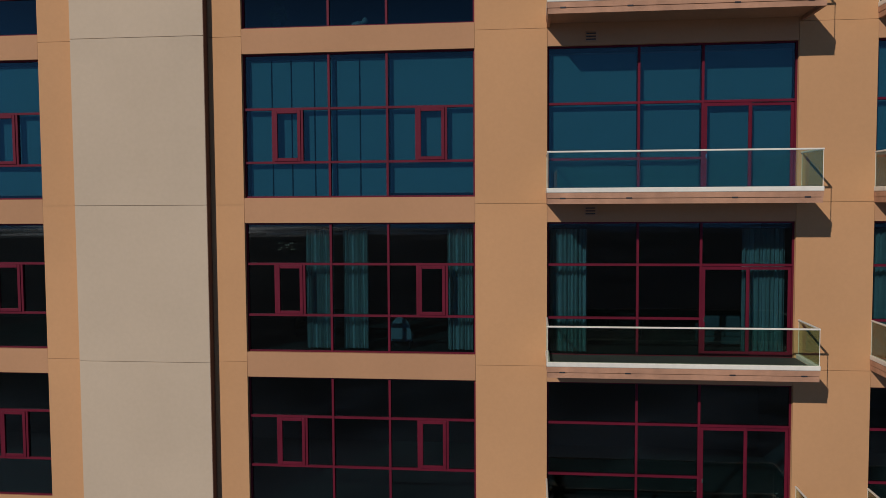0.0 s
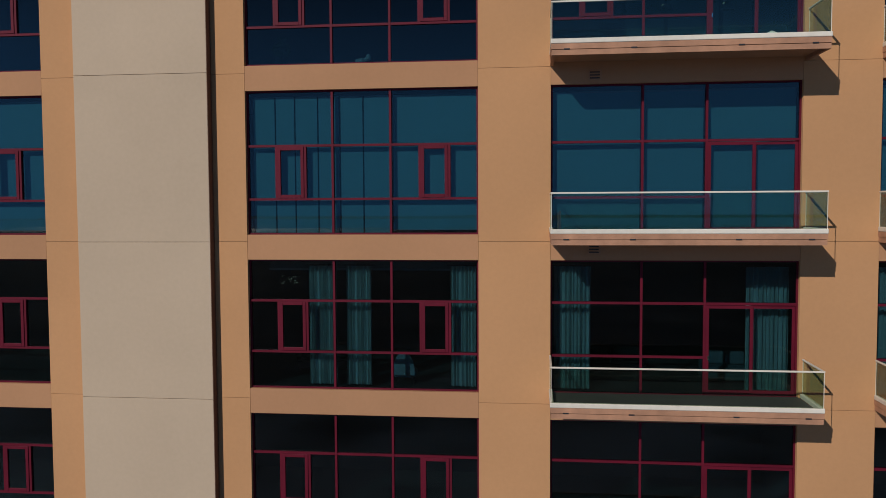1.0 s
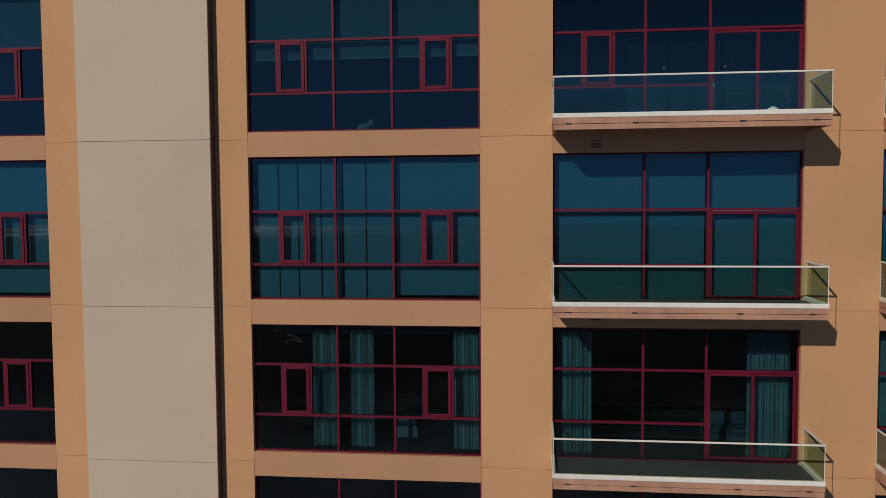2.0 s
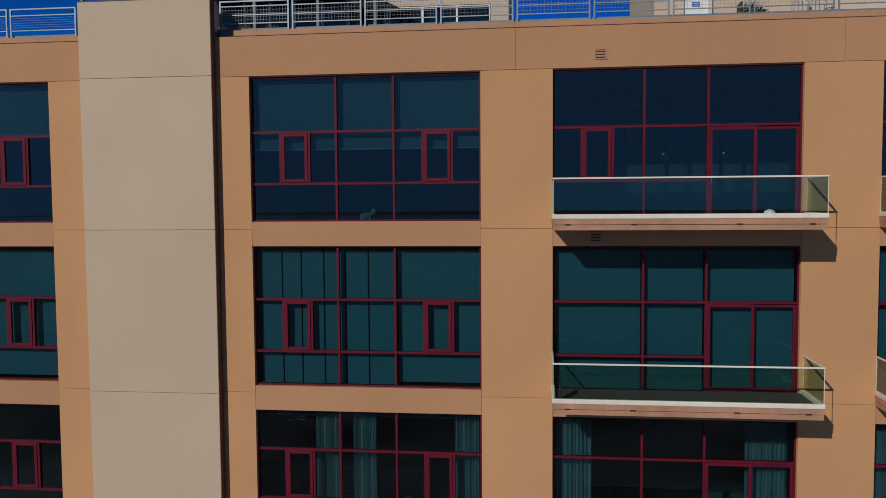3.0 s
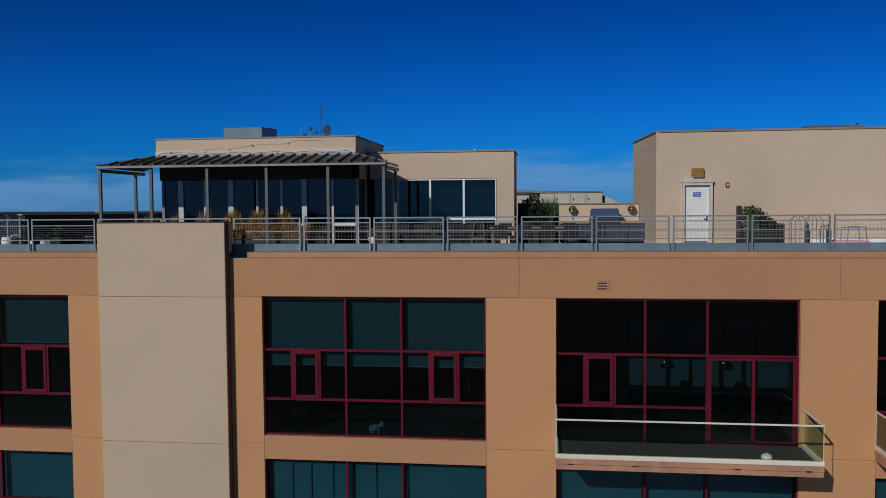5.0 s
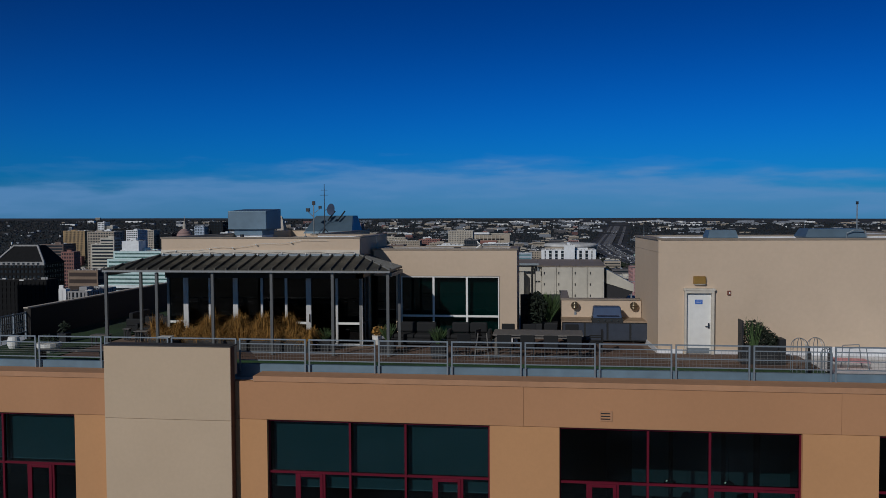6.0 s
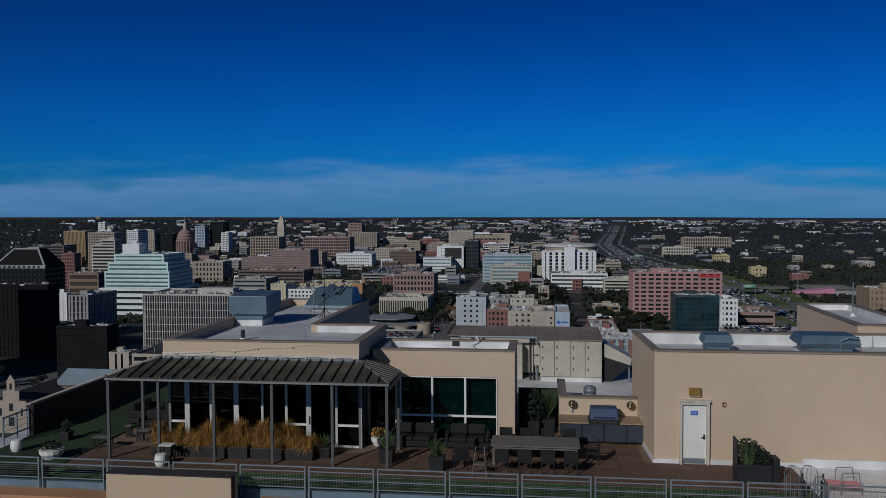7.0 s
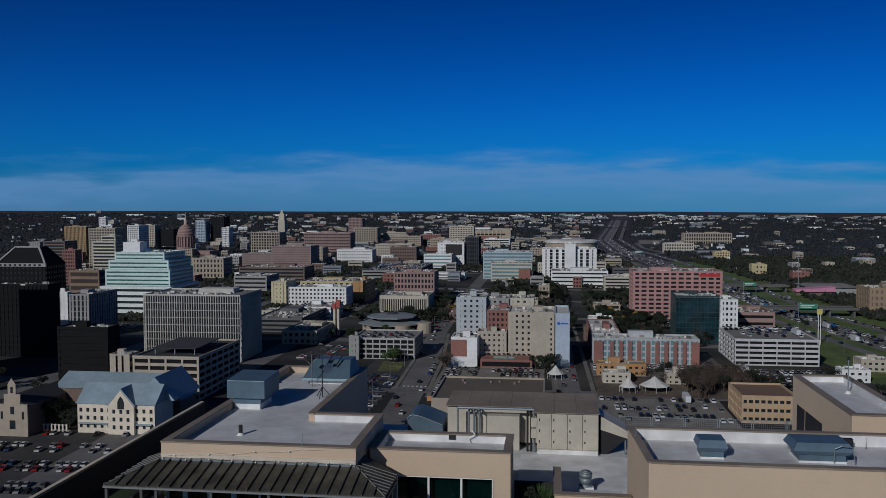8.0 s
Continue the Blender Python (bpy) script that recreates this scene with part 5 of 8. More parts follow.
def grass_planter(x, y, w, rows):
    p = thing("grass_planter", "dark planter of dry golden ornamental grass", "planter", x, y, DECK_Z - 0.02, group="grass planters")
    part("trough", Geo().box(-w / 2, w / 2, -0.3, 0.3, 0, 0.44), PLANTER, p, bevel=0.02)
    g = Geo()
    r = random.Random(int(x * 10) + 7)
    for _ in range(rows):
        bx, by = r.uniform(-w / 2 + 0.05, w / 2 - 0.05), r.uniform(-0.25, 0.25)
        h, lean, a = r.uniform(0.30, 1.0) * (0.9 + 0.35 * math.sin(bx * 4.3 + x)), r.uniform(0.05, 0.75) ** 1.3, r.uniform(0, 6.28)
        tip = Vector((bx + lean * math.cos(a), by + lean * math.sin(a), 0.42 + h - lean * 0.6))
        mid = Vector((bx + lean * 0.3 * math.cos(a), by + lean * 0.3 * math.sin(a), 0.42 + h * 0.7))
        s = Vector((-math.sin(a), math.cos(a), 0)) * r.uniform(0.003, 0.008)
        base = Vector((bx, by, 0.40))
        g.poly(base - s, base + s, mid + s * 1.3, mid - s * 1.3)
        g.poly(mid - s * 1.3, mid + s * 1.3, tip)
    part("grass", g, GRASS_DRY, p, "dry golden grass blades")


for x in (-14.3, -13.0, -11.7, -10.4, -9.2):
    grass_planter(x, 28.3, 1.2, 2600)


def shrub(name, label, x, y, z, pot_w, pot_h, n, r, h, mat, spiky=False, square=True):
    p = thing(name, label, "plant", x, y, z, group="potted plants")
    if square:
        part("pot", Geo().hull([(-pot_w * 0.42, -pot_w * 0.42, 0), (pot_w * 0.42, -pot_w * 0.42, 0), (pot_w * 0.42, pot_w * 0.42, 0), (-pot_w * 0.42, pot_w * 0.42, 0)], [(-pot_w / 2, -pot_w / 2, pot_h), (pot_w / 2, -pot_w / 2, pot_h), (pot_w / 2, pot_w / 2, pot_h), (-pot_w / 2, pot_w / 2, pot_h)]), PLANTER, p, bevel=0.015)
    else:
        part("pot", Geo().lathe(0, 0, [(pot_w * 0.3, 0), (pot_w * 0.48, pot_h * 0.6), (pot_w * 0.5, pot_h)], 14), WHITE, p)
    g, rr = Geo(), random.Random(int(x * 31 + y * 17))
    if spiky:
        for _ in range(n):
            a, lean = rr.uniform(0, 6.28), rr.uniform(0.1, 1.0) * r
            tip = (lean * math.cos(a), lean * math.sin(a), pot_h + h * rr.uniform(0.5, 1.0))
            g.tube((rr.uniform(-0.06, 0.06), rr.uniform(-0.06, 0.06), pot_h - 0.02), tip, 0.018, 0.003, 3)
    else:
        g.tube((0, 0, pot_h - 0.02), (0, 0, pot_h + h * 0.6), 0.03, 0.01)
        leaves(g, rr, n, 0, 0, pot_h + h * 0.5, r, r, h * 0.5, 0.10)
    part("foliage", g, mat, p)
    return p


bed = thing("tall_planter", "tall dark planter overgrown with a green shrub", "planter", 6.9, 27.5, DECK_Z)
part("trough", Geo().box(-0.60, 0.55, -0.3, 0.3, 0, 0.62), PLANTER, bed, bevel=0.02)
part("screen", Geo().box(-0.62, -0.57, -0.3, 0.3, 0.0, 1.45), PLANTER, bed)
part("box", Geo().box(0.57, 0.78, -0.3, 0.25, 0, 0.85), PLANTER, bed)
rb, gb = random.Random(9), Geo()
for cx, top in ((-0.4, 1.42), (-0.2, 1.46), (0.0, 1.36), (0.2, 1.2), (0.4, 1.0)):
    leaves(gb, rb, 320, cx, 0, (0.6 + top) / 2, 0.22, 0.3, (top - 0.55) / 2, 0.07)
part("foliage", gb, LEAF_DARK, bed)
for i in range(36):
    a, r2 = rb.uniform(0, 6.28), rb.uniform(0.05, 0.4)
    part("stem", Geo().tube((-0.2 + r2 * 0.3 * math.cos(a), -0.2, 0.6), (-0.2 + r2 * math.cos(a), -0.25 + r2 * 0.4 * math.sin(a), rb.uniform(1.2, 1.6)), 0.012, 0.003, 3), LEAF, bed)
shrub("potted_shrub", "small spiky shrub in a dark pot", -5.85, 28.2, DECK_Z, 0.55, 0.5, 120, 0.4, 0.6, LEAF, True)
shrub("potted_shrub", "small spiky shrub in a dark pot", -3.9, 27.5, DECK_Z, 0.55, 0.5, 120, 0.4, 0.6, LEAF, True)
shrub("potted_shrub", "low green rosette in a dark pot", -8.3, 28.6, DECK_Z, 0.5, 0.4, 90, 0.45, 0.45, LEAF, True)
shrub("potted_shrub", "white bowl of pale flowering plants", -6.6, 30.3, DECK_Z, 0.6, 0.35, 110, 0.3, 0.35, GRASS_DRY, False, False)
shrub("potted_tree", "tall spiky yucca in the corner planter", -0.05, 33.0, DECK_Z, 0.7, 0.6, 320, 0.60, 1.25, LEAF, True)
shrub("potted_tree", "dark leafy shrub in the corner planter", -0.62, 32.6, DECK_Z, 0.6, 0.6, 620, 0.50, 1.30, LEAF_DARK)
for i, (x, y) in enumerate(((-20.3, 27.9), (-13.95, 26.9))):
    s = thing("garden_stool", "white pierced ceramic garden stool", "stool", x, y, 77.375 if i == 0 else 77.32, group="garden stools")
    part("drum", Geo().lathe(0, 0, [(0.17, 0), (0.22, 0.12), (0.23, 0.26), (0.19, 0.44), (0.02, 0.46)], 16), WHITE, s)
shrub("potted_shrub", "small leafy tree in a dark pot", -19.3, 29.6, 77.375, 0.4, 0.35, 60, 0.22, 0.45, LEAF_DARK)
shrub("potted_shrub", "white bowl of low plants on the lawn", -18.4, 27.2, 77.375, 0.9, 0.35, 120, 0.45, 0.3, LEAF_DARK, False, False)
sofa(-5.2, 30.5, 77.325, 1.9, DARK_FAB, "charcoal outdoor sofa against the window")
sofa(-3.1, 30.5, 77.325, 1.7, DARK_FAB, "charcoal outdoor sofa against the window")
sofa(-17.6, 33.0, 77.38, 1.9, DARK_FAB, "charcoal outdoor sofa by the lawn", 90)
sofa(-16.3, 31.4, 77.325, 1.5, DARK_FAB, "charcoal outdoor sofa beyond the canopy")


def table(x, y, w, d, label):
    t = thing("dining_table", label, "table", x, y, 77.325)
    n = 6
    for i in range(n):
        part("plank", Geo().box(-w / 2, w / 2, -d / 2 + d * i / n + 0.006, -d / 2 + d * (i + 1) / n - 0.006, 0.72, 0.77), TEAK, t)
    part("apron", Geo().box(-w / 2 + 0.1, w / 2 - 0.1, -d / 2 + 0.1, d / 2 - 0.1, 0.62, 0.72), TEAK, t)
    for sx in (-1, 1):
        for sy in (-1, 1):
            part("leg", Geo().box(sx * (w / 2 - 0.12) - 0.05, sx * (w / 2 - 0.12) + 0.05, sy * (d / 2 - 0.12) - 0.05, sy * (d / 2 - 0.12) + 0.05, 0, 0.62), TEAK, t)


table(-0.46, 28.9, 3.2, 1.35, "weathered grey wooden outdoor dining table")
side_chair = thing("terrace_chair", "dark woven outdoor dining chair", "chair", -1.6, 27.6, 77.325, 180, group="dining chairs")
part("seat", Geo().box(-0.25, 0.25, -0.25, 0.25, 0.40, 0.46), DARK_FAB, side_chair, bevel=0.02)
part("backrest", Geo().box(-0.25, 0.25, 0.20, 0.26, 0.46, 0.88), DARK_FAB, side_chair, bevel=0.02)
for sx in (-0.22, 0.19):
    part("armrest", Geo().box(sx, sx + 0.04, -0.22, 0.20, 0.62, 0.66), DARK_FAB, side_chair)
    for sy in (-0.23, 0.2):
        part("leg", Geo().box(sx, sx + 0.035, sy, sy + 0.035, 0, 0.40), BLACK, side_chair)
for x, y, rz in ((-0.80, 27.6, 180), (0.0, 27.6, 180), (0.8, 27.6, 180), (-1.6, 30.1, 0), (-0.80, 30.1, 0), (0.0, 30.1, 0), (0.8, 30.1, 0), (1.6, 28.9, -90), (-2.4, 28.6, 75), (-3.1, 27.7, 200)):
    copy_thing(side_chair, pose(x, y, 77.325, 0, 0, rz))
easel = thing("folding_chair", "pale wooden folding chair near the railing", "chair", -2.35, 27.1, 77.325)
part("frame", Geo().tube((-0.25, -0.2, 0), (-0.15, 0.2, 0.95), 0.02).tube((0.25, -0.2, 0), (0.15, 0.2, 0.95), 0.02).tube((-0.25, 0.25, 0), (-0.2, -0.15, 0.55), 0.02).tube((0.25, 0.25, 0), (0.2, -0.15, 0.55), 0.02), TEAK, easel)
part("seat", Geo().box(-0.22, 0.22, -0.2, 0.15, 0.42, 0.45), TEAK, easel)
hoops = thing("hoop_trellis", "pale wire garden hoops with dark bottles", "trellis", 7.95, 25.6, 77.37)
for i, (x, h, w) in enumerate(((-0.32, 1.12, 0.25), (0.16, 1.14, 0.26), (0.48, 0.8, 0.18))):
    for k in range(3):
        a = k * math.pi / 3
        pts = [(x + w * math.cos(t) * math.cos(a), w * math.cos(t) * math.sin(a), (h - w) + w * math.sin(t)) for t in [math.pi * j / 10 for j in range(11)]]
        part("hoop", Geo().path([(pts[0][0], pts[0][1], 0)] + pts + [(pts[-1][0], pts[-1][1], 0)], 0.010, 4), GALV, hoops)
for x in (0.0, 0.62):
    part("post", Geo().lathe(x, 0.1, [(0.075, 0), (0.075, 0.62), (0.03, 0.70), (0.03, 0.85)], 8), BLACK, hoops)
bird = thing("garden_lounger", "pink folding lounge chair with metal frame", "chair", 9.5, 26.6, 77.36)
part("sling", Geo().hull([(-0.6, -0.28, 0.28), (0.5, -0.28, 0.25), (0.5, 0.28, 0.25), (-0.6, 0.28, 0.28)], [(-0.6, -0.28, 0.33), (0.5, -0.28, 0.30), (0.5, 0.28, 0.30), (-0.6, 0.28, 0.33)]), PINK, bird)
for y in (-0.3, 0.3):
    part("frame", Geo().path([(-0.2, y, 0.0), (-0.15, y, 0.72), (0.35, y, 0.75), (0.45, y, 0.0)], 0.015), GALV, bird)
bench = thing("step_bench", "white topped side table on the terrace", "table", -13.95, 27.4, 77.325)
part("top", Geo().box(-0.25, 0.25, -0.2, 0.2, 0.63, 0.66), WHITE, bench)
part("leg", Geo().box(-0.22, -0.18, -0.17, -0.13, 0, 0.62).box(0.18, 0.22, -0.17, -0.13, 0, 0.62).box(-0.22, -0.18, 0.13, 0.17, 0, 0.62).box(0.18, 0.22, 0.13, 0.17, 0, 0.62), BLACK, bench)


def low_table(x, y, w, d, h, label):
    t = thing("side_table", label, "table", x, y, 77.375 if x < -17.6 else 77.355)
    part("top", Geo().box(-w / 2, w / 2, -d / 2, d / 2, h - 0.025, h), TEAK, t)
    for sx in (-1, 1):
        for sy in (-1, 1):
            part("leg", Geo().box(sx * (w / 2 - 0.06) - 0.025, sx * (w / 2 - 0.06) + 0.025, sy * (d / 2 - 0.06) - 0.025, sy * (d / 2 - 0.06) + 0.025, 0, h - 0.04), BLACK, t)


low_table(-17.2, 28.7, 0.72, 0.4, 0.47, "low white topped side table on the terrace")
low_table(-16.1, 29.8, 0.56, 0.35, 0.47, "low white topped side table on the terrace")
low_table(-17.05, 30.4, 0.28, 0.28, 0.47, "small square white topped stool table")
bench2 = thing("bench", "long pale slatted bench on the turf by the railing", "bench", -16.2, 25.1, 77.375)
for k in range(3):
    part("slat", Geo().box(-1.25, 1.25, -0.16 + k * 0.12, -0.07 + k * 0.12, 0.42, 0.46), TEAK, bench2)
for sx in (-1.1, 1.06):
    part("leg", Geo().box(sx, sx + 0.05, -0.15, 0.18, 0, 0.42), BLACK, bench2)

# ---------------------------------------------------------------- the city: ground, roads, water of trees
GROUND = material("city_ground", (0.085, 0.08, 0.068), 0.95, vary=0.35, scale=0.02, stain=0.35, stain_scale=0.004)
gn, gl = GROUND.node_tree.nodes, GROUND.node_tree.links
_co, _n1, _rmp = gn.new("ShaderNodeTexCoord"), gn.new("ShaderNodeTexNoise"), gn.new("ShaderNodeValToRGB")
_n1.inputs["Scale"].default_value, _n1.inputs["Detail"].default_value = 0.018, 8
gl.new(_co.outputs["Object"], _n1.inputs["Vector"])
_rmp.color_ramp.elements[0].position, _rmp.color_ramp.elements[0].color = 0.42, (0.007, 0.010, 0.009, 1)
_rmp.color_ramp.elements[1].position, _rmp.color_ramp.elements[1].color = 0.70, (0.056, 0.054, 0.051, 1)
_e = _rmp.color_ramp.elements.new(0.5)
_e.color = (0.018, 0.018, 0.014, 1)
gl.new(_n1.outputs["Fac"], _rmp.inputs[0])
gl.new(_rmp.outputs[0], gn["Principled BSDF"].inputs["Base Color"])
ASPHALT = material("asphalt", (0.135, 0.133, 0.134), 0.9, vary=0.15, scale=0.4, stain=0.25, stain_scale=0.04)
LOT = material("parking_asphalt", (0.043, 0.042, 0.042), 0.9, vary=0.15, scale=0.4, stain=0.25, stain_scale=0.06)
HWY_CONC = material("highway_concrete", (0.15, 0.148, 0.145), 0.9, vary=0.1, scale=0.3, stain=0.25, stain_scale=0.05)
VERGE = material("verge_grass", (0.085, 0.125, 0.028), 0.95, vary=0.3, scale=0.2, stain=0.3, stain_scale=0.03)
PAINT_LINE = material("road_marking", (0.6, 0.6, 0.57), 0.8, vary=0.1)
CITY_GLASS = material("distant_glass", (0.02, 0.028, 0.035), 0.15, vary=0.1, scale=0.2, stain=0.3, stain_scale=0.05)
# strong uneven tone here paints varied reflections into the curtain wall's colour
GREEN_GLASS = material("green_curtain_wall", (0.010, 0.034, 0.045), 0.10, spec=0.9, vary=0.3, scale=0.25, stain=0.7, stain_scale=0.09)
ROOF_GREY = material("grey_roof", (0.20, 0.195, 0.185), 0.9, vary=0.12, scale=0.3, stain=0.25, stain_scale=0.05)
ROOF_WHITE = material("white_roof", (0.58, 0.58, 0.56), 0.8, vary=0.08, scale=0.3, stain=0.2, stain_scale=0.05)
ROOF_BROWN = material("brown_roof", (0.15, 0.11, 0.075), 0.9, vary=0.15, scale=0.3, stain=0.25, stain_scale=0.05)
ROOF_SLATE = material("pale_metal_roof", (0.25, 0.33, 0.39), 0.5, vary=0.08, scale=0.5, stain=0.15, stain_scale=0.1)


ROOF_PLANT = material("rooftop_units", (0.36, 0.36, 0.35), 0.7, vary=0.1, island=0.9)


def paint(name, r, g, b, rough=0.85):
    m = 0.3 * r + 0.55 * g + 0.15 * b
    r, g, b = (m + 0.74 * (c - m) for c in (r, g, b))
    return material(name, (r * 0.97, g, b * 1.05), rough, vary=0.08, scale=0.5, stain=0.14, stain_scale=0.06)


W_WHITE, W_CREAM, W_TAN = paint("white_facade", 0.73, 0.73, 0.69), paint("cream_facade", 0.52, 0.46, 0.34), paint("tan_facade", 0.38, 0.30, 0.20)
W_PINK, W_RED, W_BROWN = paint("pink_granite", 0.34, 0.195, 0.16), paint("brick_red", 0.28, 0.10, 0.07), paint("brown_brick", 0.17, 0.105, 0.075)
# W_DARK also carries shade, on the west blocks and in garage decks
W_GREY, W_DARK, W_GOLD = paint("grey_concrete", 0.30, 0.29, 0.27), material("dark_and_shaded_facade", (0.013, 0.0135, 0.0145), 0.9, spec=0.12, vary=0.1, scale=0.5), paint("gold_facade", 0.38, 0.23, 0.07)
W_YELLOW, W_BLUE, W_ORANGE = paint("yellow_render", 0.52, 0.40, 0.16), paint("pale_blue_render", 0.38, 0.47, 0.56), paint("orange_render", 0.45, 0.22, 0.05)
W_TEALD = paint("dark_teal_frame", 0.02, 0.05, 0.055)
W_STONE = paint("warm_grey_render", 0.43, 0.36, 0.26)
W_PALE = paint("pale_green_white", 0.66, 0.72, 0.68)
W_LIME, W_TEAL = paint("limestone", 0.46, 0.39, 0.28), paint("teal_panels", 0.10, 0.24, 0.27)


def land(x, y):
    """Height of the land: flat, then rising to the far hills, which are higher in the west."""
    r = math.hypot(x, y)
    t = max(0.0, min(1.0, (r - 2300) / 2350))
    return (63.0 - 25.0 * x / max(r, 1.0)) * t * t * (3 - 2 * t)


rings = [0, 60, 150, 300, 600, 1000, 1600, 2300, 2600, 2900, 3200, 3500, 3800, 4100, 4300, 4500, 4650, 4800]
g, seg = Geo(), 96
for r in rings:
    for i in range(seg):
        a = 2 * math.pi * i / seg
        hill = 1.4 * math.sin(a * 9 + 1.0) + 0.8 * math.sin(a * 23) if r >= 4500 else 0
        north = max(0.0, min(1.0, 0.5 + 2.5 * math.sin(a)))
        g.v.append((r * math.cos(a), r * math.sin(a), north * (land(r * math.cos(a), r * math.sin(a)) + hill * (1 if r > 4600 else 0.5))))
for k in range(len(rings) - 1):
    for i in range(seg):
        j = (i + 1) % seg
        g.f.append((k * seg + i, (k + 1) * seg + i, (k + 1) * seg + j, k * seg + j))
# unseen south ground, added to feed the window reflections: glossy like water far off
UNSEEN_SHORE = material("unseen_shore_and_lake", (0.10, 0.097, 0.088), 0.95, vary=0.5, scale=0.02, stain=0.4, stain_scale=0.004)
sn, sl = UNSEEN_SHORE.node_tree.nodes, UNSEEN_SHORE.node_tree.links
s_co, s_sep, s_noise, s_sum, s_map = sn.new("ShaderNodeTexCoord"), sn.new("ShaderNodeSeparateXYZ"), sn.new("ShaderNodeTexNoise"), sn.new("ShaderNodeMath"), sn.new("ShaderNodeMapRange")
s_noise.inputs["Scale"].default_value, s_noise.inputs["Detail"].default_value = 0.004, 6
sl.new(s_co.outputs["Object"], s_sep.inputs[0])
sl.new(s_co.outputs["Object"], s_noise.inputs["Vector"])
s_sum.operation, s_sum.inputs[1].default_value = "MULTIPLY_ADD", -1500
sl.new(s_noise.outputs["Fac"], s_sum.inputs[0])
sl.new(s_sep.outputs["Y"], s_sum.inputs[2])
s_map.interpolation_type = "SMOOTHSTEP"
s_map.inputs["From Min"].default_value, s_map.inputs["From Max"].default_value = -2150, -3250
sl.new(s_sum.outputs[0], s_map.inputs[0])
s_rough = sn.new("ShaderNodeMapRange")
s_rough.inputs["To Min"].default_value, s_rough.inputs["To Max"].default_value = 0.95, 0.12
sl.new(s_map.outputs[0], s_rough.inputs[0])
sl.new(s_rough.outputs[0], sn["Principled BSDF"].inputs["Roughness"])
s_spec = sn.new("ShaderNodeMapRange")
s_spec.inputs["To Min"].default_value, s_spec.inputs["To Max"].default_value = 0.05, 0.5
sl.new(s_map.outputs[0], s_spec.inputs[0])
sl.new(s_spec.outputs[0], sn["Principled BSDF"].inputs["Specular IOR Level"])
# uneven pale patches close to the tower, added to lighten the lower windows' reflections
near_noise, near_sum, near_map, near_mix = sn.new("ShaderNodeTexNoise"), sn.new("ShaderNodeMath"), sn.new("ShaderNodeMapRange"), sn.new("ShaderNodeMix")
near_noise.inputs["Scale"].default_value, near_noise.inputs["Detail"].default_value = 0.022, 4
sl.new(s_co.outputs["Object"], near_noise.inputs["Vector"])
near_sum.operation, near_sum.inputs[1].default_value = "MULTIPLY_ADD", 420
sl.new(near_noise.outputs["Fac"], near_sum.inputs[0])
sl.new(s_sep.outputs["Y"], near_sum.inputs[2])
near_map.interpolation_type = "SMOOTHSTEP"
near_map.inputs["From Min"].default_value, near_map.inputs["From Max"].default_value = -60, 80
sl.new(near_sum.outputs[0], near_map.inputs[0])
near_mix.data_type = "RGBA"
near_mix.inputs[7].default_value = (0.30, 0.33, 0.36, 1)
base_in = sn["Principled BSDF"].inputs["Base Color"]
sl.new(base_in.links[0].from_socket, near_mix.inputs[6])
sl.new(near_map.outputs[0], near_mix.inputs[0])
sl.new(near_mix.outputs[2], base_in)
lone("ground_south", Geo().box(-3000, 3000, -3700, -20, -0.4, 0.04), UNSEEN_SHORE, "unseen open land and lake added for window reflections", "ground")
ground = lone("ground", g, GROUND, "wide city ground reaching low hills on the horizon", "ground")


def strip(name, pts, width, z, mat, label, category):
    g = Geo()
    side = []
    for i, (x, y) in enumerate(pts):
        a, b = pts[max(0, i - 1)], pts[min(len(pts) - 1, i + 1)]
        d = Vector((b[0] - a[0], b[1] - a[1])).normalized()
        side.append(((x - d.y * width / 2, y + d.x * width / 2), (x + d.y * width / 2, y - d.x * width / 2)))
    for (l0, r0), (l1, r1) in zip(side, side[1:]):
        h = lambda p: land(*p) + z
        g.hull([(*r0, h(r0) - 0.4), (*r1, h(r1) - 0.4), (*l1, h(l1) - 0.4), (*l0, h(l0) - 0.4)], [(*r0, h(r0)), (*r1, h(r1)), (*l1, h(l1)), (*l0, h(l0))])
    return lone(name, g, mat, label, category)


HWY = [(246, 300), (228, 480), (212, 600), (201, 700), (196, 790), (198, 960), (180, 1380), (152, 1720), (160, 2280), (235, 3000), (330, 3900), (420, 4600)]
strip("verge", HWY[:7], 134, 0.03, VERGE, "grass verge along the highway", "verge")
for k, (off, w) in enumerate(((-6.2, 11.5), (6.2, 11.5), (-25, 8), (33, 10), (-14, 46))):
    strip("highway", [(x + off, y) for x, y in (HWY if k < 4 else HWY[5:])], w, 0.10 if k < 4 else 0.05, (LOT if k == 4 else ASPHALT) if k > 1 else HWY_CONC, "busy concrete highway carriageway" if k not in (2, 3) else "asphalt frontage road beside the highway", "highway")
for x, y0, y1, w in ((14, 60, 905, 14), (-166, 60, 1250, 14), (-262, 60, 1200, 13), (-358, 60, 1200, 13), (98, 380, 520, 11)):
    strip("road", [(x, y0), (x - 6, (y0 + y1) / 2), (x - 14 if x < 0 else x - 6, y1)], w, 0.08, ASPHALT, "straight asphalt city street", "road")
AVENUE = [(-64, 300), (-67.5, 400), (-70.5, 474), (-79.5, 580), (-82, 690), (-84, 1250)]
strip("road", AVENUE, 14, 0.08, ASPHALT, "straight asphalt city street", "road")
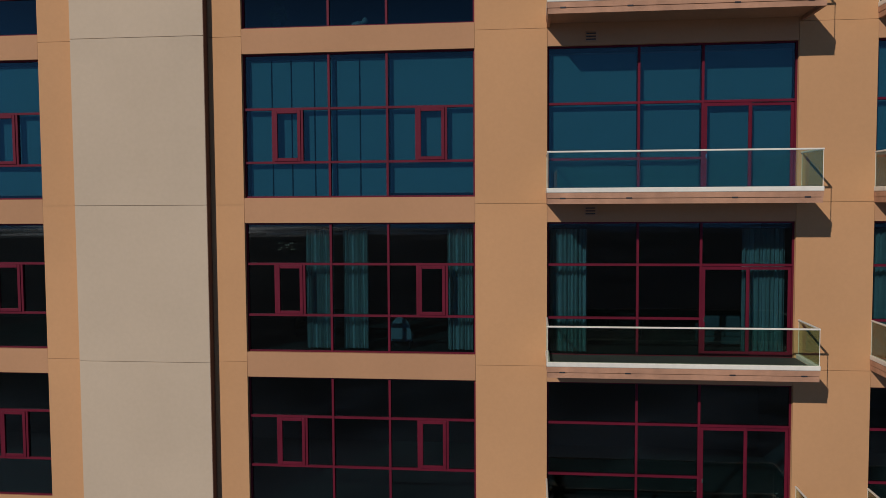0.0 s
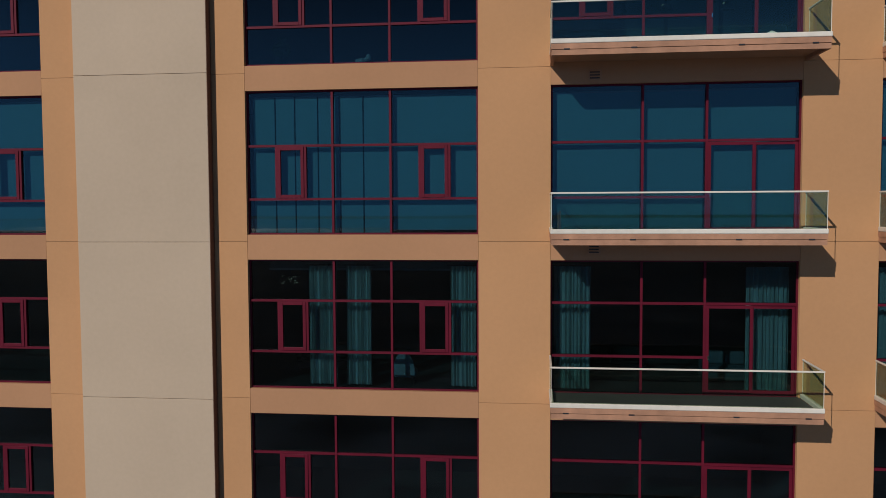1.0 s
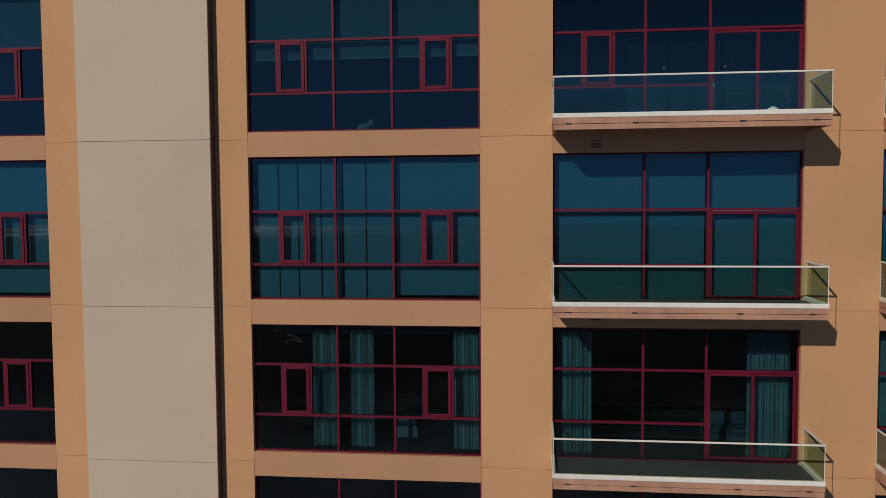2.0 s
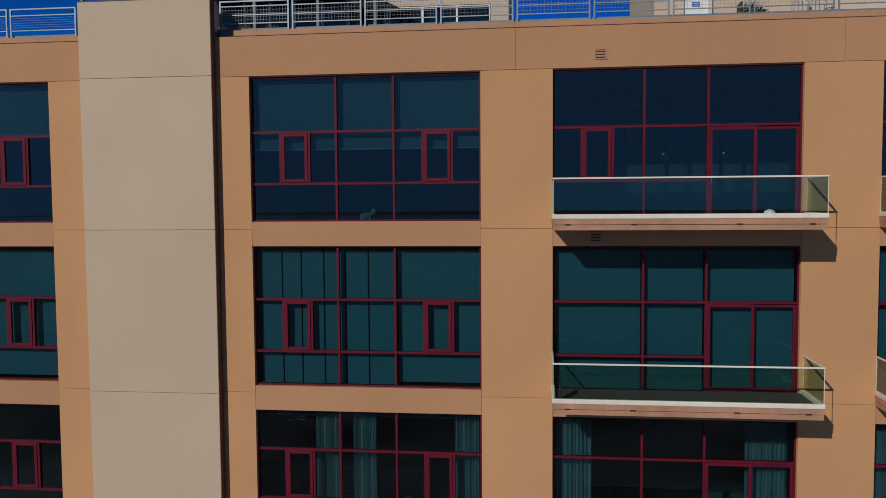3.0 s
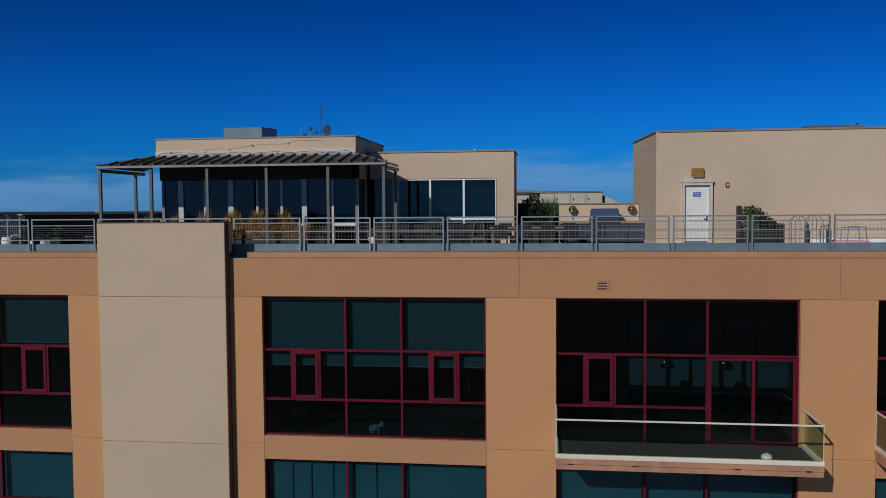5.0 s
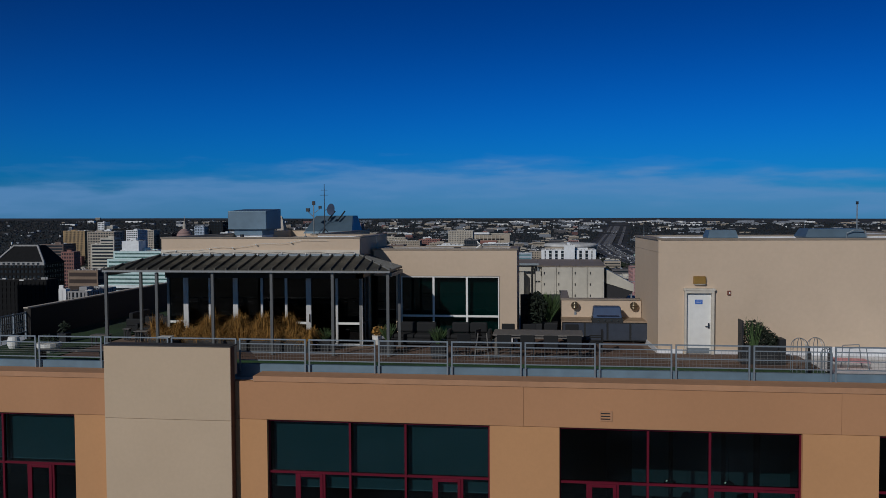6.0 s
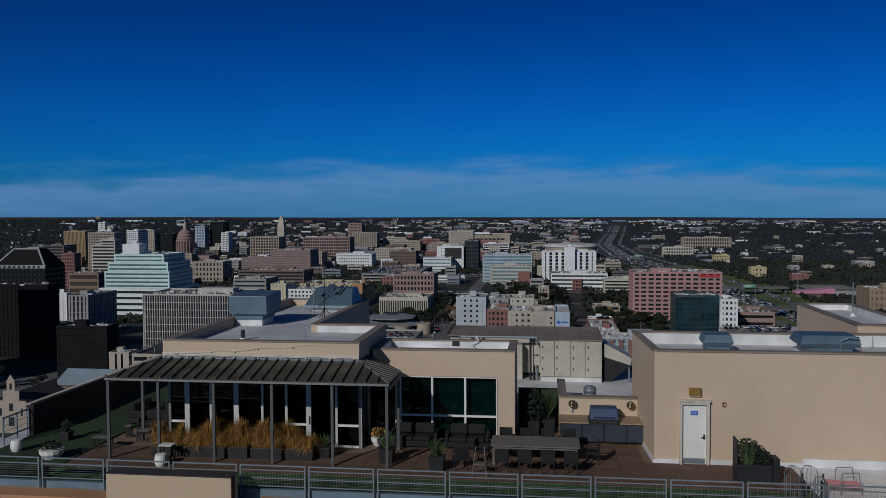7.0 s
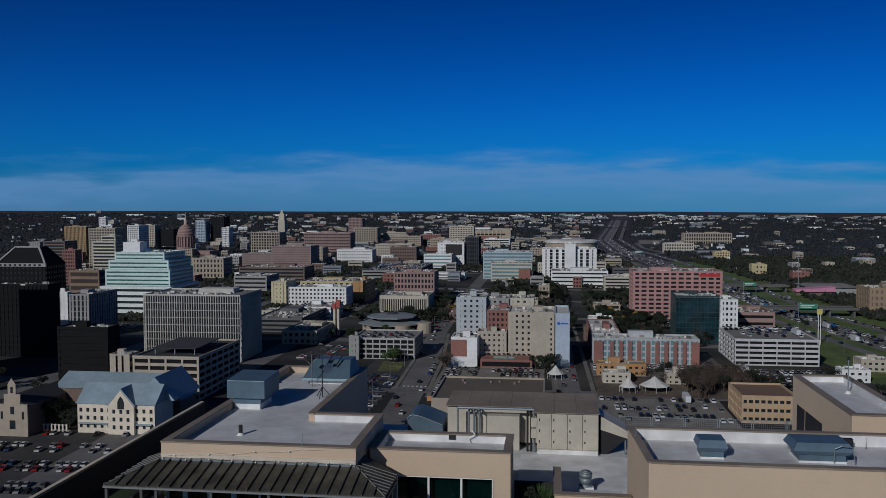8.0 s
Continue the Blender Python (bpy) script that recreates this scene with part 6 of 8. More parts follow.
for y, x0, x1 in ((398, -420, 170), (545, -460, 160), (668, -520, 160), (790, -600, 170), (905, -650, 170), (1120, -800, 160)):
    strip("road", [(x0, y), (x1, y)], 13, 0.14, ASPHALT, "asphalt cross street between blocks", "road")
strip("road", [(-14, 905), (-30, 985), (-75, 1060), (-90, 1150)], 13, 0.16, ASPHALT, "curving asphalt avenue", "road")
for x0, x1, y0, y1 in ((-250, -130, 215, 305.5), (-102, -78, 350, 476),  (102, 150, 386, 470), (-150, -122, 470, 556), (-165, -60, 800, 900), (-96, -76, 300, 349)):
    lone("parking_lot", Geo().box(x0, x1, y0, y1, -0.3, 0.06), LOT, "grey asphalt parking lot", "parking lot")
PAVING = material("street_paving", (0.17, 0.16, 0.145), 0.9, vary=0.12, scale=0.6, stain=0.25, stain_scale=0.08)
LOT_PALE = material("worn_pale_asphalt", (0.19, 0.18, 0.165), 0.9, vary=0.12, scale=0.5, stain=0.3, stain_scale=0.08)
lone("parking_lot", Geo().box(-58.5, -2, 383, 457.5, -0.3, 0.06), LOT_PALE, "pale worn parking lot beside the hotel", "parking lot")
PARK = material("leaf_litter_ground", (0.11, 0.088, 0.068), 0.95, vary=0.35, scale=0.3, stain=0.35, stain_scale=0.05)
lone("parking_lot", Geo().box(22, 79, 300, 394, -0.3, 0.12), LOT_PALE, "pale worn lot with parked cars", "parking lot")
lone("park_ground", Geo().box(24, 99, 394.5, 438, -0.3, 0.18), PARK, "brown leaf covered ground under bare trees", "ground")
lone("parking_lot", Geo().box(24, 100, 442, 478, -0.3, 0.22), HWY_CONC, "pale concrete yard with parked cars", "parking lot")
for pts in ([(x - 8.6, y) for x, y in AVENUE[1:4]], [(x + 8.6, y) for x, y in AVENUE[1:4]], [(4.5, 395), (0.5, 660)], [(22.5, 395), (18.5, 660)]):
    strip("pavement", pts, 2.2, 0.16, PAVING, "pale concrete pavement beside the street", "pavement")


def on_avenue(y):
    (xa, ya), (xb, yb) = next((p, q) for p, q in zip(AVENUE, AVENUE[1:]) if p[1] <= y <= q[1])
    return xa + (xb - xa) * (y - ya) / (yb - ya)


for k in range(6):
    lone("crossing", Geo().box(-73 + k * 2.2, -72 + k * 2.2, 403, 407, 0.0, 0.10), PAINT_LINE, "white painted crossing stripe on asphalt", "road marking", group="crossing stripes")

CORNER_LAWN = material("dry_corner_lawn", (0.11, 0.12, 0.045), 0.95, vary=0.4, scale=0.5, stain=0.6, stain_scale=0.15)
lone("lawn", Geo().hull([(-94, 443, -0.2), (-82, 443, -0.2), (-83, 470, -0.2), (-96, 470, -0.2)], [(-94, 443, 0.19), (-82, 443, 0.19), (-83, 470, 0.19), (-96, 470, 0.19)]), CORNER_LAWN, "yellow-green corner lawn beside the street", "lawn")
BRIDGE = paint("bridge_concrete", 0.10, 0.097, 0.092)
for pts in ([(150, 1150), (122, 1500), (100, 1900), (150, 2400)], [(262, 1100), (238, 1500), (205, 1850), (230, 2300)], [(-60, 1500), (60, 1620), (160, 1640), (300, 1600)], [(60, 1950), (150, 1960), (300, 2010)]):
    strip("ramp", pts, 10, 0.2, HWY_CONC, "pale concrete ramp of the interchange", "highway ramp")
# overpasses and signs across the highway
for y, z in ((900, 6.0), (705, 6.0)):
    o = thing("overpass", "concrete road bridge over the highway", "bridge", 214, y, 0)
    part("deck", Geo().box(-46, 36, -7, 7, z, z + 1.3), BRIDGE, o)
    part("barrier", Geo().box(-46, 36, -7, -6.6, z + 1.3, z + 2.2).box(-46, 36, 6.6, 7, z + 1.3, z + 2.2), BRIDGE, o)
    for x in (-40, -14, 14, 33):
        part("pier", Geo().box(x - 0.8, x + 0.8, -5, 5, 0, z), BRIDGE, o)
SIGN_GREEN = paint("sign_green", 0.01, 0.22, 0.13, 0.5)
for x, y, w in ((209, 694, 14), (208, 885, 12), (160, 1500, 14)):
    s = thing("highway_sign", "green highway sign on a steel gantry", "road sign", x, y, 0, group="highway signs")
    part("sign_panel", Geo().box(-w / 2, w / 2, -0.2, 0, 7.6, 11.6), SIGN_GREEN, s)
    part("sign_line", Geo().box(-w / 2 + 1, w / 2 - 2, -0.24, -0.201, 10.0, 10.7).box(-w / 2 + 1, w / 2 - 4, -0.24, -0.201, 8.5, 9.2), PAINT_LINE, s)
    for k in (-w / 2 - 0.5, w / 2 + 0.2):
        part("post", Geo().box(k, k + 0.4, 0.05, 0.45, 0, 11.8), GALV, s)

# ---------------------------------------------------------------- buildings


FOOT = []


def block(name, label, x, y, w, d, h, wall, rows, cols, dcols=None, mode="grid", pier=0.35, band=0.45, pane=CITY_GLASS, roof=ROOF_GREY, top=True, group="", z=0.0, category="building", sink=0.35):
    """A city building from its front left corner: recessed glass or a dark core behind piers and floor bands, parapet,
    roof and roof plant.
    """
    b = thing(name, label, category, x + w / 2, y, z, group=group)
    FOOT.append((x, x + w, y, y + d))
    l, r = -w / 2, w / 2
    dcols = dcols or max(2, round(cols * d / w))
    i = sink
    split = y < 565 and cols <= 18 and mode != "plain"
    rest = Geo()

    def put(kind, *c):
        if split:
            part(kind, Geo().box(*c), wall, b)
        else:
            rest.box(*c)

    if mode == "plain":
        rest.box(l, r, 0, d, 0, h)
    else:
        fh, fw, dw = h / rows, w / cols, d / dcols
        part("glazing", Geo().box(l + i, r - i, i, d - i, 0, h - 0.5), pane, b)
        if mode in ("grid", "fins"):
            pw = fw * pier / 2
            for k in range(cols + 1):
                cx = min(max(l + k * fw, l + pw), r - pw)
                put("pier", cx - pw, cx + pw, 0, i + 0.1, 0, h)
                rest.box(cx - pw, cx + pw, d - i - 0.1, d, 0, h)
            pw = dw * pier / 2
            for k in range(1, dcols):
                cy = k * dw
                put("pier", l, l + i + 0.1, cy - pw, cy + pw, 0, h)
                put("pier", r - i - 0.1, r, cy - pw, cy + pw, 0, h)
        else:
            for cx in (l, r - 1.2):
                for cy in (0, d - 1.2):
                    put("pier", cx, cx + 1.2, cy, cy + 1.2, 0, h)
        o = 0.06 if mode != "bands" else -0.04
        for k in range(rows + 1):
            z0, z1 = k * fh - fh * band / 2, k * fh + fh * band / 2
            z0, z1 = max(0.0, z0), min(h - 0.01, z1)
            put("band", l + o, r - o, o, i + 0.05, z0, z1)
            rest.box(l + o, r - o, d - i - 0.05, d - o, z0, z1)
            put("band", l + o, l + i + 0.05, i + 0.051, d - i - 0.051, z0, z1)
            put("band", r - i - 0.05, r - o, i + 0.051, d - i - 0.051, z0, z1)
    part("wall", rest, wall, b, kind="" if mode == "plain" else "stuff")
    part("roof", Geo().box(l + 0.5, r - 0.5, 0.5, d - 0.5, h - 0.45, h + 0.02), roof, b)
    par = Geo().box(l - 0.05, r + 0.05, -0.05, 0.49, h + 0.001, h + 0.8).box(l - 0.05, r + 0.05, d - 0.49, d + 0.05, h + 0.001, h + 0.8)
    par.box(l - 0.05, l + 0.49, 0.491, d - 0.491, h + 0.001, h + 0.8).box(r - 0.49, r + 0.05, 0.491, d - 0.491, h + 0.001, h + 0.8)
    part("parapet", par, wall, b)
    if top:
        rr = random.Random(int(x * 13 + y * 7))
        plant = Geo()
        for _ in range(int(6 + w * d / 34)):
            cx, cy, s = rr.uniform(l * 0.86, r * 0.86), rr.uniform(d * 0.08, d * 0.92), 0.35 + 1.3 * rr.random() ** 2
            plant.box(cx - s, cx + s, cy - s * 0.7, cy + s * 0.7, h + 0.021, h + rr.uniform(0.5, 1.5))
        part("roof_plant", plant, ROOF_PLANT, b, "scattered rooftop units", kind="stuff")
    if top and top != "units":
        cx, cy = rr.uniform(l * 0.4, r * 0.4), rr.uniform(d * 0.4, d * 0.7)
        sx, sy = w * rr.uniform(0.10, 0.2), d * rr.uniform(0.08, 0.16)
        part("penthouse", Geo().box(cx - sx, cx + sx, cy - sy, cy + sy, h + 0.021, h + rr.uniform(2.0, 3.6)), wall, b)
    return b


GARAGE_TAN, ROOF_DARK = paint("garage_concrete", 0.44, 0.36, 0.26), paint("dark_deck", 0.045, 0.045, 0.048)
W_MINT = paint("pale_mint_panels", 0.50, 0.70, 0.64)
MINT_GLASS = material("mint_ribbon_glass", (0.05, 0.12, 0.11), 0.15, vary=0.2, scale=0.3, stain=0.4, stain_scale=0.15)
# to the west
block("office_building", "white stepped office building with dark ribbon windows", -372, 640, 63, 55, 25, W_PALE, 5, 8, mode="bands", band=0.58)
for k, (a, b2, z0, z1, f) in enumerate(((-368, -311, 25.8, 39, 1), (-366, -313, 39.8, 46.5, 3), (-362, -318, 47.3, 53, 6))):
    block("office_tier", "set-back tier of the white stepped office building", a, 641 + f, b2 - a, 46 - f, z1 - z0, W_MINT, (4, 2, 2)[k], 7, mode="bands", band=0.62, z=z0, pane=MINT_GLASS, roof=ROOF_WHITE, top=k == 2, group="stepped tiers")
block("office_tier", "white lift tower above the stepped building", -357, 652, 15, 12, 7.5, W_WHITE, 2, 3, mode="plain", z=53.8)
block("office_building", "dark office building with pale vertical fins", -239, 458, 60, 36, 39, paint("pale_fins", 0.50, 0.47, 0.40), 9, 40, 20, mode="fins", pier=0.24, band=0.06, sink=0.8)
# garage core in W_DARK: near black for the shade inside the open decks
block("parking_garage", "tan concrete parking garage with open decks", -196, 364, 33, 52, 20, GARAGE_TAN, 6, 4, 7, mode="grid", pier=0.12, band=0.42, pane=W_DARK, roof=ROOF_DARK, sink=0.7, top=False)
solar = thing("deck_canopy", "dark flat shade canopy over the garage top deck", "canopy", -190, 372, 20)
part("panel", Geo().hull([(0, 0, 3.0), (22, 0, 3.0), (22, 30, 3.4), (0, 30, 3.4)], [(0, 0, 3.3), (22, 0, 3.3), (22, 30, 3.7), (0, 30, 3.7)]), ROOF_DARK, solar)
for x in (1, 11, 21):
    for y in (1, 29):
        part("post", Geo().box(x - 0.2, x + 0.2, y - 0.2, y + 0.2, 0.02, 3.05), GALV, solar)
block("stair_tower", "tan stair tower beside the parking garage", -207, 363, 10, 9, 20.8, GARAGE_TAN, 5, 2, mode="grid", pier=0.8, band=0.6)
# added tower outside the view, placed to cast shade over the west blocks
block("office_tower", "unseen office tower added to shade the west blocks", -366, 322, 52, 40, 96, W_DARK, 24, 14, mode="fins", pier=0.4, band=0.3, pane=CITY_GLASS)
# next two fronts are near black: cast shade is put into the colour
block("office_tower", "ribbed tower with cast shade in its near-black colour", -366, 460, 65, 12, 44, W_DARK, 12, 24, mode="fins", pier=0.4, band=0.3, pane=W_DARK)
block("office_building", "low office block with cast shade in its black", -254, 395, 28, 12, 28.5, W_DARK, 8, 9, mode="bands", band=0.4, pane=W_DARK)
block("office_tower", "slim white slab with small square windows", -339, 528, 8, 5, 32, W_WHITE, 8, 2, 2, mode="grid", pier=0.7, band=0.6)
# split from the white slab; its grey-brown holds the shade of the side
block("office_tower", "ribbed rear of the white slab, side shade in its grey-brown", -330.9, 529, 15, 38, 30.5, paint("slab_side_shade", 0.30, 0.29, 0.28), 8, 5, 12, mode="fins", pier=0.5, band=0.1)
block("office_building", "brown brick office with ribbon windows", -447, 717, 30, 24, 32, paint("ochre_brick", 0.24, 0.15, 0.085), 5, 6, mode="bands", band=0.42, pane=paint("dark_brown_brick", 0.05, 0.03, 0.022), top="units")
crown = block("office_building", "dark office block with a sloping pale edged crown", -436, 600, 42, 27, 46, W_DARK, 11, 12, mode="grid", band=0.5, top=False)
part("crown", Geo().hull([(-21, 0, 46.8), (21, 0, 46.8), (21, 27, 46.8), (-21, 27, 46.8)], [(-10, 9, 60), (10, 9, 60), (10, 20, 60), (-10, 20, 60)]), W_DARK, crown)
part("eaves", Geo().box(-21.6, 21.6, -0.9, 0.6, 44.8, 47.4), W_GREY, crown)
part("ridge_edge", Geo().box(-10.4, 10.4, 8.2, 9.6, 59.4, 60.6), W_GREY, crown)
for sx in (-1, 1):
    part("ridge_edge", Geo().tube((sx * 21, -0.2, 47.0), (sx * 10, 8.9, 60), 0.9, n=4), W_GREY, crown)
for k in range(9):
    part("window", Geo().box(-18 + k * 4.2, -16 + k * 4.2, -1.0, -0.91, 45.2, 46.8), CITY_GLASS, crown)
block("office_tower", "golden ribbed office tower", -879, 1399, 42, 36, 57, W_GOLD, 14, 16, mode="fins", pier=0.55, band=0.15)
for x, y, w, d, h, m, kind in ((-759, 1286, 35, 30, 30, W_CREAM, "bands"), (-1009, 1740, 16, 24, 70, W_WHITE, "grid"), (-988, 1742, 14, 24, 62, W_CREAM, "grid"), (-905, 1600, 22, 25, 52, W_GREY, "grid"), (-882, 1527, 24, 40, 56, W_WHITE, "grid"), (-826, 1527, 24, 40, 56, W_WHITE, "grid"), (-858, 1532, 32, 34, 58, W_DARK, "grid"), (-914, 1747, 35, 30, 52, W_LIME, "grid"), (-872, 1760, 30, 30, 44, W_DARK, "grid"), (-875, 2043, 37, 40, 68, W_DARK, "fins"), (-905, 2020, 26, 30, 56, W_BLUE, "grid"), (-727, 1759, 17, 24, 46, W_WHITE, "grid"), (-692, 1050, 32, 30, 45, W_BROWN, "bands"), (-572, 905, 16, 14, 41, W_RED, "grid"), (-684, 1150, 42, 30, 60, W_TAN, "grid"), (-590, 1000, 32, 26, 47, W_CREAM, "bands"), (-580, 1004, 20, 16, 54, W_CREAM, "bands")):
    block("office_tower", "distant downtown office tower with rows of windows", x, y, w, d, h, m, max(5, int(h / 4)), max(5, int(w / 4)), mode=kind, group="downtown towers")

capitol = thing("capitol", "pink granite capitol with a tall columned dome", "capitol", -677, 1447, -9)
part("wing", Geo().box(-55, 55, 0, 40, 0, 20), W_PINK, capitol)
part("drum", Geo().lathe(0, 20, [(17, 20), (17, 27), (15, 27), (15, 46), (16.5, 46), (16.5, 49)], 24), W_PINK, capitol)
for k in range(20):
    a = 2 * math.pi * k / 20
    part("column", Geo().tube((16.2 * math.cos(a), 20 + 16.2 * math.sin(a), 27), (16.2 * math.cos(a), 20 + 16.2 * math.sin(a), 46), 0.9, n=6), W_PINK, capitol)
part("dome", Geo().lathe(0, 20, [(15.5, 49), (15, 54), (13, 60), (9.5, 65), (4.5, 68.5), (3.2, 69)], 24), W_PINK, capitol, smooth=True)
part("lantern", Geo().lathe(0, 20, [(3.2, 69), (3.2, 76), (2.2, 78), (0.4, 84), (0.4, 92)], 12), W_LIME, capitol)
block("public_building", "tan limestone classical public building", -460, 1015, 42, 30, 25, W_TAN, 4, 9, mode="grid", pier=0.5, band=0.4, roof=ROOF_WHITE)
tower = thing("campus_tower", "limestone university clock tower with stepped top", "tower", -852, 2546, -10)
part("shaft", Geo().box(-11, 11, 0, 22, 0, 62), W_LIME, tower)
part("belfry", Geo().box(-9, 9, 2, 20, 62, 80), W_CREAM, tower)
part("spire", Geo().hull([(-7, 4, 80), (7, 4, 80), (7, 18, 80), (-7, 18, 80)], [(-1.5, 9.5, 94), (1.5, 9.5, 94), (1.5, 12.5, 94), (-1.5, 12.5, 94)]), W_LIME, tower)

# middle distance
block("office_building", "tan concrete office with deep window grid", -567, 1512, 57, 40, 43, W_TAN, 8, 11, mode="grid", pier=0.3, band=0.3, sink=1.2)
block("office_building", "plain red-brown windowless archive building", -418, 1200, 62, 45, 32, paint("mauve_brick", 0.28, 0.18, 0.165), 12, 8, mode="bands", band=0.7, pane=W_BROWN, sink=0.25)
block("office_building", "low red-brown brick annex building", -470, 1215, 50, 30, 20, paint("mauve_annex", 0.25, 0.175, 0.155), 6, 8, mode="bands", band=0.72, pane=W_BROWN, sink=0.25)
block("office_building", "long pink granite state office building", -476, 1558, 93, 40, 41, W_PINK, 7, 20, mode="grid", pier=0.25, band=0.45, sink=1.0)
block("office_tower", "tan brick residential tower", -556, 2244, 39, 40, 60, W_PINK, 14, 10, mode="grid")
block("university_building", "tan stone university building with flat roof", -485, 2001, 62, 40, 39, W_TAN, 8, 14, mode="grid")
for x, y, w, h, m in ((-640, 2150, 70, 24, W_RED), (-560, 2080, 50, 22, W_RED), (-420, 2060, 60, 26, W_LIME), (-360, 1850, 70, 24, W_TAN), (-300, 1900, 50, 26, W_RED), (-255, 1760, 60, 22, W_TAN), (-330, 1640, 40, 22, W_BROWN), (-215, 1620, 45, 24, W_LIME), (-240, 1980, 60, 44, W_LIME), (-420, 1350, 40, 22, W_TAN), (-350, 1330, 60, 20, W_WHITE), (-270, 1380, 46, 22, W_BROWN), (-310, 1450, 66, 24, W_LIME)):
    block("university_building", "distant campus building with small windows", x, y, w, 34, h, m, max(3, int(h / 4.5)), max(6, int(w / 4)), mode="grid", pier=0.5, band=0.55, group="campus buildings", roof=random.Random(x).choice([ROOF_GREY, ROOF_WHITE, ROOF_BROWN]))
block("apartment_building", "yellow rendered apartment block with white bay", -250, 716, 14, 30, 23, paint("pale_yellow_render", 0.58, 0.50, 0.27), 6, 4, mode="grid", pier=0.75, band=0.7, roof=ROOF_WHITE)
block("apartment_building", "white apartment building with small square windows", -236, 719, 55, 26, 18, W_WHITE, 5, 16, mode="grid", pier=0.5, band=0.5, roof=ROOF_WHITE)
block("apartment_building", "yellow and orange apartment block behind", -239, 768, 66, 40, 19, W_YELLOW, 5, 12, mode="grid", pier=0.5, band=0.5)
block("apartment_building", "orange rendered corner block", -185, 760, 10, 36, 20, W_ORANGE, 5, 2, mode="grid", pier=0.7, band=0.6)
block("office_building", "brown stone office with arched window grid", -150, 786, 40, 32, 27, W_PINK, 5, 12, mode="grid", pier=0.4, band=0.4)
block("office_building", "cream striped low office with flat roof", -143, 684, 42, 38, 15, W_CREAM, 1, 22, mode="fins", pier=0.4, band=0.3)
block("office_building", "long low concrete wing with flat roof", -331, 831, 36, 40, 18, W_GREY, 4, 10, mode="bands", band=0.6)
block("office_building", "brown low concrete office with ribbon windows", -364, 930, 80, 40, 20, W_BROWN, 5, 16, mode="bands", band=0.5)
# wing wall in dark grey: the shade over it is part of the colour
block("warehouse", "low flat roofed wing with shade in its grey", -214, 575, 36, 80, 9.5, paint("wing_shade_grey", 0.13, 0.125, 0.12), 3, 10, 22, mode="bands", band=0.5, roof=ROOF_GREY)
block("warehouse", "low flat roofed wing with shade in its grey with tan end", -176, 524, 24, 48, 8.5, W_LIME, 2, 6, 12, mode="grid", pier=0.5, band=0.5, roof=ROOF_GREY)
block("warehouse", "low pale flat roofed hall", -200, 640, 26, 40, 10, W_WHITE, 3, 6, mode="bands", band=0.7)
mon = thing("carillon_tower", "slim tan bell tower with a red top", "tower", -149.5, 564, 0)
part("shaft", Geo().box(-2.2, -0.6, 0, 3, 0, 19).box(0.6, 2.2, 0, 3, 0, 19), W_CREAM, mon)
part("web", Geo().box(-0.599, 0.599, 1.4, 2.2, 0, 19), W_BROWN, mon)
BELL_RED = paint("bell_tower_red", 0.46, 0.06, 0.03)
part("belfry", Geo().box(-2.9, -0.3, -0.3, 3.3, 19.01, 22.5).box(0.3, 2.9, -0.3, 3.3, 20, 25), BELL_RED, mon)
part("cap", Geo().box(-0.29, 0.29, 0.3, 2.7, 19.01, 26.5), BELL_RED, mon)
HALL_ROOF = paint("grey_teal_roof", 0.20, 0.235, 0.245)
hall = thing("assembly_hall", "low polygonal concrete hall with grey roof", "hall", -114, 590, 0)
oct_ = lambda r, z, k=1.0: [(r * math.cos(math.pi / 8 + i * math.pi / 4), k * r * math.sin(math.pi / 8 + i * math.pi / 4), z) for i in range(8)]
part("drum", Geo().hull(oct_(18, 0), oct_(18, 7)), W_BROWN, hall)
part("lower_roof", Geo().hull(oct_(25, 6.2), oct_(25, 7.0)).hull(oct_(24.5, 7.01), oct_(15, 8.4)), HALL_ROOF, hall)
part("clerestory", Geo().hull(oct_(14, 8.0), oct_(14, 10.6)), CITY_GLASS, hall)
part("upper_roof", Geo().hull(oct_(18.5, 10.6), oct_(18.5, 11.4)).hull(oct_(18, 11.41), oct_(6, 12.6)), HALL_ROOF, hall)
part("skylight", Geo().hull(oct_(5, 12.4), oct_(3.5, 13.6)), ROOF_DARK, hall)
for k in range(8):
    a = k * math.pi / 4
    cx, cy = 20.5 * math.cos(a), 20.5 * math.sin(a)
    part("buttress", Geo().box(cx - 1.6, cx + 1.6, cy - 1.6, cy + 1.6, 0, 6.1), W_TAN, hall)
for a in (-1.1, -0.3):
    part("curved_wing", Geo().lathe(26 * math.cos(a), 26 * math.sin(a), [(5.5, 0), (5.5, 7.5), (5.2, 7.6)], 16), W_TAN, hall, "curved tan wing wall")

# dark core again gives these open decks their inner shade
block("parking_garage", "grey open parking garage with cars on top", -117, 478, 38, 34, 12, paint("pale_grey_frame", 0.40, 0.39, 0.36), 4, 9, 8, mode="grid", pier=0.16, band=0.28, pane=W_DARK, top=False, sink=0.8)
block("stair_tower", "grey garage stair tower", -118, 474, 6, 3.9, 13.5, W_GREY, 4, 2, mode="grid", pier=0.6, band=0.5)
block("parking_garage", "large grey parking deck crowded with cars", -231, 1000, 68, 150, 11.5, W_GREY, 3, 14, 30, mode="bands", band=0.5, pane=W_DARK, roof=ROOF_GREY, top=False)
block("hospital", "teal and cream hospital block", -82, 1030, 62, 30, 34, paint("pale_grey_blue", 0.37, 0.44, 0.48), 8, 14, mode="bands", band=0.5, pane=W_TEAL)
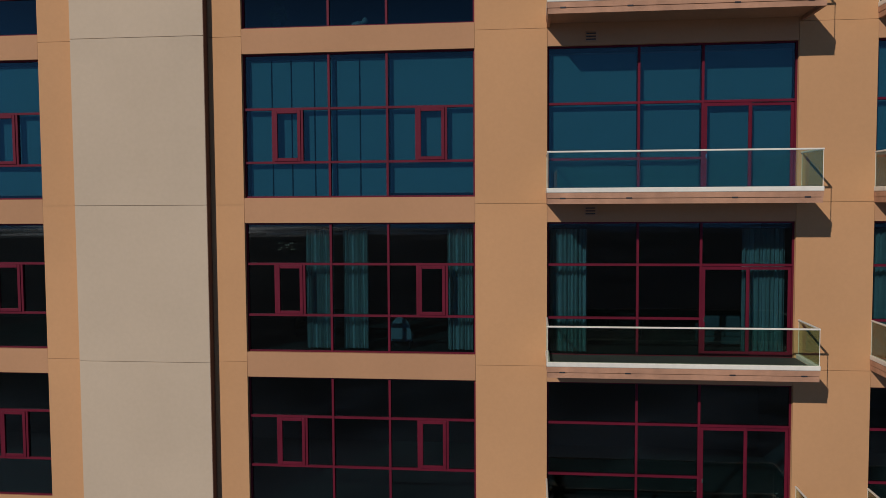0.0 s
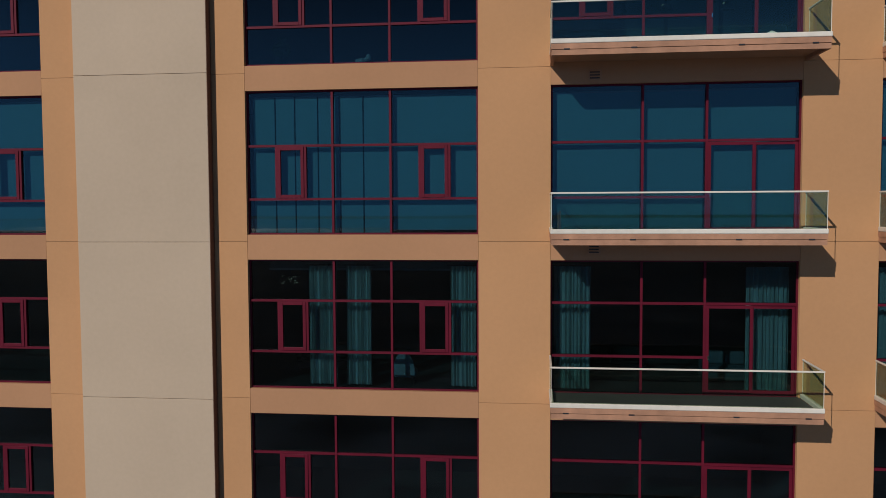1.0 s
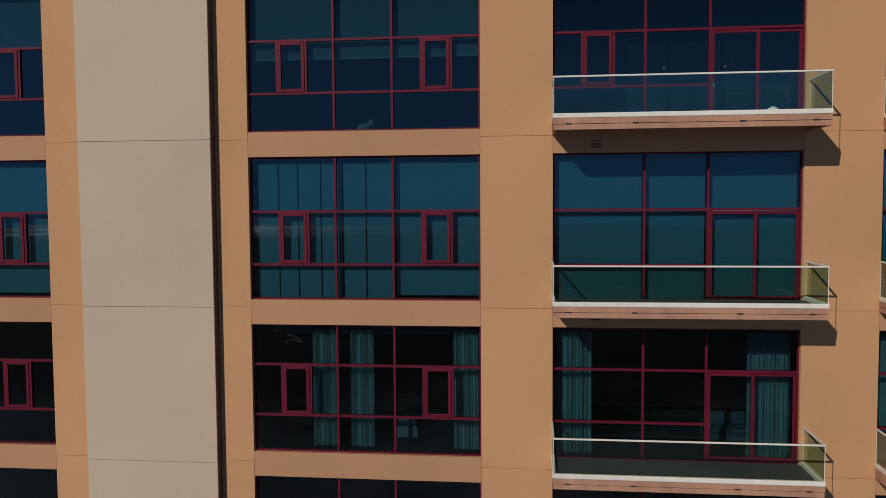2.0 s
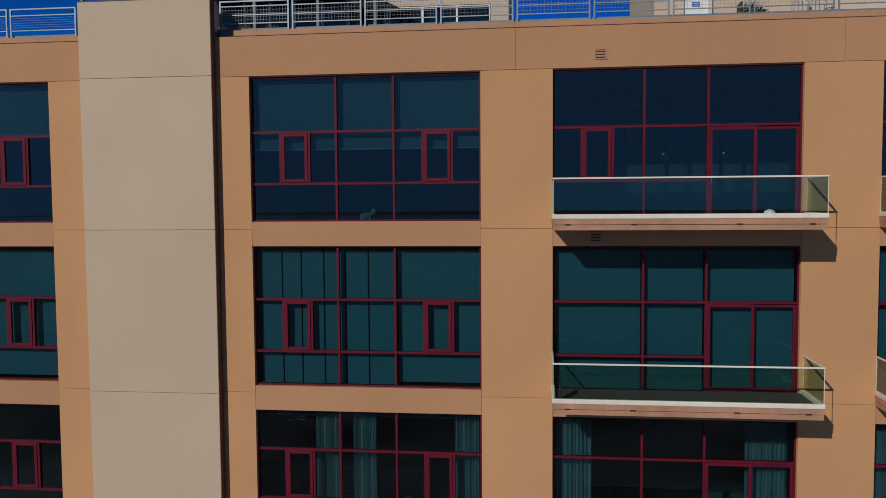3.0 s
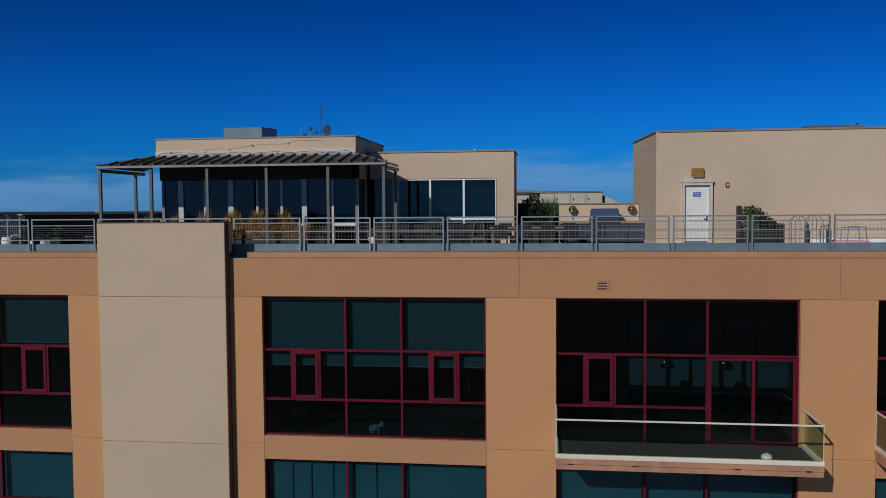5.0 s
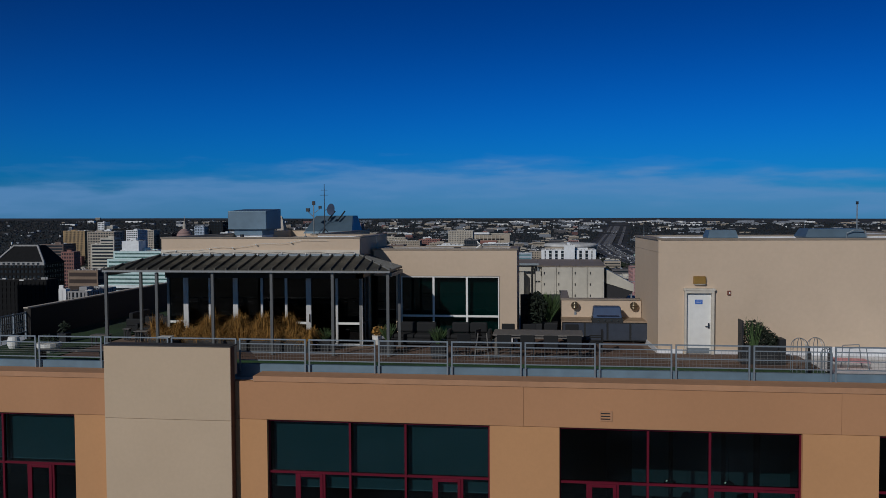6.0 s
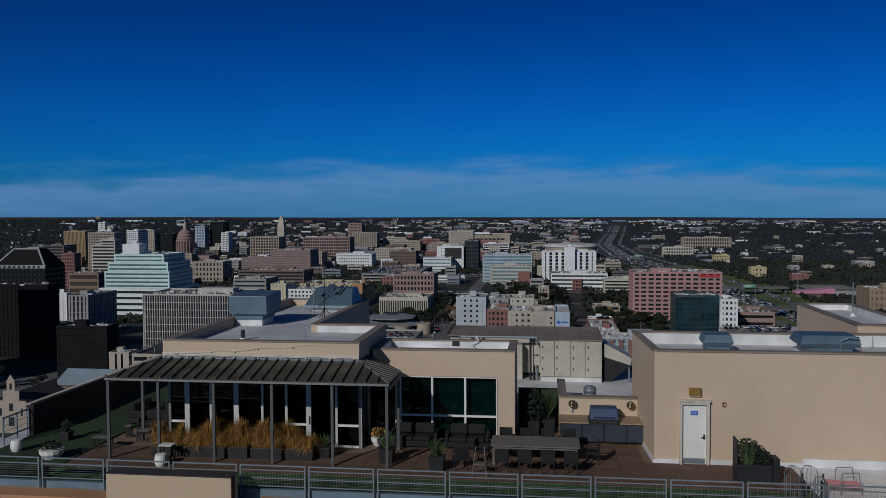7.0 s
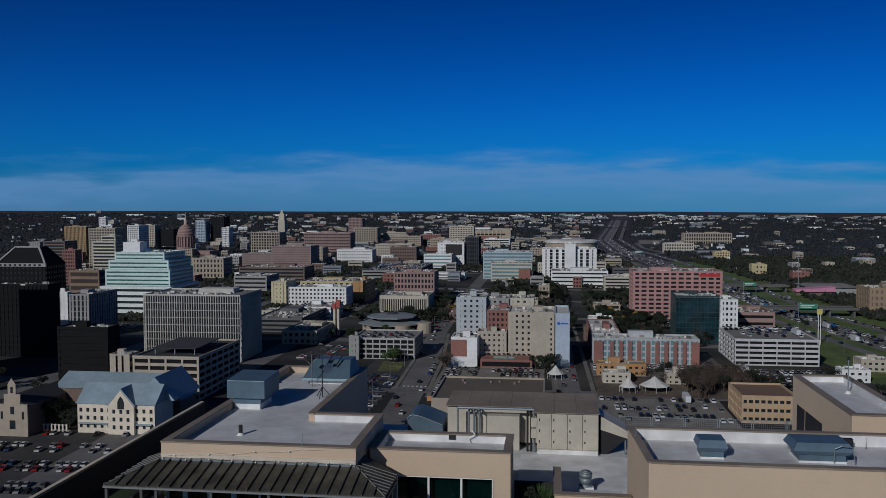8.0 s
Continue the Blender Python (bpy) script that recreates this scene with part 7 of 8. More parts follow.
block("hospital", "cream hospital wing with teal windows", -70, 1000, 50, 28, 22, W_CREAM, 5, 10, mode="bands", band=0.5, pane=W_TEAL)
block("hospital", "red entrance block of the hospital", -36, 996, 14, 10, 15, W_RED, 3, 3, mode="plain", top=False)
cube = block("office_building", "white cubic building with a dark panelled front", -169, 1244, 41, 40, 36, W_WHITE, 7, 9, mode="grid", pier=0.7, band=0.6)
part("dark_panel", Geo().box(-8, 17, -0.5, -0.1, 18, 34), paint("dark_brown_panel", 0.03, 0.026, 0.025), cube, "dark glazed panel")
block("office_building", "dark glass cube beside the white building", -127, 1250, 21, 40, 44, paint("dark_grey_panels", 0.05, 0.05, 0.055), 7, 6, mode="grid", pier=0.2, band=0.2)
block("office_building", "white lower block beside the cubic building", -186, 1215, 42, 26, 20, W_WHITE, 4, 6, mode="bands", band=0.6, pane=W_TEAL)
block("hospital", "white hospital tower with balconied bays", -8, 1030, 67, 34, 38, W_WHITE, 9, 9, mode="grid", pier=0.55, band=0.12, sink=1.2, pane=CITY_GLASS, roof=ROOF_WHITE)
block("hospital", "white core of the hospital tower", 20, 1024, 13, 20, 44, W_WHITE, 9, 8, mode="plain", roof=ROOF_WHITE)
block("hospital", "white podium with bands of windows", 3, 930, 63, 44, 18, W_WHITE, 4, 14, mode="bands", band=0.6, roof=ROOF_GREY)
block("hospital", "red brick entrance bay of the podium", 27, 926, 10, 6, 12, W_RED, 3, 3, mode="grid", top=False)
arena = thing("arena", "round tan sports arena with white roof rim", "arena", 44, 1610, 0)
part("drum", Geo().lathe(0, 0, [(50, 0), (50, 22)], 40), W_TAN, arena)
part("roof", Geo().lathe(0, 0, [(52, 22), (52, 25), (46, 27), (10, 28)], 40), ROOF_WHITE, arena)
stad = thing("stadium", "large tan sports stadium with sloping stands", "stadium", -172, 2150, 0)
part("stand", Geo().hull([(-75, 0, 0), (75, 0, 0), (75, 40, 0), (-75, 40, 0)], [(-75, 0, 30), (75, 0, 30), (70, 20, 32), (-70, 20, 32)]), W_TAN, stad)
part("deck", Geo().box(-72, 40, -6, -0.1, 8, 16), W_RED, stad)
part("scoreboard", Geo().box(60, 74, -20, -6, 0, 34), W_TAN, stad)
part("rim", Geo().box(-76, 76, 16, 22, 30.5, 34), W_CREAM, stad)
part("press_box", Geo().box(-50, 20, -2, 10, 32.1, 37), W_WHITE, stad)
part("concourse", Geo().box(-72, 58, -1.4, -0.1, 18, 21), W_DARK, stad)
for k in range(12):
    part("pillar", Geo().box(-70 + k * 10.6, -68.5 + k * 10.6, -1.6, -1.41, 0, 30), W_CREAM, stad)
block("office_building", "long white roofed hall beside the stadium", -150, 1900, 60, 50, 16, W_WHITE, 3, 10, mode="bands", roof=ROOF_WHITE)

# the hotel with the pool
block("hotel", "pale grey hotel wing with square windows", -58, 515, 19, 24, 33, paint("pale_grey_render", 0.42, 0.46, 0.48), 10, 5, mode="grid", pier=0.62, band=0.58)
block("hotel", "grey-green hotel wing with square windows", -39, 520, 14, 24, 32, W_GREY, 10, 4, mode="grid", pier=0.6, band=0.6)
block("hotel", "cream hotel wing with rooftop plant", -25, 522, 16, 22, 32, W_CREAM, 10, 4, mode="grid", pier=0.6, band=0.6)
block("hotel", "brick red hotel bay with paired windows", -36, 482, 13, 26, 29, W_RED, 9, 5, mode="grid", pier=0.5, band=0.5, roof=ROOF_WHITE)
block("hotel", "tan hotel slab with small dark windows", -23, 472, 27, 30, 29.5, W_STONE, 9, 8, mode="grid", pier=0.62, band=0.56, roof=ROOF_WHITE)
endw = block("hotel", "pale blue end wing of the hotel", 4, 464, 8, 38, 30, W_BLUE, 9, 2, mode="plain", roof=ROOF_WHITE, top=False)
part("logo_mark", Geo().lathe(0, 0, [(0.9, 0), (0.9, 0.1)], 16), BLUE_SIGN, endw, "blue emblem disc").matrix_basis = pose(-2.2, -0.02, 25, 90, 0, 0)
part("logo_bar", Geo().box(-1.0, 3.2, -0.12, -0.01, 24.6, 25.4), BLUE_SIGN, endw, "blue sign bar")
blank = block("hotel", "blank tan stair bay of the hotel", -9.5, 468, 13, 6, 29.5, W_STONE, 9, 2, mode="plain", top=False)
for k in range(9):
    part("window", Geo().box(4.2, 5.2, -0.05, -0.005, 3 + k * 2.9, 4.3 + k * 2.9), CITY_GLASS, blank)
block("hotel", "white and red low pavilion of the hotel", -55, 460, 15, 18, 16, W_WHITE, 4, 3, mode="plain")
lone("red_wall", Geo().box(-55, -46, 459.7, 459.93, 6, 15.5), W_RED, "red painted wall panel on the pavilion", "wall panel", "thing")
block("hotel", "low tan hotel wing beside the pool", -41, 472, 17, 12, 18, W_STONE, 6, 6, mode="grid", pier=0.6, band=0.6)
pool = thing("pool_deck", "raised brick pool deck with turquoise pool", "pool deck", -25, 458, 0)
part("deck", Geo().box(-13, 16, 0, 14, 0, 5.0), W_RED, pool)
# dark sheet on the deck front in place of the openings' shade
part("opening", Geo().box(-12, 15, -0.1, -0.01, 1.0, 3.6), W_DARK, pool)
part("pool", Geo().box(-6, 6, 3, 9, 5.01, 5.08), paint("pool_water", 0.05, 0.45, 0.45, 0.1), pool, "turquoise pool water")
for k in range(9):
    part("sunshade", Geo().box(-11 + k * 2.9, -9.6 + k * 2.9, 10, 12, 7.0, 7.2).box(-10.3 + k * 2.9, -10.2 + k * 2.9, 10.9, 11.0, 5.0, 7.0), paint("deck_shade", 0.5, 0.42, 0.3) if k == 0 else W_CREAM, pool)
# east of the hotel
block("apartment_building", "brick and teal apartment building with white trim", 26, 480, 60, 18, 14, paint("grey_white_trim", 0.40, 0.42, 0.42), 4, 22, mode="grid", pier=0.35, band=0.3, pane=W_TEAL, roof=ROOF_WHITE)
for k in range(11):
    a, b2 = (26.2, 31.6) if k == 0 else (81.4, 85.8) if k == 10 else (30.6 + k * 5.1, 32.7 + k * 5.1)
    lone("brick_bay", Geo().box(a, b2, 479.3, 479.94, 0, 13.0), W_RED, "red brick bay on the apartment front", "wall bay", "thing", group="brick bays")
block("apartment_building", "brick apartment wing with white flat roof", 26, 498.2, 18, 70, 13, W_RED, 4, 6, mode="grid", pier=0.5, band=0.5, roof=ROOF_WHITE)
pinkh = block("hotel", "large pink granite hotel with balcony slots", 68, 676, 70, 34, 38, paint("rose_granite", 0.46, 0.21, 0.18), 11, 12, mode="grid", pier=0.3, band=0.5, sink=1.0)
part("sign_bar", Geo().box(17, 33, -0.3, -0.06, 34.6, 36.6), RED, pinkh, "red sign bar")
block("office_building", "green glass curtain wall office", 84, 557, 28, 24, 31, W_TEALD, 9, 12, mode="grid", pier=0.06, band=0.08, pane=GREEN_GLASS, roof=ROOF_WHITE, sink=0.12)
block("office_building", "white gridded end of the glass office", 112.2, 554, 11, 24, 29, W_WHITE, 8, 4, mode="grid", pier=0.5, band=0.5, roof=ROOF_WHITE)
# both garages: shade between the decks is a near-black solid
block("parking_garage", "pink low parking garage", 133, 601, 26, 40, 15, W_PINK, 3, 4, mode="bands", band=0.6, pane=W_DARK, roof=ROOF_BROWN)
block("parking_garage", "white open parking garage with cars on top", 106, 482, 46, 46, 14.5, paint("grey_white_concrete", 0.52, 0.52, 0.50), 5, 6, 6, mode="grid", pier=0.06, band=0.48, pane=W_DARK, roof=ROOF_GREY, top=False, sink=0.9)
block("office_building", "orange-tan low office with brown roof", 80.5, 352, 22.5, 26, 11, paint("orange_tan_render", 0.50, 0.31, 0.14), 3, 9, mode="grid", pier=0.3, band=0.62, roof=paint("red_brown_roof", 0.20, 0.105, 0.05), top=False)
block("apartment_building", "tan and brown apartment block by the highway", 268, 727, 40, 30, 21, paint("ochre_render", 0.33, 0.22, 0.11), 4, 10, mode="grid", pier=0.5, band=0.5, pane=W_BROWN)
hallb = block("warehouse", "long hall with a broad flat brown roof", -48.5, 336, 47, 45, 10.2, W_TAN, 2, 8, mode="plain", roof=paint("mottled_brown_roof", 0.135, 0.105, 0.07), top=False)
for x, y in ((-14, 38), (-12.5, 33), (-1, 36), (3, 37), (10, 34), (12, 38), (-4, 14), (8, 12)):
    part("roof_cap", Geo().lathe(x, y, [(0.55, 10.22), (0.55, 10.7), (0.75, 10.75), (0.1, 11.1)], 8), W_PINK, hallb, "small brown roof cap")
fence = thing("construction_fence", "orange mesh barrier panels beside the street", "fence", -52, 374, 0.07)
for k in range(4):
    part("panel", Geo().box(-4 + k * 2.05, -2.05 + k * 2.05, 0, 0.06, 0.3, 2.7), paint("barrier_orange", 0.55, 0.22, 0.03) if k == 0 else bpy.data.materials["barrier_orange"], fence)
    part("post", Geo().box(-4.04 + k * 2.05, -3.96 + k * 2.05, -0.05, 0.1, 0, 2.9), GALV, fence)
pav = thing("pavilion", "low hall with grey roof and pink sloping fascia", "hall", 282, 866, 0)
part("wall", Geo().box(-15, 34, 16, 62, 0, 7), W_GREY, pav)
part("roof", Geo().hull([(-17, 14, 7), (36, 14, 7), (36, 64, 7), (-17, 64, 7)], [(-8, 30, 9), (27, 30, 9), (27, 50, 9), (-8, 50, 9)]), ROOF_GREY, pav)
part("front", Geo().box(-32, 3, 3, 12, 0, 4), W_BROWN, pav)
part("fascia", Geo().hull([(-33, 1, 4), (5, 1, 4), (5, 13, 4), (-33, 13, 4)], [(-33, 1, 6), (5, 1, 9), (5, 13, 9.5), (-33, 13, 6.5)]), paint("pink_fascia", 0.62, 0.2, 0.33), pav, "pink sloping fascia")
block("apartment_building", "yellow-green apartment block by the highway", 281, 1448, 26, 16, 13, W_YELLOW, 3, 6, mode="grid", pier=0.5, band=0.5)
block("shop", "small red brick shop by the frontage road", 300, 1060, 20, 14, 9, W_RED, 2, 4, mode="grid", pier=0.6, band=0.6)
block("office_building", "cream low office among trees", 224, 1647, 57, 24, 18, W_CREAM, 3, 12, mode="grid", pier=0.4, band=0.4)
block("school", "tan school hall with pale roof", 321, 2019, 111, 40, 26, W_TAN, 3, 20, mode="fins", pier=0.4, band=0.3, roof=ROOF_WHITE)
block("office_building", "cream garage by the highway", 60, 900, 56, 40, 14, W_CREAM, 4, 8, mode="bands", band=0.5, roof=ROOF_WHITE)
block("office_building", "low tan office among trees", 38, 700, 22, 16, 8, W_TAN, 2, 6, mode="bands", roof=ROOF_GREY)
block("house", "yellow small town house", 271, 1145, 20, 14, 12, W_YELLOW, 2, 4, mode="grid", pier=0.6, band=0.6)

# church with its gabled hall
church = thing("church", "cream church hall with grey gabled roofs", "church", -189, 306, 0)
CHURCH_WALL = paint("pale_church_stone", 0.70, 0.58, 0.40)
part("wall", Geo().box(0, 33, 0, 16, 0, 12), CHURCH_WALL, church)


def gable(x0, x1, y0, y1, z0, z1, along="x", over=0.5):
    g = Geo()
    if along == "x":
        m = (y0 + y1) / 2
        g.hull([(x0 - over, y0 - over, z0), (x0 - over, y1 + over, z0), (x0 - over, m, z1)], [(x1 + over, y0 - over, z0), (x1 + over, y1 + over, z0), (x1 + over, m, z1)])
    else:
        m = (x0 + x1) / 2
        g.hull([(x1 + over, y0 - over, z0), (x0 - over, y0 - over, z0), (m, y0 - over, z1)], [(x1 + over, y1 + over, z0), (x0 - over, y1 + over, z0), (m, y1 + over, z1)])
    return g


part("roof", gable(0, 33, 0, 16, 12, 19), ROOF_SLATE, church, "pale grey metal roof")
part("roof", gable(21, 37, 9, 33, 12, 21.5, "y", 0.6), ROOF_SLATE, church, "steep cross gable roof")
part("gable_wall", Geo().hull([(14, -1.5, 0), (25, -1.5, 0), (25, 0, 0), (14, 0, 0)], [(14, -1.5, 11.5), (25, -1.5, 11.5), (25, 0, 11.5), (14, 0, 11.5)]).hull([(14, -1.5, 11.5), (25, -1.5, 11.5), (19.5, -1.5, 18)], [(14, 0, 11.5), (25, 0, 11.5), (19.5, 0, 18)]), CHURCH_WALL, church)
part("roof", gable(14, 25, -0.75, 8, 11.7, 18.7, "y", 0.6), ROOF_SLATE, church)
for k in range(11):
    for z in (2.2, 5.4, 8.6):
        x = 1.5 + k * 3.0
        yy = -1.56 if 13.6 < x < 25 else -0.06
        part("window", Geo().box(x - 0.6, x + 0.6, yy, yy + 0.05, z, z + 1.6), CITY_GLASS, church)
part("arched_window", Geo().hull([(18.1, -1.6, 10.4), (20.9, -1.6, 10.4), (20.9, -1.6, 13.2), (20.3, -1.6, 14.6), (19.5, -1.6, 15.6), (18.7, -1.6, 14.6), (18.1, -1.6, 13.2)], [(18.1, -1.51, 10.4), (20.9, -1.51, 10.4), (20.9, -1.51, 13.2), (20.3, -1.51, 14.6), (19.5, -1.51, 15.6), (18.7, -1.51, 14.6), (18.1, -1.51, 13.2)]), CITY_GLASS, church)
for xa, xb in ((1, 13.5), (25.5, 32)):
    part("porch", Geo().box(xa, xb, -1.2, -0.01, 3.9, 4.3), ROOF_SLATE, church)
annex = thing("church_annex", "low church annex with pale hipped roof", "church", -167, 331, 0)
part("wall", Geo().box(0, 10, 0, 16, 0, 8), W_BROWN, annex)
part("roof", Geo().hull([(-0.6, -0.6, 8), (10.6, -0.6, 8), (10.6, 16.6, 8), (-0.6, 16.6, 8)], [(3.5, 5, 11.5), (6.5, 5, 11.5), (6.5, 11, 11.5), (3.5, 11, 11.5)]), ROOF_SLATE, annex)
gate = thing("church_fence", "pale railed fence before the church", "fence", -206, 306.2, 0.07)
for k in range(8):
    part("pier", Geo().box(k * 1.65, k * 1.65 + 0.7, 0, 0.4, 0, 3.0), CHURCH_WALL, gate)
part("rail", Geo().box(0, 12.3, 0.1, 0.3, 0.4, 0.7).box(0, 12.3, 0.1, 0.3, 2.5, 2.8), W_GREY, gate)
nave = thing("church_nave", "long church nave with pale metal roof", "church", -210, 324, 0)
# nave wall in W_BROWN: shade below the roof is put into this dark colour
part("wall", Geo().box(0, 50, 0, 22, 0, 14), W_BROWN, nave)
part("roof", gable(0, 50, 0, 22, 14, 19), ROOF_SLATE, nave)
chap = thing("chapel", "small cream stone chapel with stepped gable", "chapel", -218, 298, 0)
part("nave", Geo().box(0, 13, 0, 30, 0, 12), W_BROWN, chap)
part("gable", Geo().box(0, 13, -0.6, -0.01, 0, 13).box(3, 10, -0.6, -0.01, 13, 17).box(4.8, 8.2, -0.6, -0.01, 17, 21).hull([(4.8, -0.6, 21), (8.2, -0.6, 21), (6.5, -0.6, 23.5)], [(4.8, -0.01, 21), (8.2, -0.01, 21), (6.5, -0.01, 23.5)]), W_TAN, chap)
for xa, xb, za, zb in ((5.3, 7.7, 3, 6.5), (5.7, 7.3, 9, 12), (1.5, 2.4, 7, 10), (10.6, 11.5, 7, 10), (6.0, 7.0, 17.5, 20)):
    part("window", Geo().box(xa, xb, -0.7, -0.61, za, zb), CITY_GLASS, chap)
part("roof", gable(0, 13, 0, 30, 12, 16, "y", 0.3), ROOF_DARK, chap)
for x, y, r in ((52, 409, 7.5), (39, 405, 4.5), (4, 432, 4.5)):
    t = thing("marquee", "white peaked festival tent", "tent", x, y, 0, group="festival tents")
    part("canopy", Geo().lathe(0, 0, [(r, 3.0), (r * 0.55, 4.6), (r * 0.2, 6.4), (0.05, 7.4)], 8), ROOF_WHITE, t)
    for k in range(8):
        a = 2 * math.pi * k / 8
        part("pole", Geo().tube((r * 0.95 * math.cos(a), r * 0.95 * math.sin(a), 0), (r * 0.95 * math.cos(a), r * 0.95 * math.sin(a), 3.05), 0.08, n=4), WHITE, t)
for x, y, w, d, h, m, rm in ((28, 424, 14, 10, 5, W_CREAM, ROOF_WHITE), (60, 425, 10, 8, 5, W_LIME, ROOF_GREY), (26, 444, 26, 9, 6, W_ORANGE, ROOF_GREY), (150, 440, 14, 10, 6, W_WHITE, ROOF_WHITE), (170, 470, 16, 12, 6, W_LIME, ROOF_WHITE), (-80, 690, 20, 16, 8, W_TAN, ROOF_GREY), (-78, 640, 14, 10, 7, W_BROWN, ROOF_BROWN), (-60, 640, 22, 14, 9, W_CREAM, ROOF_WHITE), (-50, 600, 26, 18, 9, W_TAN, ROOF_GREY), (30, 620, 18, 14, 7, W_WHITE, ROOF_WHITE), (24, 560, 14, 10, 9, W_BROWN, ROOF_BROWN)):
    block("shop", "low flat roofed shop building", x, y, w, d, h, m, 2, max(3, int(w / 3)), mode="grid", pier=0.5, band=0.6, roof=rm, group="low shops")

# filler blocks of the town between the named buildings
rnd = random.Random(21)
taken = [(o.location.x, o.location.y) for o in scene.objects if o.type == "EMPTY" and o.get("category") in ("building", "hall", "church") and o.location.y > 280]


def road_free(x, y, w=18):
    for (hx, hy), (hx2, hy2) in zip(HWY, HWY[1:]):
        if hy <= y <= hy2 and abs(x - (hx + (hx2 - hx) * (y - hy) / (hy2 - hy))) < 55 + w:
            return False
    if y < 1250 and min(abs(x + 70 - k * 96) for k in range(-6, 2)) < 9 + w / 2:
        return False
    return True


made = 0
while made < 150:
    y = rnd.uniform(560, 2100)
    x = rnd.uniform(-0.68 * y, 0.42 * y)
    if not road_free(x, y, 14) or any(abs(x - tx) < 42 and abs(y - ty) < 50 for tx, ty in taken):
        continue
    east = x > 60
    if east and rnd.random() < 0.88:
        continue
    w, d, h = rnd.uniform(10, 26), rnd.uniform(10, 22), rnd.uniform(4, 9) if east else rnd.uniform(5, 17)
    block("town_building", "small flat roofed town building", x, y, w, d, h, rnd.choice([W_WHITE, W_CREAM, W_TAN, W_GREY, W_BROWN, W_LIME, W_GREY if east else W_RED]), max(2, int(h / 4)), max(3, int(w / 4)), mode=rnd.choice(["grid", "bands", "grid"]), pier=0.5, band=0.55, roof=rnd.choice([ROOF_GREY, ROOF_WHITE, ROOF_BROWN, ROOF_WHITE]), top="units", group="town buildings")
    taken.append((x, y))
    made += 1
# the far suburbs: countless small roofs
far_white, far_grey, far_tan, far_brown = Geo(), Geo(), Geo(), Geo()
for k in range(2600):
    y = 1400 + 3200 * rnd.random() ** 0.7
    x = rnd.uniform(-0.78 * y, 0.46 * y)
    r = math.hypot(x, y)
    if r > 4100 or not road_free(x, y, 4) or noise.noise((x * 0.0022, y * 0.0022, 9.0)) < -0.12:
        continue
    if x < -0.12 * y and rnd.random() < 0.62 or rnd.random() < 0.25:
        continue
    if y > 2300 and rnd.random() < 0.4:
        continue
    if x > 0.2 * y and noise.noise((x * 0.03, y * 0.03, 4.0)) > -0.1:
        continue
    z = land(x, y) - 0.5
    big = rnd.random() < 0.05
    w, d, h = (rnd.uniform(25, 60), rnd.uniform(15, 30), rnd.uniform(7, 11)) if big else (rnd.uniform(7, 15), rnd.uniform(7, 13), rnd.uniform(4.5, 7.5))
    rnd.choice([far_white, far_grey, far_brown, far_brown, far_brown, far_grey, far_brown, far_brown, far_grey, far_tan] if rnd.random() < 0.5 else [far_brown, far_grey]).box(x, x + w, y, y + d, z, z + h)
    if rnd.random() < 0.6:
        sx, sy = x + rnd.uniform(-40, 40), y + rnd.uniform(-40, 40)
        if road_free(sx, sy, 4):
            far_white.box(sx, sx + rnd.uniform(2.5, 5), sy, sy + 5, z, z + rnd.uniform(3.5, 8))
# long pale sheds towards the eastern and northern horizon
for k in range(60):
    r, a = rnd.uniform(3550, 4000), rnd.uniform(-0.12, 0.37) if k < 48 else rnd.uniform(-0.6, -0.1)
    x, y = r * math.sin(a), r * math.cos(a)
    w = rnd.uniform(20, 85)
    rnd.choice([far_white, far_grey, far_grey]).box(x, x + w, y, y + 20, land(x, y) - 1, land(x, y) + rnd.uniform(3, 7))
# mid-sized blocks of the far city, with rows of windows
fr = random.Random(77)
far_red, far_dark = Geo(), Geo()
for k in range(1900):
    y = 1330 + 2300 * fr.random() ** 1.2 if k < 1500 else fr.uniform(820, 1330)
    x = fr.uniform(-0.62, 0.20) * y if k % 4 else fr.uniform(0.2, 0.42) * y
    r = math.hypot(x, y)
    if not road_free(x, y, 8) or not road_free(x + 20, y, 8) or any(abs(x - tx) < 46 and abs(y - ty) < 44 for tx, ty in taken) or any(x0 - 30 < x < x1 + 4 and y0 - 22 < y < y1 + 4 for x0, x1, y0, y1 in FOOT):
        continue
    if fr.random() > (0.75 if -0.45 * y < x < 0.10 * y else 0.14 if x < 0.10 * y else 0.05):
        continue
    w, d, h, z = fr.uniform(10, 42), fr.uniform(9, 20), 4 + 11 * fr.random() ** 2, land(x, y) - 0.5
    fr.choice([far_white, far_tan, far_tan, far_red, far_grey, far_brown, far_grey, far_tan]).box(x, x + w, y, y + d, z, z + h)
    fr.choice([far_white, far_grey, far_brown]).box(x + 0.6, x + w - 0.6, y + 0.6, y + d - 0.6, z + h, z + h + 0.4)
    for f in range(int(h / 3.6)):
        far_dark.box(x + 1, x + w - 1, y - 0.2, y - 0.01, z + 1.6 + f * 3.6, z + 3.0 + f * 3.6)
    FOOT.append((x, x + w, y, y + d))
    for _ in range(int(w / 7)):
        ux, uy = x + fr.uniform(1.5, w - 3.5), y + fr.uniform(1.5, d - 3)
        far_grey.box(ux, ux + fr.uniform(1, 2.5), uy, uy + 1.5, z + h + 0.4, z + h + fr.uniform(1.2, 2.2))
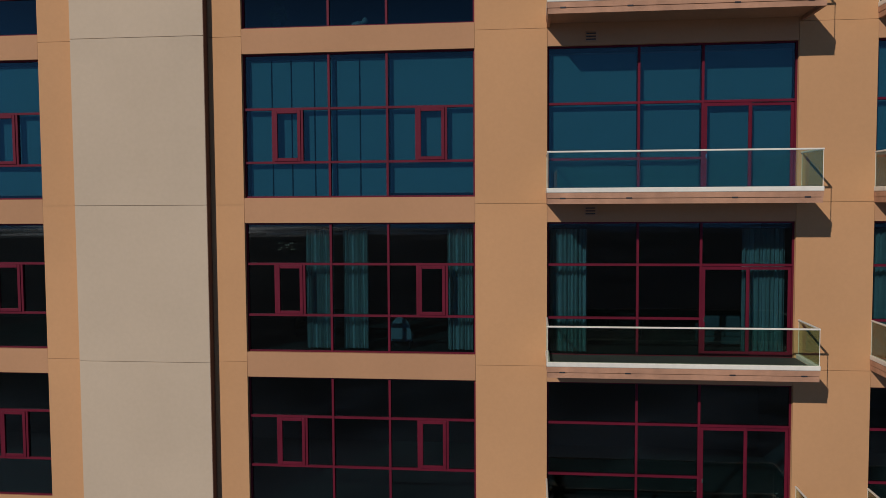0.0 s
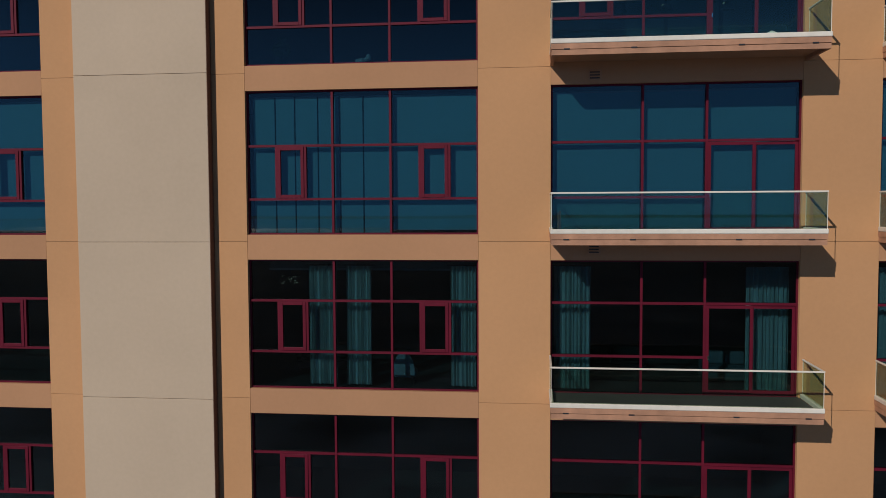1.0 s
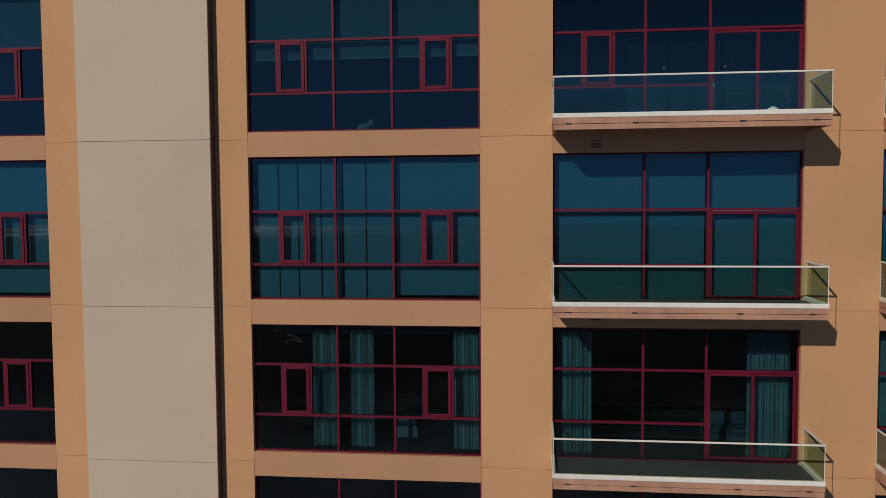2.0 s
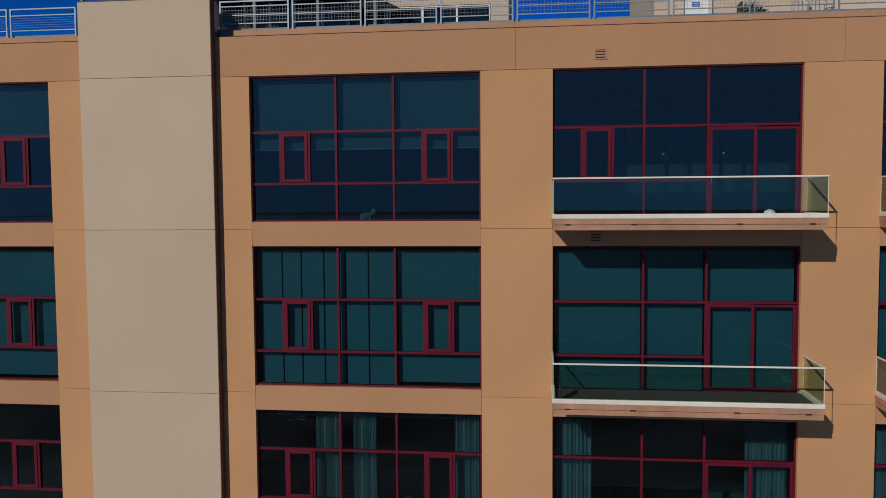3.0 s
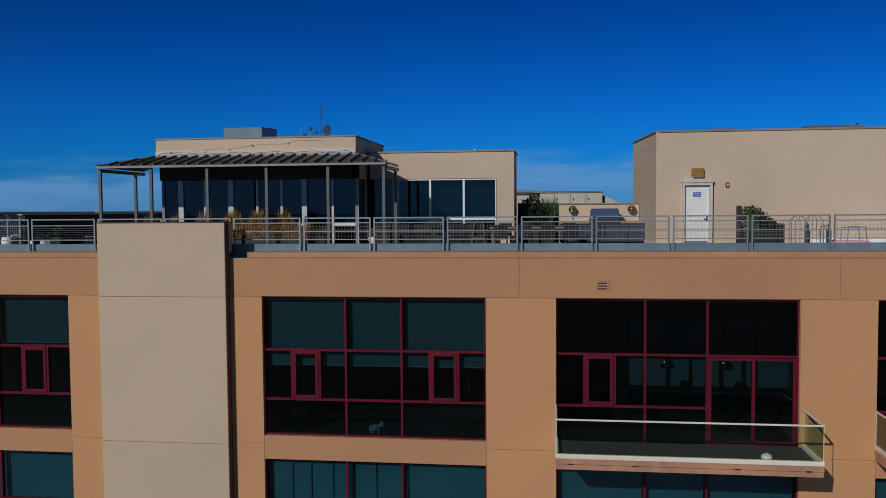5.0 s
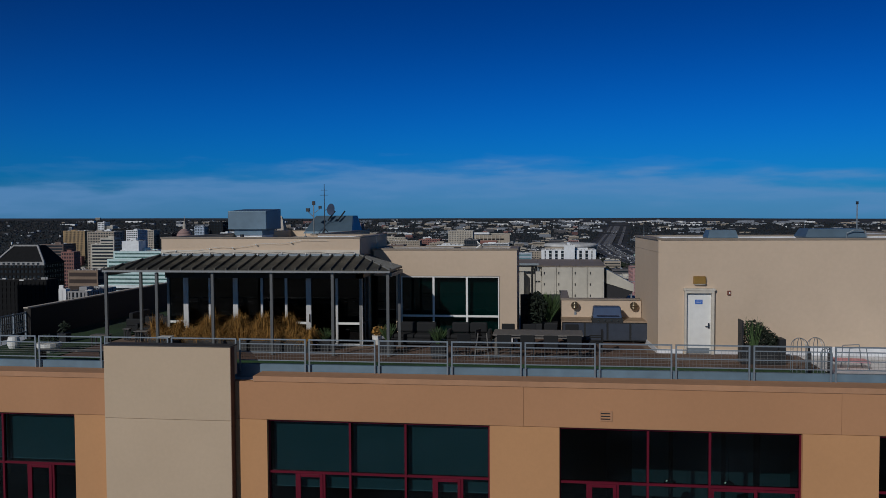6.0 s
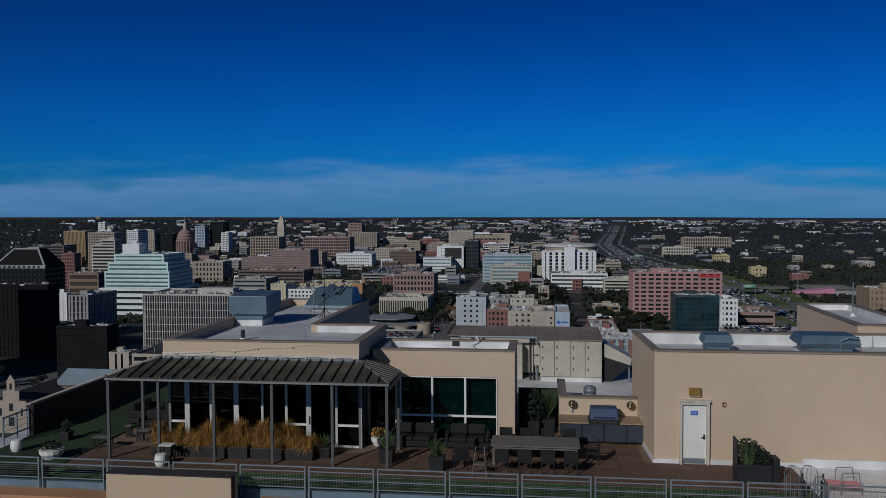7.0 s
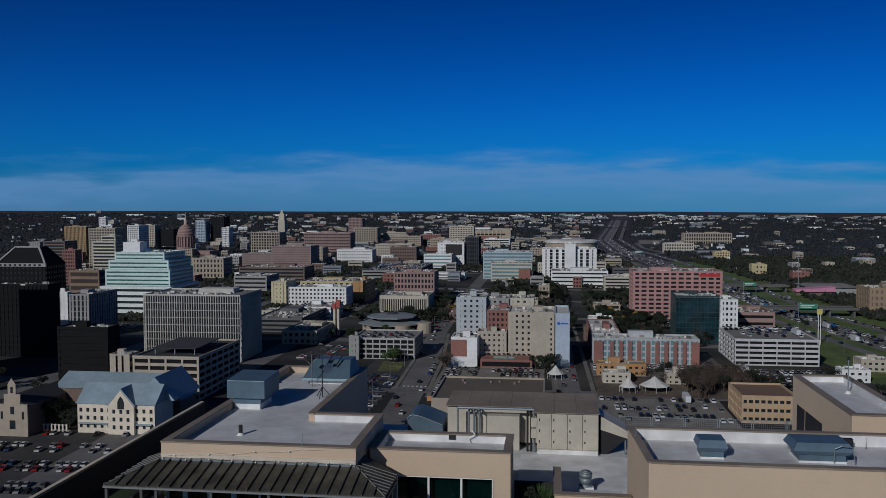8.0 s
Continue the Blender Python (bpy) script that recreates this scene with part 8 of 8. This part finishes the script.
# pale sheds and estates in long rows before the eastern horizon
for k in range(150):
    r, a = fr.choice([3000, 3350, 3700, 3800, 3900]) + fr.uniform(-60, 60), fr.uniform(-0.20, 0.40)
    x, y, w = r * math.sin(a), r * math.cos(a), fr.uniform(12, 60)
    if road_free(x, y, 4) and road_free(x + w, y, 4):
        fr.choice([far_white, far_grey, far_grey, far_tan]).box(x, x + w, y, y + 14, land(x, y) - 1, land(x, y) + fr.uniform(3, 6.5))
lone("suburb", far_red, W_RED, "far brick red town blocks", "suburb", "stuff")
lone("suburb_windows", far_dark, CITY_GLASS, "rows of dark windows on far town blocks", "windows", "stuff")
for gg, m, c in ((far_white, W_WHITE, "white"), (far_grey, paint("cool_grey_render", 0.22, 0.245, 0.275), "grey"), (far_tan, W_TAN, "tan"), (far_brown, paint("slate_roofs", 0.105, 0.095, 0.095), "brown")):
    lone("suburb", gg, m, "far suburb of small %s buildings" % c, "suburb", "stuff")

# ---------------------------------------------------------------- trees


def tree(seed, h, mat, bare=False):
    rr = random.Random(seed)
    t = thing("tree", "leafless brown street tree" if bare else "broad evergreen oak tree with dark leaves", "tree", 0, 0, -50, group="bare trees" if bare else "street trees")
    g = Geo().tube((0, 0, 0), (0.1, 0, h * 0.35), h * 0.03, h * 0.02, 6)
    c = Geo()
    for k in range(9):
        a, e = k * 2.4 + rr.uniform(-0.3, 0.3), rr.uniform(0.45, 1.0)
        tip = Vector((math.cos(a) * h * 0.36 * e, math.sin(a) * h * 0.36 * e, h * rr.uniform(0.5, 0.9)))
        g.tube((0.1, 0, h * rr.uniform(0.25, 0.36)), tip, h * 0.014, h * 0.004, 5)
        leaves(c, rr, 70 if bare else 110, tip.x, tip.y, tip.z, h * 0.17, h * 0.17, h * 0.13, h * (0.03 if bare else 0.05))
    part("trunk", g, BARK, t)
    part("crown", c, mat, t)
    return t


kinds = [tree(1, 9, LEAF_DARK), tree(2, 11, LEAF_DARK), tree(3, 8, LEAF), tree(4, 10, LEAF_BARE, True), tree(5, 9, LEAF_GOLD)]
spots = []
for cx, cy, sx, sy, n, pick in ((-90, 468, 4, 4, 5, (2, 2, 0)), (-97, 385, 5, 26, 12, (0, 3)), (-200, 312, 6, 4, 9, (0, 1)), (-76, 440, 3, 8, 3, (0,)), (-58, 440, 2, 24, 6, (0, 3)),  (-262, 372, 22, 20, 16, (0, 1)), (78, 420, 20, 14, 40, (3, 3, 3, 0)), (-3, 452, 9, 6, 9, (0, 1)), (82, 420, 22, 18, 80, (3, 3, 3, 3, 3, 0)), (45, 396, 20, 3, 10, (3, 0)), (-97, 470, 5, 14, 6, (2, 0, 3)), (34, 600, 30, 60, 46, (0, 1, 1)), (60, 640, 26, 40, 24, (0, 1, 4)), (-75, 520, 6, 60, 12, (0, 1)), (-120, 545, 20, 12, 10, (0, 2)), (-100, 640, 26, 30, 14, (0, 1, 3)), (-300, 880, 50, 40, 26, (0, 1)), (-20, 850, 34, 60, 30, (0, 1)), (60, 800, 34, 40, 20, (0, 1)), (125, 640, 20, 30, 12, (0, 3)), (50, 585, 30, 60, 50, (0, 1, 1, 3)), (-62, 560, 10, 40, 12, (0, 1)), (-130, 620, 40, 16, 16, (0, 1)), (20, 760, 40, 50, 40, (0, 1)), (-95, 760, 20, 40, 16, (0, 1)), (140, 415, 30, 12, 12, (3, 0)), (100, 560, 8, 30, 7, (3, 0)), (280, 640, 20, 60, 10, (0, 3)), (190, 470, 10, 40, 8, (0, 2))):
    for _ in range(n):
        spots.append((rnd.gauss(cx, sx * 0.6), rnd.gauss(cy, sy * 0.6), kinds[rnd.choice(pick)]))
for x, y, k in spots:
    if rnd.random() < 0.70 and road_free(x, y, 3) and not (28 < x < 62 and 370 < y < 418) and not any(x0 - 2 < x < x1 + 2 and y0 - 2 < y < y1 + 2 for x0, x1, y0, y1 in FOOT):
        copy_thing(k, Matrix.Translation((x, y, 0)) @ Matrix.Rotation(rnd.uniform(0, 6.28), 4, "Z") @ Matrix.Scale(rnd.uniform(0.75, 1.25), 4))
for k in kinds:
    k.location = (rnd.uniform(-95, -80), rnd.uniform(630, 690), 0)


OPEN = ((-165, -60, 800, 900), (-150, -122, 470, 556), (-102, -4, 340, 520), (20, 160, 400, 560), (238, 320, 860, 935))


# ---------------------------------------------------------------- cars
CAR_GLASS = material("car_glass", (0.012, 0.014, 0.016), 0.1, vary=0.0, stain=0.0)
TYRE = material("tyre_rubber", (0.02, 0.02, 0.02), 0.9)


def car(color, label):
    c = thing("car", label, "car", 0, 0, -50, group="parked cars")
    m = material("car_paint", color, 0.3, 0.2, vary=0.04)
    body = Geo().hull([(-0.88, -2.2, 0.3), (0.88, -2.2, 0.3), (0.88, 2.2, 0.3), (-0.88, 2.2, 0.3)], [(-0.88, -2.25, 0.85), (0.88, -2.25, 0.85), (0.88, 2.2, 0.95), (-0.88, 2.2, 0.95)])
    part("body", body, m, c)
    part("cabin", Geo().hull([(-0.82, -1.2, 0.9), (0.82, -1.2, 0.9), (0.82, 1.6, 0.93), (-0.82, 1.6, 0.93)], [(-0.66, -0.5, 1.42), (0.66, -0.5, 1.42), (0.66, 1.2, 1.42), (-0.66, 1.2, 1.42)]), CAR_GLASS, c)
    part("car_roof", Geo().box(-0.66, 0.66, -0.5, 1.2, 1.421, 1.48), m, c)
    for x in (-0.86, 0.66):
        for y in (-1.4, 1.4):
            part("wheel", Geo().tube((x, y, 0.33), (x + 0.2, y, 0.33), 0.33, n=10), TYRE, c)
    return c


cars = [car((0.62, 0.62, 0.62), "white car standing on the asphalt"), car((0.02, 0.02, 0.022), "black car standing on the asphalt"), car((0.30, 0.31, 0.32), "silver car standing on the asphalt"), car((0.10, 0.105, 0.11), "dark grey car standing on the asphalt"), car((0.35, 0.02, 0.02), "red car standing on the asphalt"), car((0.03, 0.07, 0.18), "blue car standing on the asphalt")]
weights = [0, 0, 0, 0, 1, 1, 1, 2, 2, 2, 3, 3, 3, 4, 5]


def park(x, y, z, rz):
    copy_thing(cars[rnd.choice(weights)], pose(x, y, z, 0, 0, rz + rnd.uniform(-2, 2)))


# rows slant across the church lot
for row, (x0, y0, n) in enumerate(((-236, 300.5, 30), (-226, 285, 26), (-216, 279, 24), (-204, 264, 22), (-200, 258, 22), (-190, 243, 18), (-186, 237, 18), (-178, 224, 14))):
    for i in range(n):
        if rnd.random() < (0.42 if row < 3 else 0.68):
            park(x0 + i * 3.0, y0 + i * 0.12, 0.065, (0, 180)[row % 2] + 12)
for row_y in (388, 394, 404, 410, 421, 427, 437, 443, 453):
    for i in range(17):
        if rnd.random() < 0.62 and not (i in (7, 8) and row_y > 430):
            park(-55 + i * 3.05, row_y, 0.065, 0 if row_y % 2 else 180)
for row_x in (-99, -93, -86, -81):
    for i in range(26):
        if rnd.random() < 0.55 and 352 + i * 3.2 < 432:
            park(row_x, 352 + i * 3.2, 0.065, 90)
for row_x in (-148, -142, -134, -128):
    for i in range(16):
        if rnd.random() < 0.3:
            park(row_x, 474 + i * 3.1, 0.065, 90)
for i in range(14):
    park(-112 + i * 2.2 + rnd.uniform(0, 1), 484 + (i % 3) * 8, 12.03, 0)
for i in range(10):
    park(117 + i * 3.2, 496 + (i % 3) * 11, 14.53, 0)
for k in range(18):
    y = 330 + k * 17 + rnd.uniform(-5, 5)
    park(on_avenue(y) + rnd.choice([-5.2, -1.9, 1.9, 5.2]), y, 0.09, rnd.choice([0, 180]))
for k in range(14):
    y = 330 + k * 12 + rnd.uniform(-4, 4)
    park(14 + rnd.choice([-4.5, -1.5, 1.8, 4.5]) - (y - 60) * 0.0135, y, 0.09, 0)
for k in range(40):
    y = rnd.uniform(480, 700)
    i = max(j for j in range(len(HWY) - 1) if HWY[j][1] <= y)
    (xa, ya), (xb, yb) = HWY[i], HWY[i + 1]
    x = xa + (xb - xa) * (y - ya) / (yb - ya)
    park(x + rnd.choice([-10.2, -6.4, -2.6, 2.6, 6.4, 10.2, 33.5, 38]), y, 0.11, math.degrees(math.atan2(-(xb - xa), yb - ya)))
# cars too far off to count, on the highway and in the large lots
far_cars = {k: Geo() for k in ("white", "dark", "silver")}


def far_car(x, y, z, along=True):
    g = far_cars[rnd.choice(["white", "white", "dark", "dark", "silver", "silver"])]
    a, b = (0.95, 2.3) if along else (2.3, 0.95)
    if rnd.random() < 0.02 and along:
        g.box(x - 1.2, x + 1.2, y - 5, y + 5, z + 0.7, z + 3.5)
        g.box(x - 1.1, x + 1.1, y + 5.2, y + 7, z + 0.4, z + 2.6)
        return
    g.hull([(x - a, y - b, z + 0.25), (x + a, y - b, z + 0.25), (x + a, y + b, z + 0.25), (x - a, y + b, z + 0.25)], [(x - a * 0.92, y - b, z + 0.9), (x + a * 0.92, y - b, z + 0.9), (x + a * 0.92, y + b, z + 0.9), (x - a * 0.92, y + b, z + 0.9)])
    far_cars["dark"].hull([(x - a * 0.88, y - b * 0.6, z + 0.9), (x + a * 0.88, y - b * 0.6, z + 0.9), (x + a * 0.88, y + b * 0.7, z + 0.9), (x - a * 0.88, y + b * 0.7, z + 0.9)], [(x - a * 0.72, y - b * 0.35, z + 1.42), (x + a * 0.72, y - b * 0.35, z + 1.42), (x + a * 0.72, y + b * 0.5, z + 1.42), (x - a * 0.72, y + b * 0.5, z + 1.42)])
    g.box(x - a * 0.70, x + a * 0.70, y - b * 0.33, y + b * 0.48, z + 1.421, z + 1.48)


for k in range(950):
    y = 560 + 2600 * rnd.random() ** 1.3
    i = max(j for j in range(len(HWY) - 1) if HWY[j][1] <= y)
    (xa, ya), (xb, yb) = HWY[i], HWY[i + 1]
    x = xa + (xb - xa) * (y - ya) / (yb - ya)
    far_car(x + rnd.choice([-10.2, -6.4, -2.6, 2.6, 6.4, 10.2, 10.2, 6.4, 31.5, 35, -25, -20, -26, -36] if y > 1000 else [-10.2, -6.4, -2.6, 2.6, 6.4, 10.2, 31.5, 35, -25]), y, land(x, y) + 0.11)
tr = random.Random(5)
for lane in (-10.2, -6.4, -2.6, 2.6, 6.4, 10.2):
    y = 470.0
    while y < 1000:
        y += tr.uniform(9, 26)
        (xa, ya), (xb, yb) = next((p, q) for p, q in zip(HWY, HWY[1:]) if p[1] <= y <= q[1])
        far_car(xa + (xb - xa) * (y - ya) / (yb - ya) + lane, y, 0.11)
for i in range(24):
    for j in range(14):
        if rnd.random() < 0.8:
            far_car(-229 + i * 2.75, 1004 + j * 10.2, 11.53)
for i in range(20):
    for j in range(9):
        if rnd.random() < 0.6:
            far_car(-162 + i * 5.0, 806 + j * 11, 0.065, False)
for _ in range(400):
    y = rnd.uniform(570, 1500)
    x, w, d = rnd.uniform(-0.66 * y, 0.26 * y), rnd.uniform(18, 40), rnd.uniform(16, 34)
    if not road_free(x, y, 6) or not road_free(x + w, y, 6) or any(x0 - 3 < x + w and x < x1 + 3 and y0 - 3 < y + d and y < y1 + 3 for x0, x1, y0, y1 in FOOT):
        continue
    FOOT.append((x, x + w, y, y + d))
    lone("parking_lot", Geo().box(x, x + w, y, y + d, -0.3, 0.22), rnd.choice([LOT, LOT, HWY_CONC, ASPHALT]), "asphalt yard with parked cars", "parking lot")
    for i in range(int(w / 2.9)):
        for j in range(int(d / 7)):
            if rnd.random() < 0.6:
                far_car(x + 2 + i * 2.9, y + 4 + j * 7, 0.225)
for row_y, n0 in ((502, 2), (513, 0), (519, 0), (525, 0)):
    for i in range(n0, 14):
        if rnd.random() < 0.72:
            far_car(109 + i * 3.05, row_y + 2.5, 14.53)
for row_y in (392, 398, 408, 414, 424, 430, 440, 446, 456, 462):
    for i in range(16):
        if rnd.random() < 0.85:
            far_car(104 + i * 2.8, row_y, 0.065)
for row_y in (352, 358, 370, 376, 388):
    for i in range(18):
        if tr.random() < 0.5:
            far_car(25 + i * 3.0, row_y, 0.13)
for row_y in (452, 458, 466, 471):
    for i in range(24):
        if rnd.random() < 0.6:
            far_car(26 + i * 3.0, row_y, 0.23)
for gg, m, c in ((far_cars["white"], paint("far_car_white", 0.56, 0.57, 0.58), "white"), (far_cars["dark"], CAR_GLASS, "dark"), (far_cars["silver"], paint("far_car_grey", 0.17, 0.175, 0.185), "silver")):
    lone("far_cars", gg, m, "countless far %s cars on road and lots" % c, "cars", "stuff")
for i, c in enumerate(cars):
    c.location = (-30 + i * 3, 448, 0.065)

# far woods


def clump(g, x, y, z, r, h, rr):
    """An uneven low-polygon tree crown for the far woods."""
    n = 5
    a0 = rr.uniform(0, 6.28)
    k = len(g.v)
    for ring_r, ring_z in ((0.75, 0.12), (1.0, 0.55)):
        g.v += [(x + r * ring_r * rr.uniform(0.75, 1.15) * math.cos(a0 + 2 * math.pi * i / n), y + r * ring_r * rr.uniform(0.75, 1.15) * math.sin(a0 + 2 * math.pi * i / n), z + h * ring_z * rr.uniform(0.8, 1.2)) for i in range(n)]
    g.v.append((x + rr.uniform(-0.3, 0.3) * r, y + rr.uniform(-0.3, 0.3) * r, z + h))
    for i in range(n):
        j = (i + 1) % n
        g.f += [(k + i, k + j, k + n + j, k + n + i), (k + n + i, k + n + j, k + 2 * n)]


def built(x, y, m=3.0):
    return any(x0 - m < x < x1 + m and y0 - m < y < y1 + m for x0, x1, y0, y1 in NEAR_FOOT[int(y // 100)])


NEAR_FOOT = {k: [] for k in range(-5, 60)}
for f in FOOT:
    for k in range(int((f[2] - 8) // 100), int((f[3] + 8) // 100) + 1):
        NEAR_FOOT[k].append(f)
woods, bare_woods, near_woods = Geo(), Geo(), Geo()
for i in range(56000):
    y = 620 + 3900 * rnd.random() ** 1.45
    x = rnd.uniform(-0.78 * y, 0.46 * y)
    r = math.hypot(x, y)
    dens = 1.15 if x > 0.10 * y + 60 else 0.62 + min(0.3, (y - 1500) / 4000) if y > 1500 else 0.92 if x > -60 else 0.60
    if noise.noise((x * 0.006, y * 0.006, 3.0)) * 0.9 + dens < 0.42 + rnd.random() * 0.3 or r > (4120 if x < 0 else 3850) or not road_free(x, y, 1):
        continue
    if y < 2300 and built(x, y) or y < 1250 and min(abs(y - c) for c in (545, 668, 790, 905, 1120)) < 9:
        continue
    if any(x0 < x < x1 and y0 < y < y1 for x0, x1, y0, y1 in OPEN):
        continue
    near = y < 1500
    for _ in range(4 if near else 2):
        s = rnd.uniform(1.3, 2.7) if near else rnd.uniform(2.0, 4.2)
        lift = rnd.uniform(0.0, 2.2) if near else 0.0
        kind = near_woods if near else woods
        clump(kind if rnd.random() < (0.8 if near else 0.9) else bare_woods, x + rnd.uniform(-4.5, 4.5), y + rnd.uniform(-4.5, 4.5), land(x, y) - 0.3 + lift, s, s * rnd.uniform(1.3, 2.0), rnd)
lone("far_trees", near_woods, material("mid_wood_leaf", (0.015, 0.022, 0.012), 0.8, spec=0.4, vary=0.35, scale=0.1, island=0.45), "dark green woods among the town blocks", "trees", "stuff")
lone("far_trees", woods, LEAF_HAZE, "far dark woods, haze blue in the leaf colour", "trees", "stuff")
lone("far_trees", bare_woods, material("far_bare_twigs", (0.033, 0.030, 0.031), 0.9, vary=0.3, scale=0.4, island=0.4), "far leafless brown trees between houses", "trees", "stuff")

# lamp posts along the streets
post = thing("street_lamp", "tall grey steel street lamp", "street lamp", 178, 520, 0, group="street lamps")
part("pole", Geo().tube((0, 0, 0), (0, 0, 11), 0.12, 0.07, 6), GALV, post)
part("arm", Geo().tube((0, 0, 10.9), (2.0, 0, 11.3), 0.05, n=5), GALV, post)
part("head", Geo().box(1.8, 2.6, -0.15, 0.15, 11.22, 11.4), STEEL_GREY, post)
for y in range(560, 1200, 60):
    copy_thing(post, pose(181 - (y - 560) * 0.01, y, 0))
for y in range(320, 700, 45):
    copy_thing(post, pose(-79.5 - (y - 320) * 0.011, y, 0))
mastl = thing("high_mast_light", "tall highway mast with a round light head", "mast light", 262, 905, 0)
part("pole", Geo().tube((0, 0, 0), (0, 0, 38), 0.5, 0.25, 8), GALV, mastl)
part("head", Geo().lathe(0, 0, [(2.2, 37), (2.4, 38), (0.4, 39)], 12), W_GREY, mastl)
pole_sign = thing("pole_sign", "yellow and white roadside pole sign", "pole sign", 176, 560, 0)
part("pole", Geo().box(-0.9, -0.5, -0.2, 0.2, 0, 20).box(0.5, 0.9, -0.2, 0.2, 0, 20), WHITE, pole_sign)
part("sign_panel", Geo().box(-1.7, 1.7, -0.3, 0.3, 20, 23.4), paint("sign_yellow", 0.65, 0.5, 0.05, 0.5), pole_sign)

# ---------------------------------------------------------------- terrace pavers
paver_mesh = Geo().box(0.006, 0.905, 0.006, 0.68, 77.326, 77.352).mesh("paver", DECK)
for i in range(29):
    for j in range(10):
        x, y = -17.58 + i * 0.915, 26.43 + j * 0.69
        if y > 29.1 and (x < -7.2 or x > 3.0) or y > 30.5 and x < -1.3:
            continue
        part("paver", paver_mesh, DECK, deck).location = (x, y, 0)
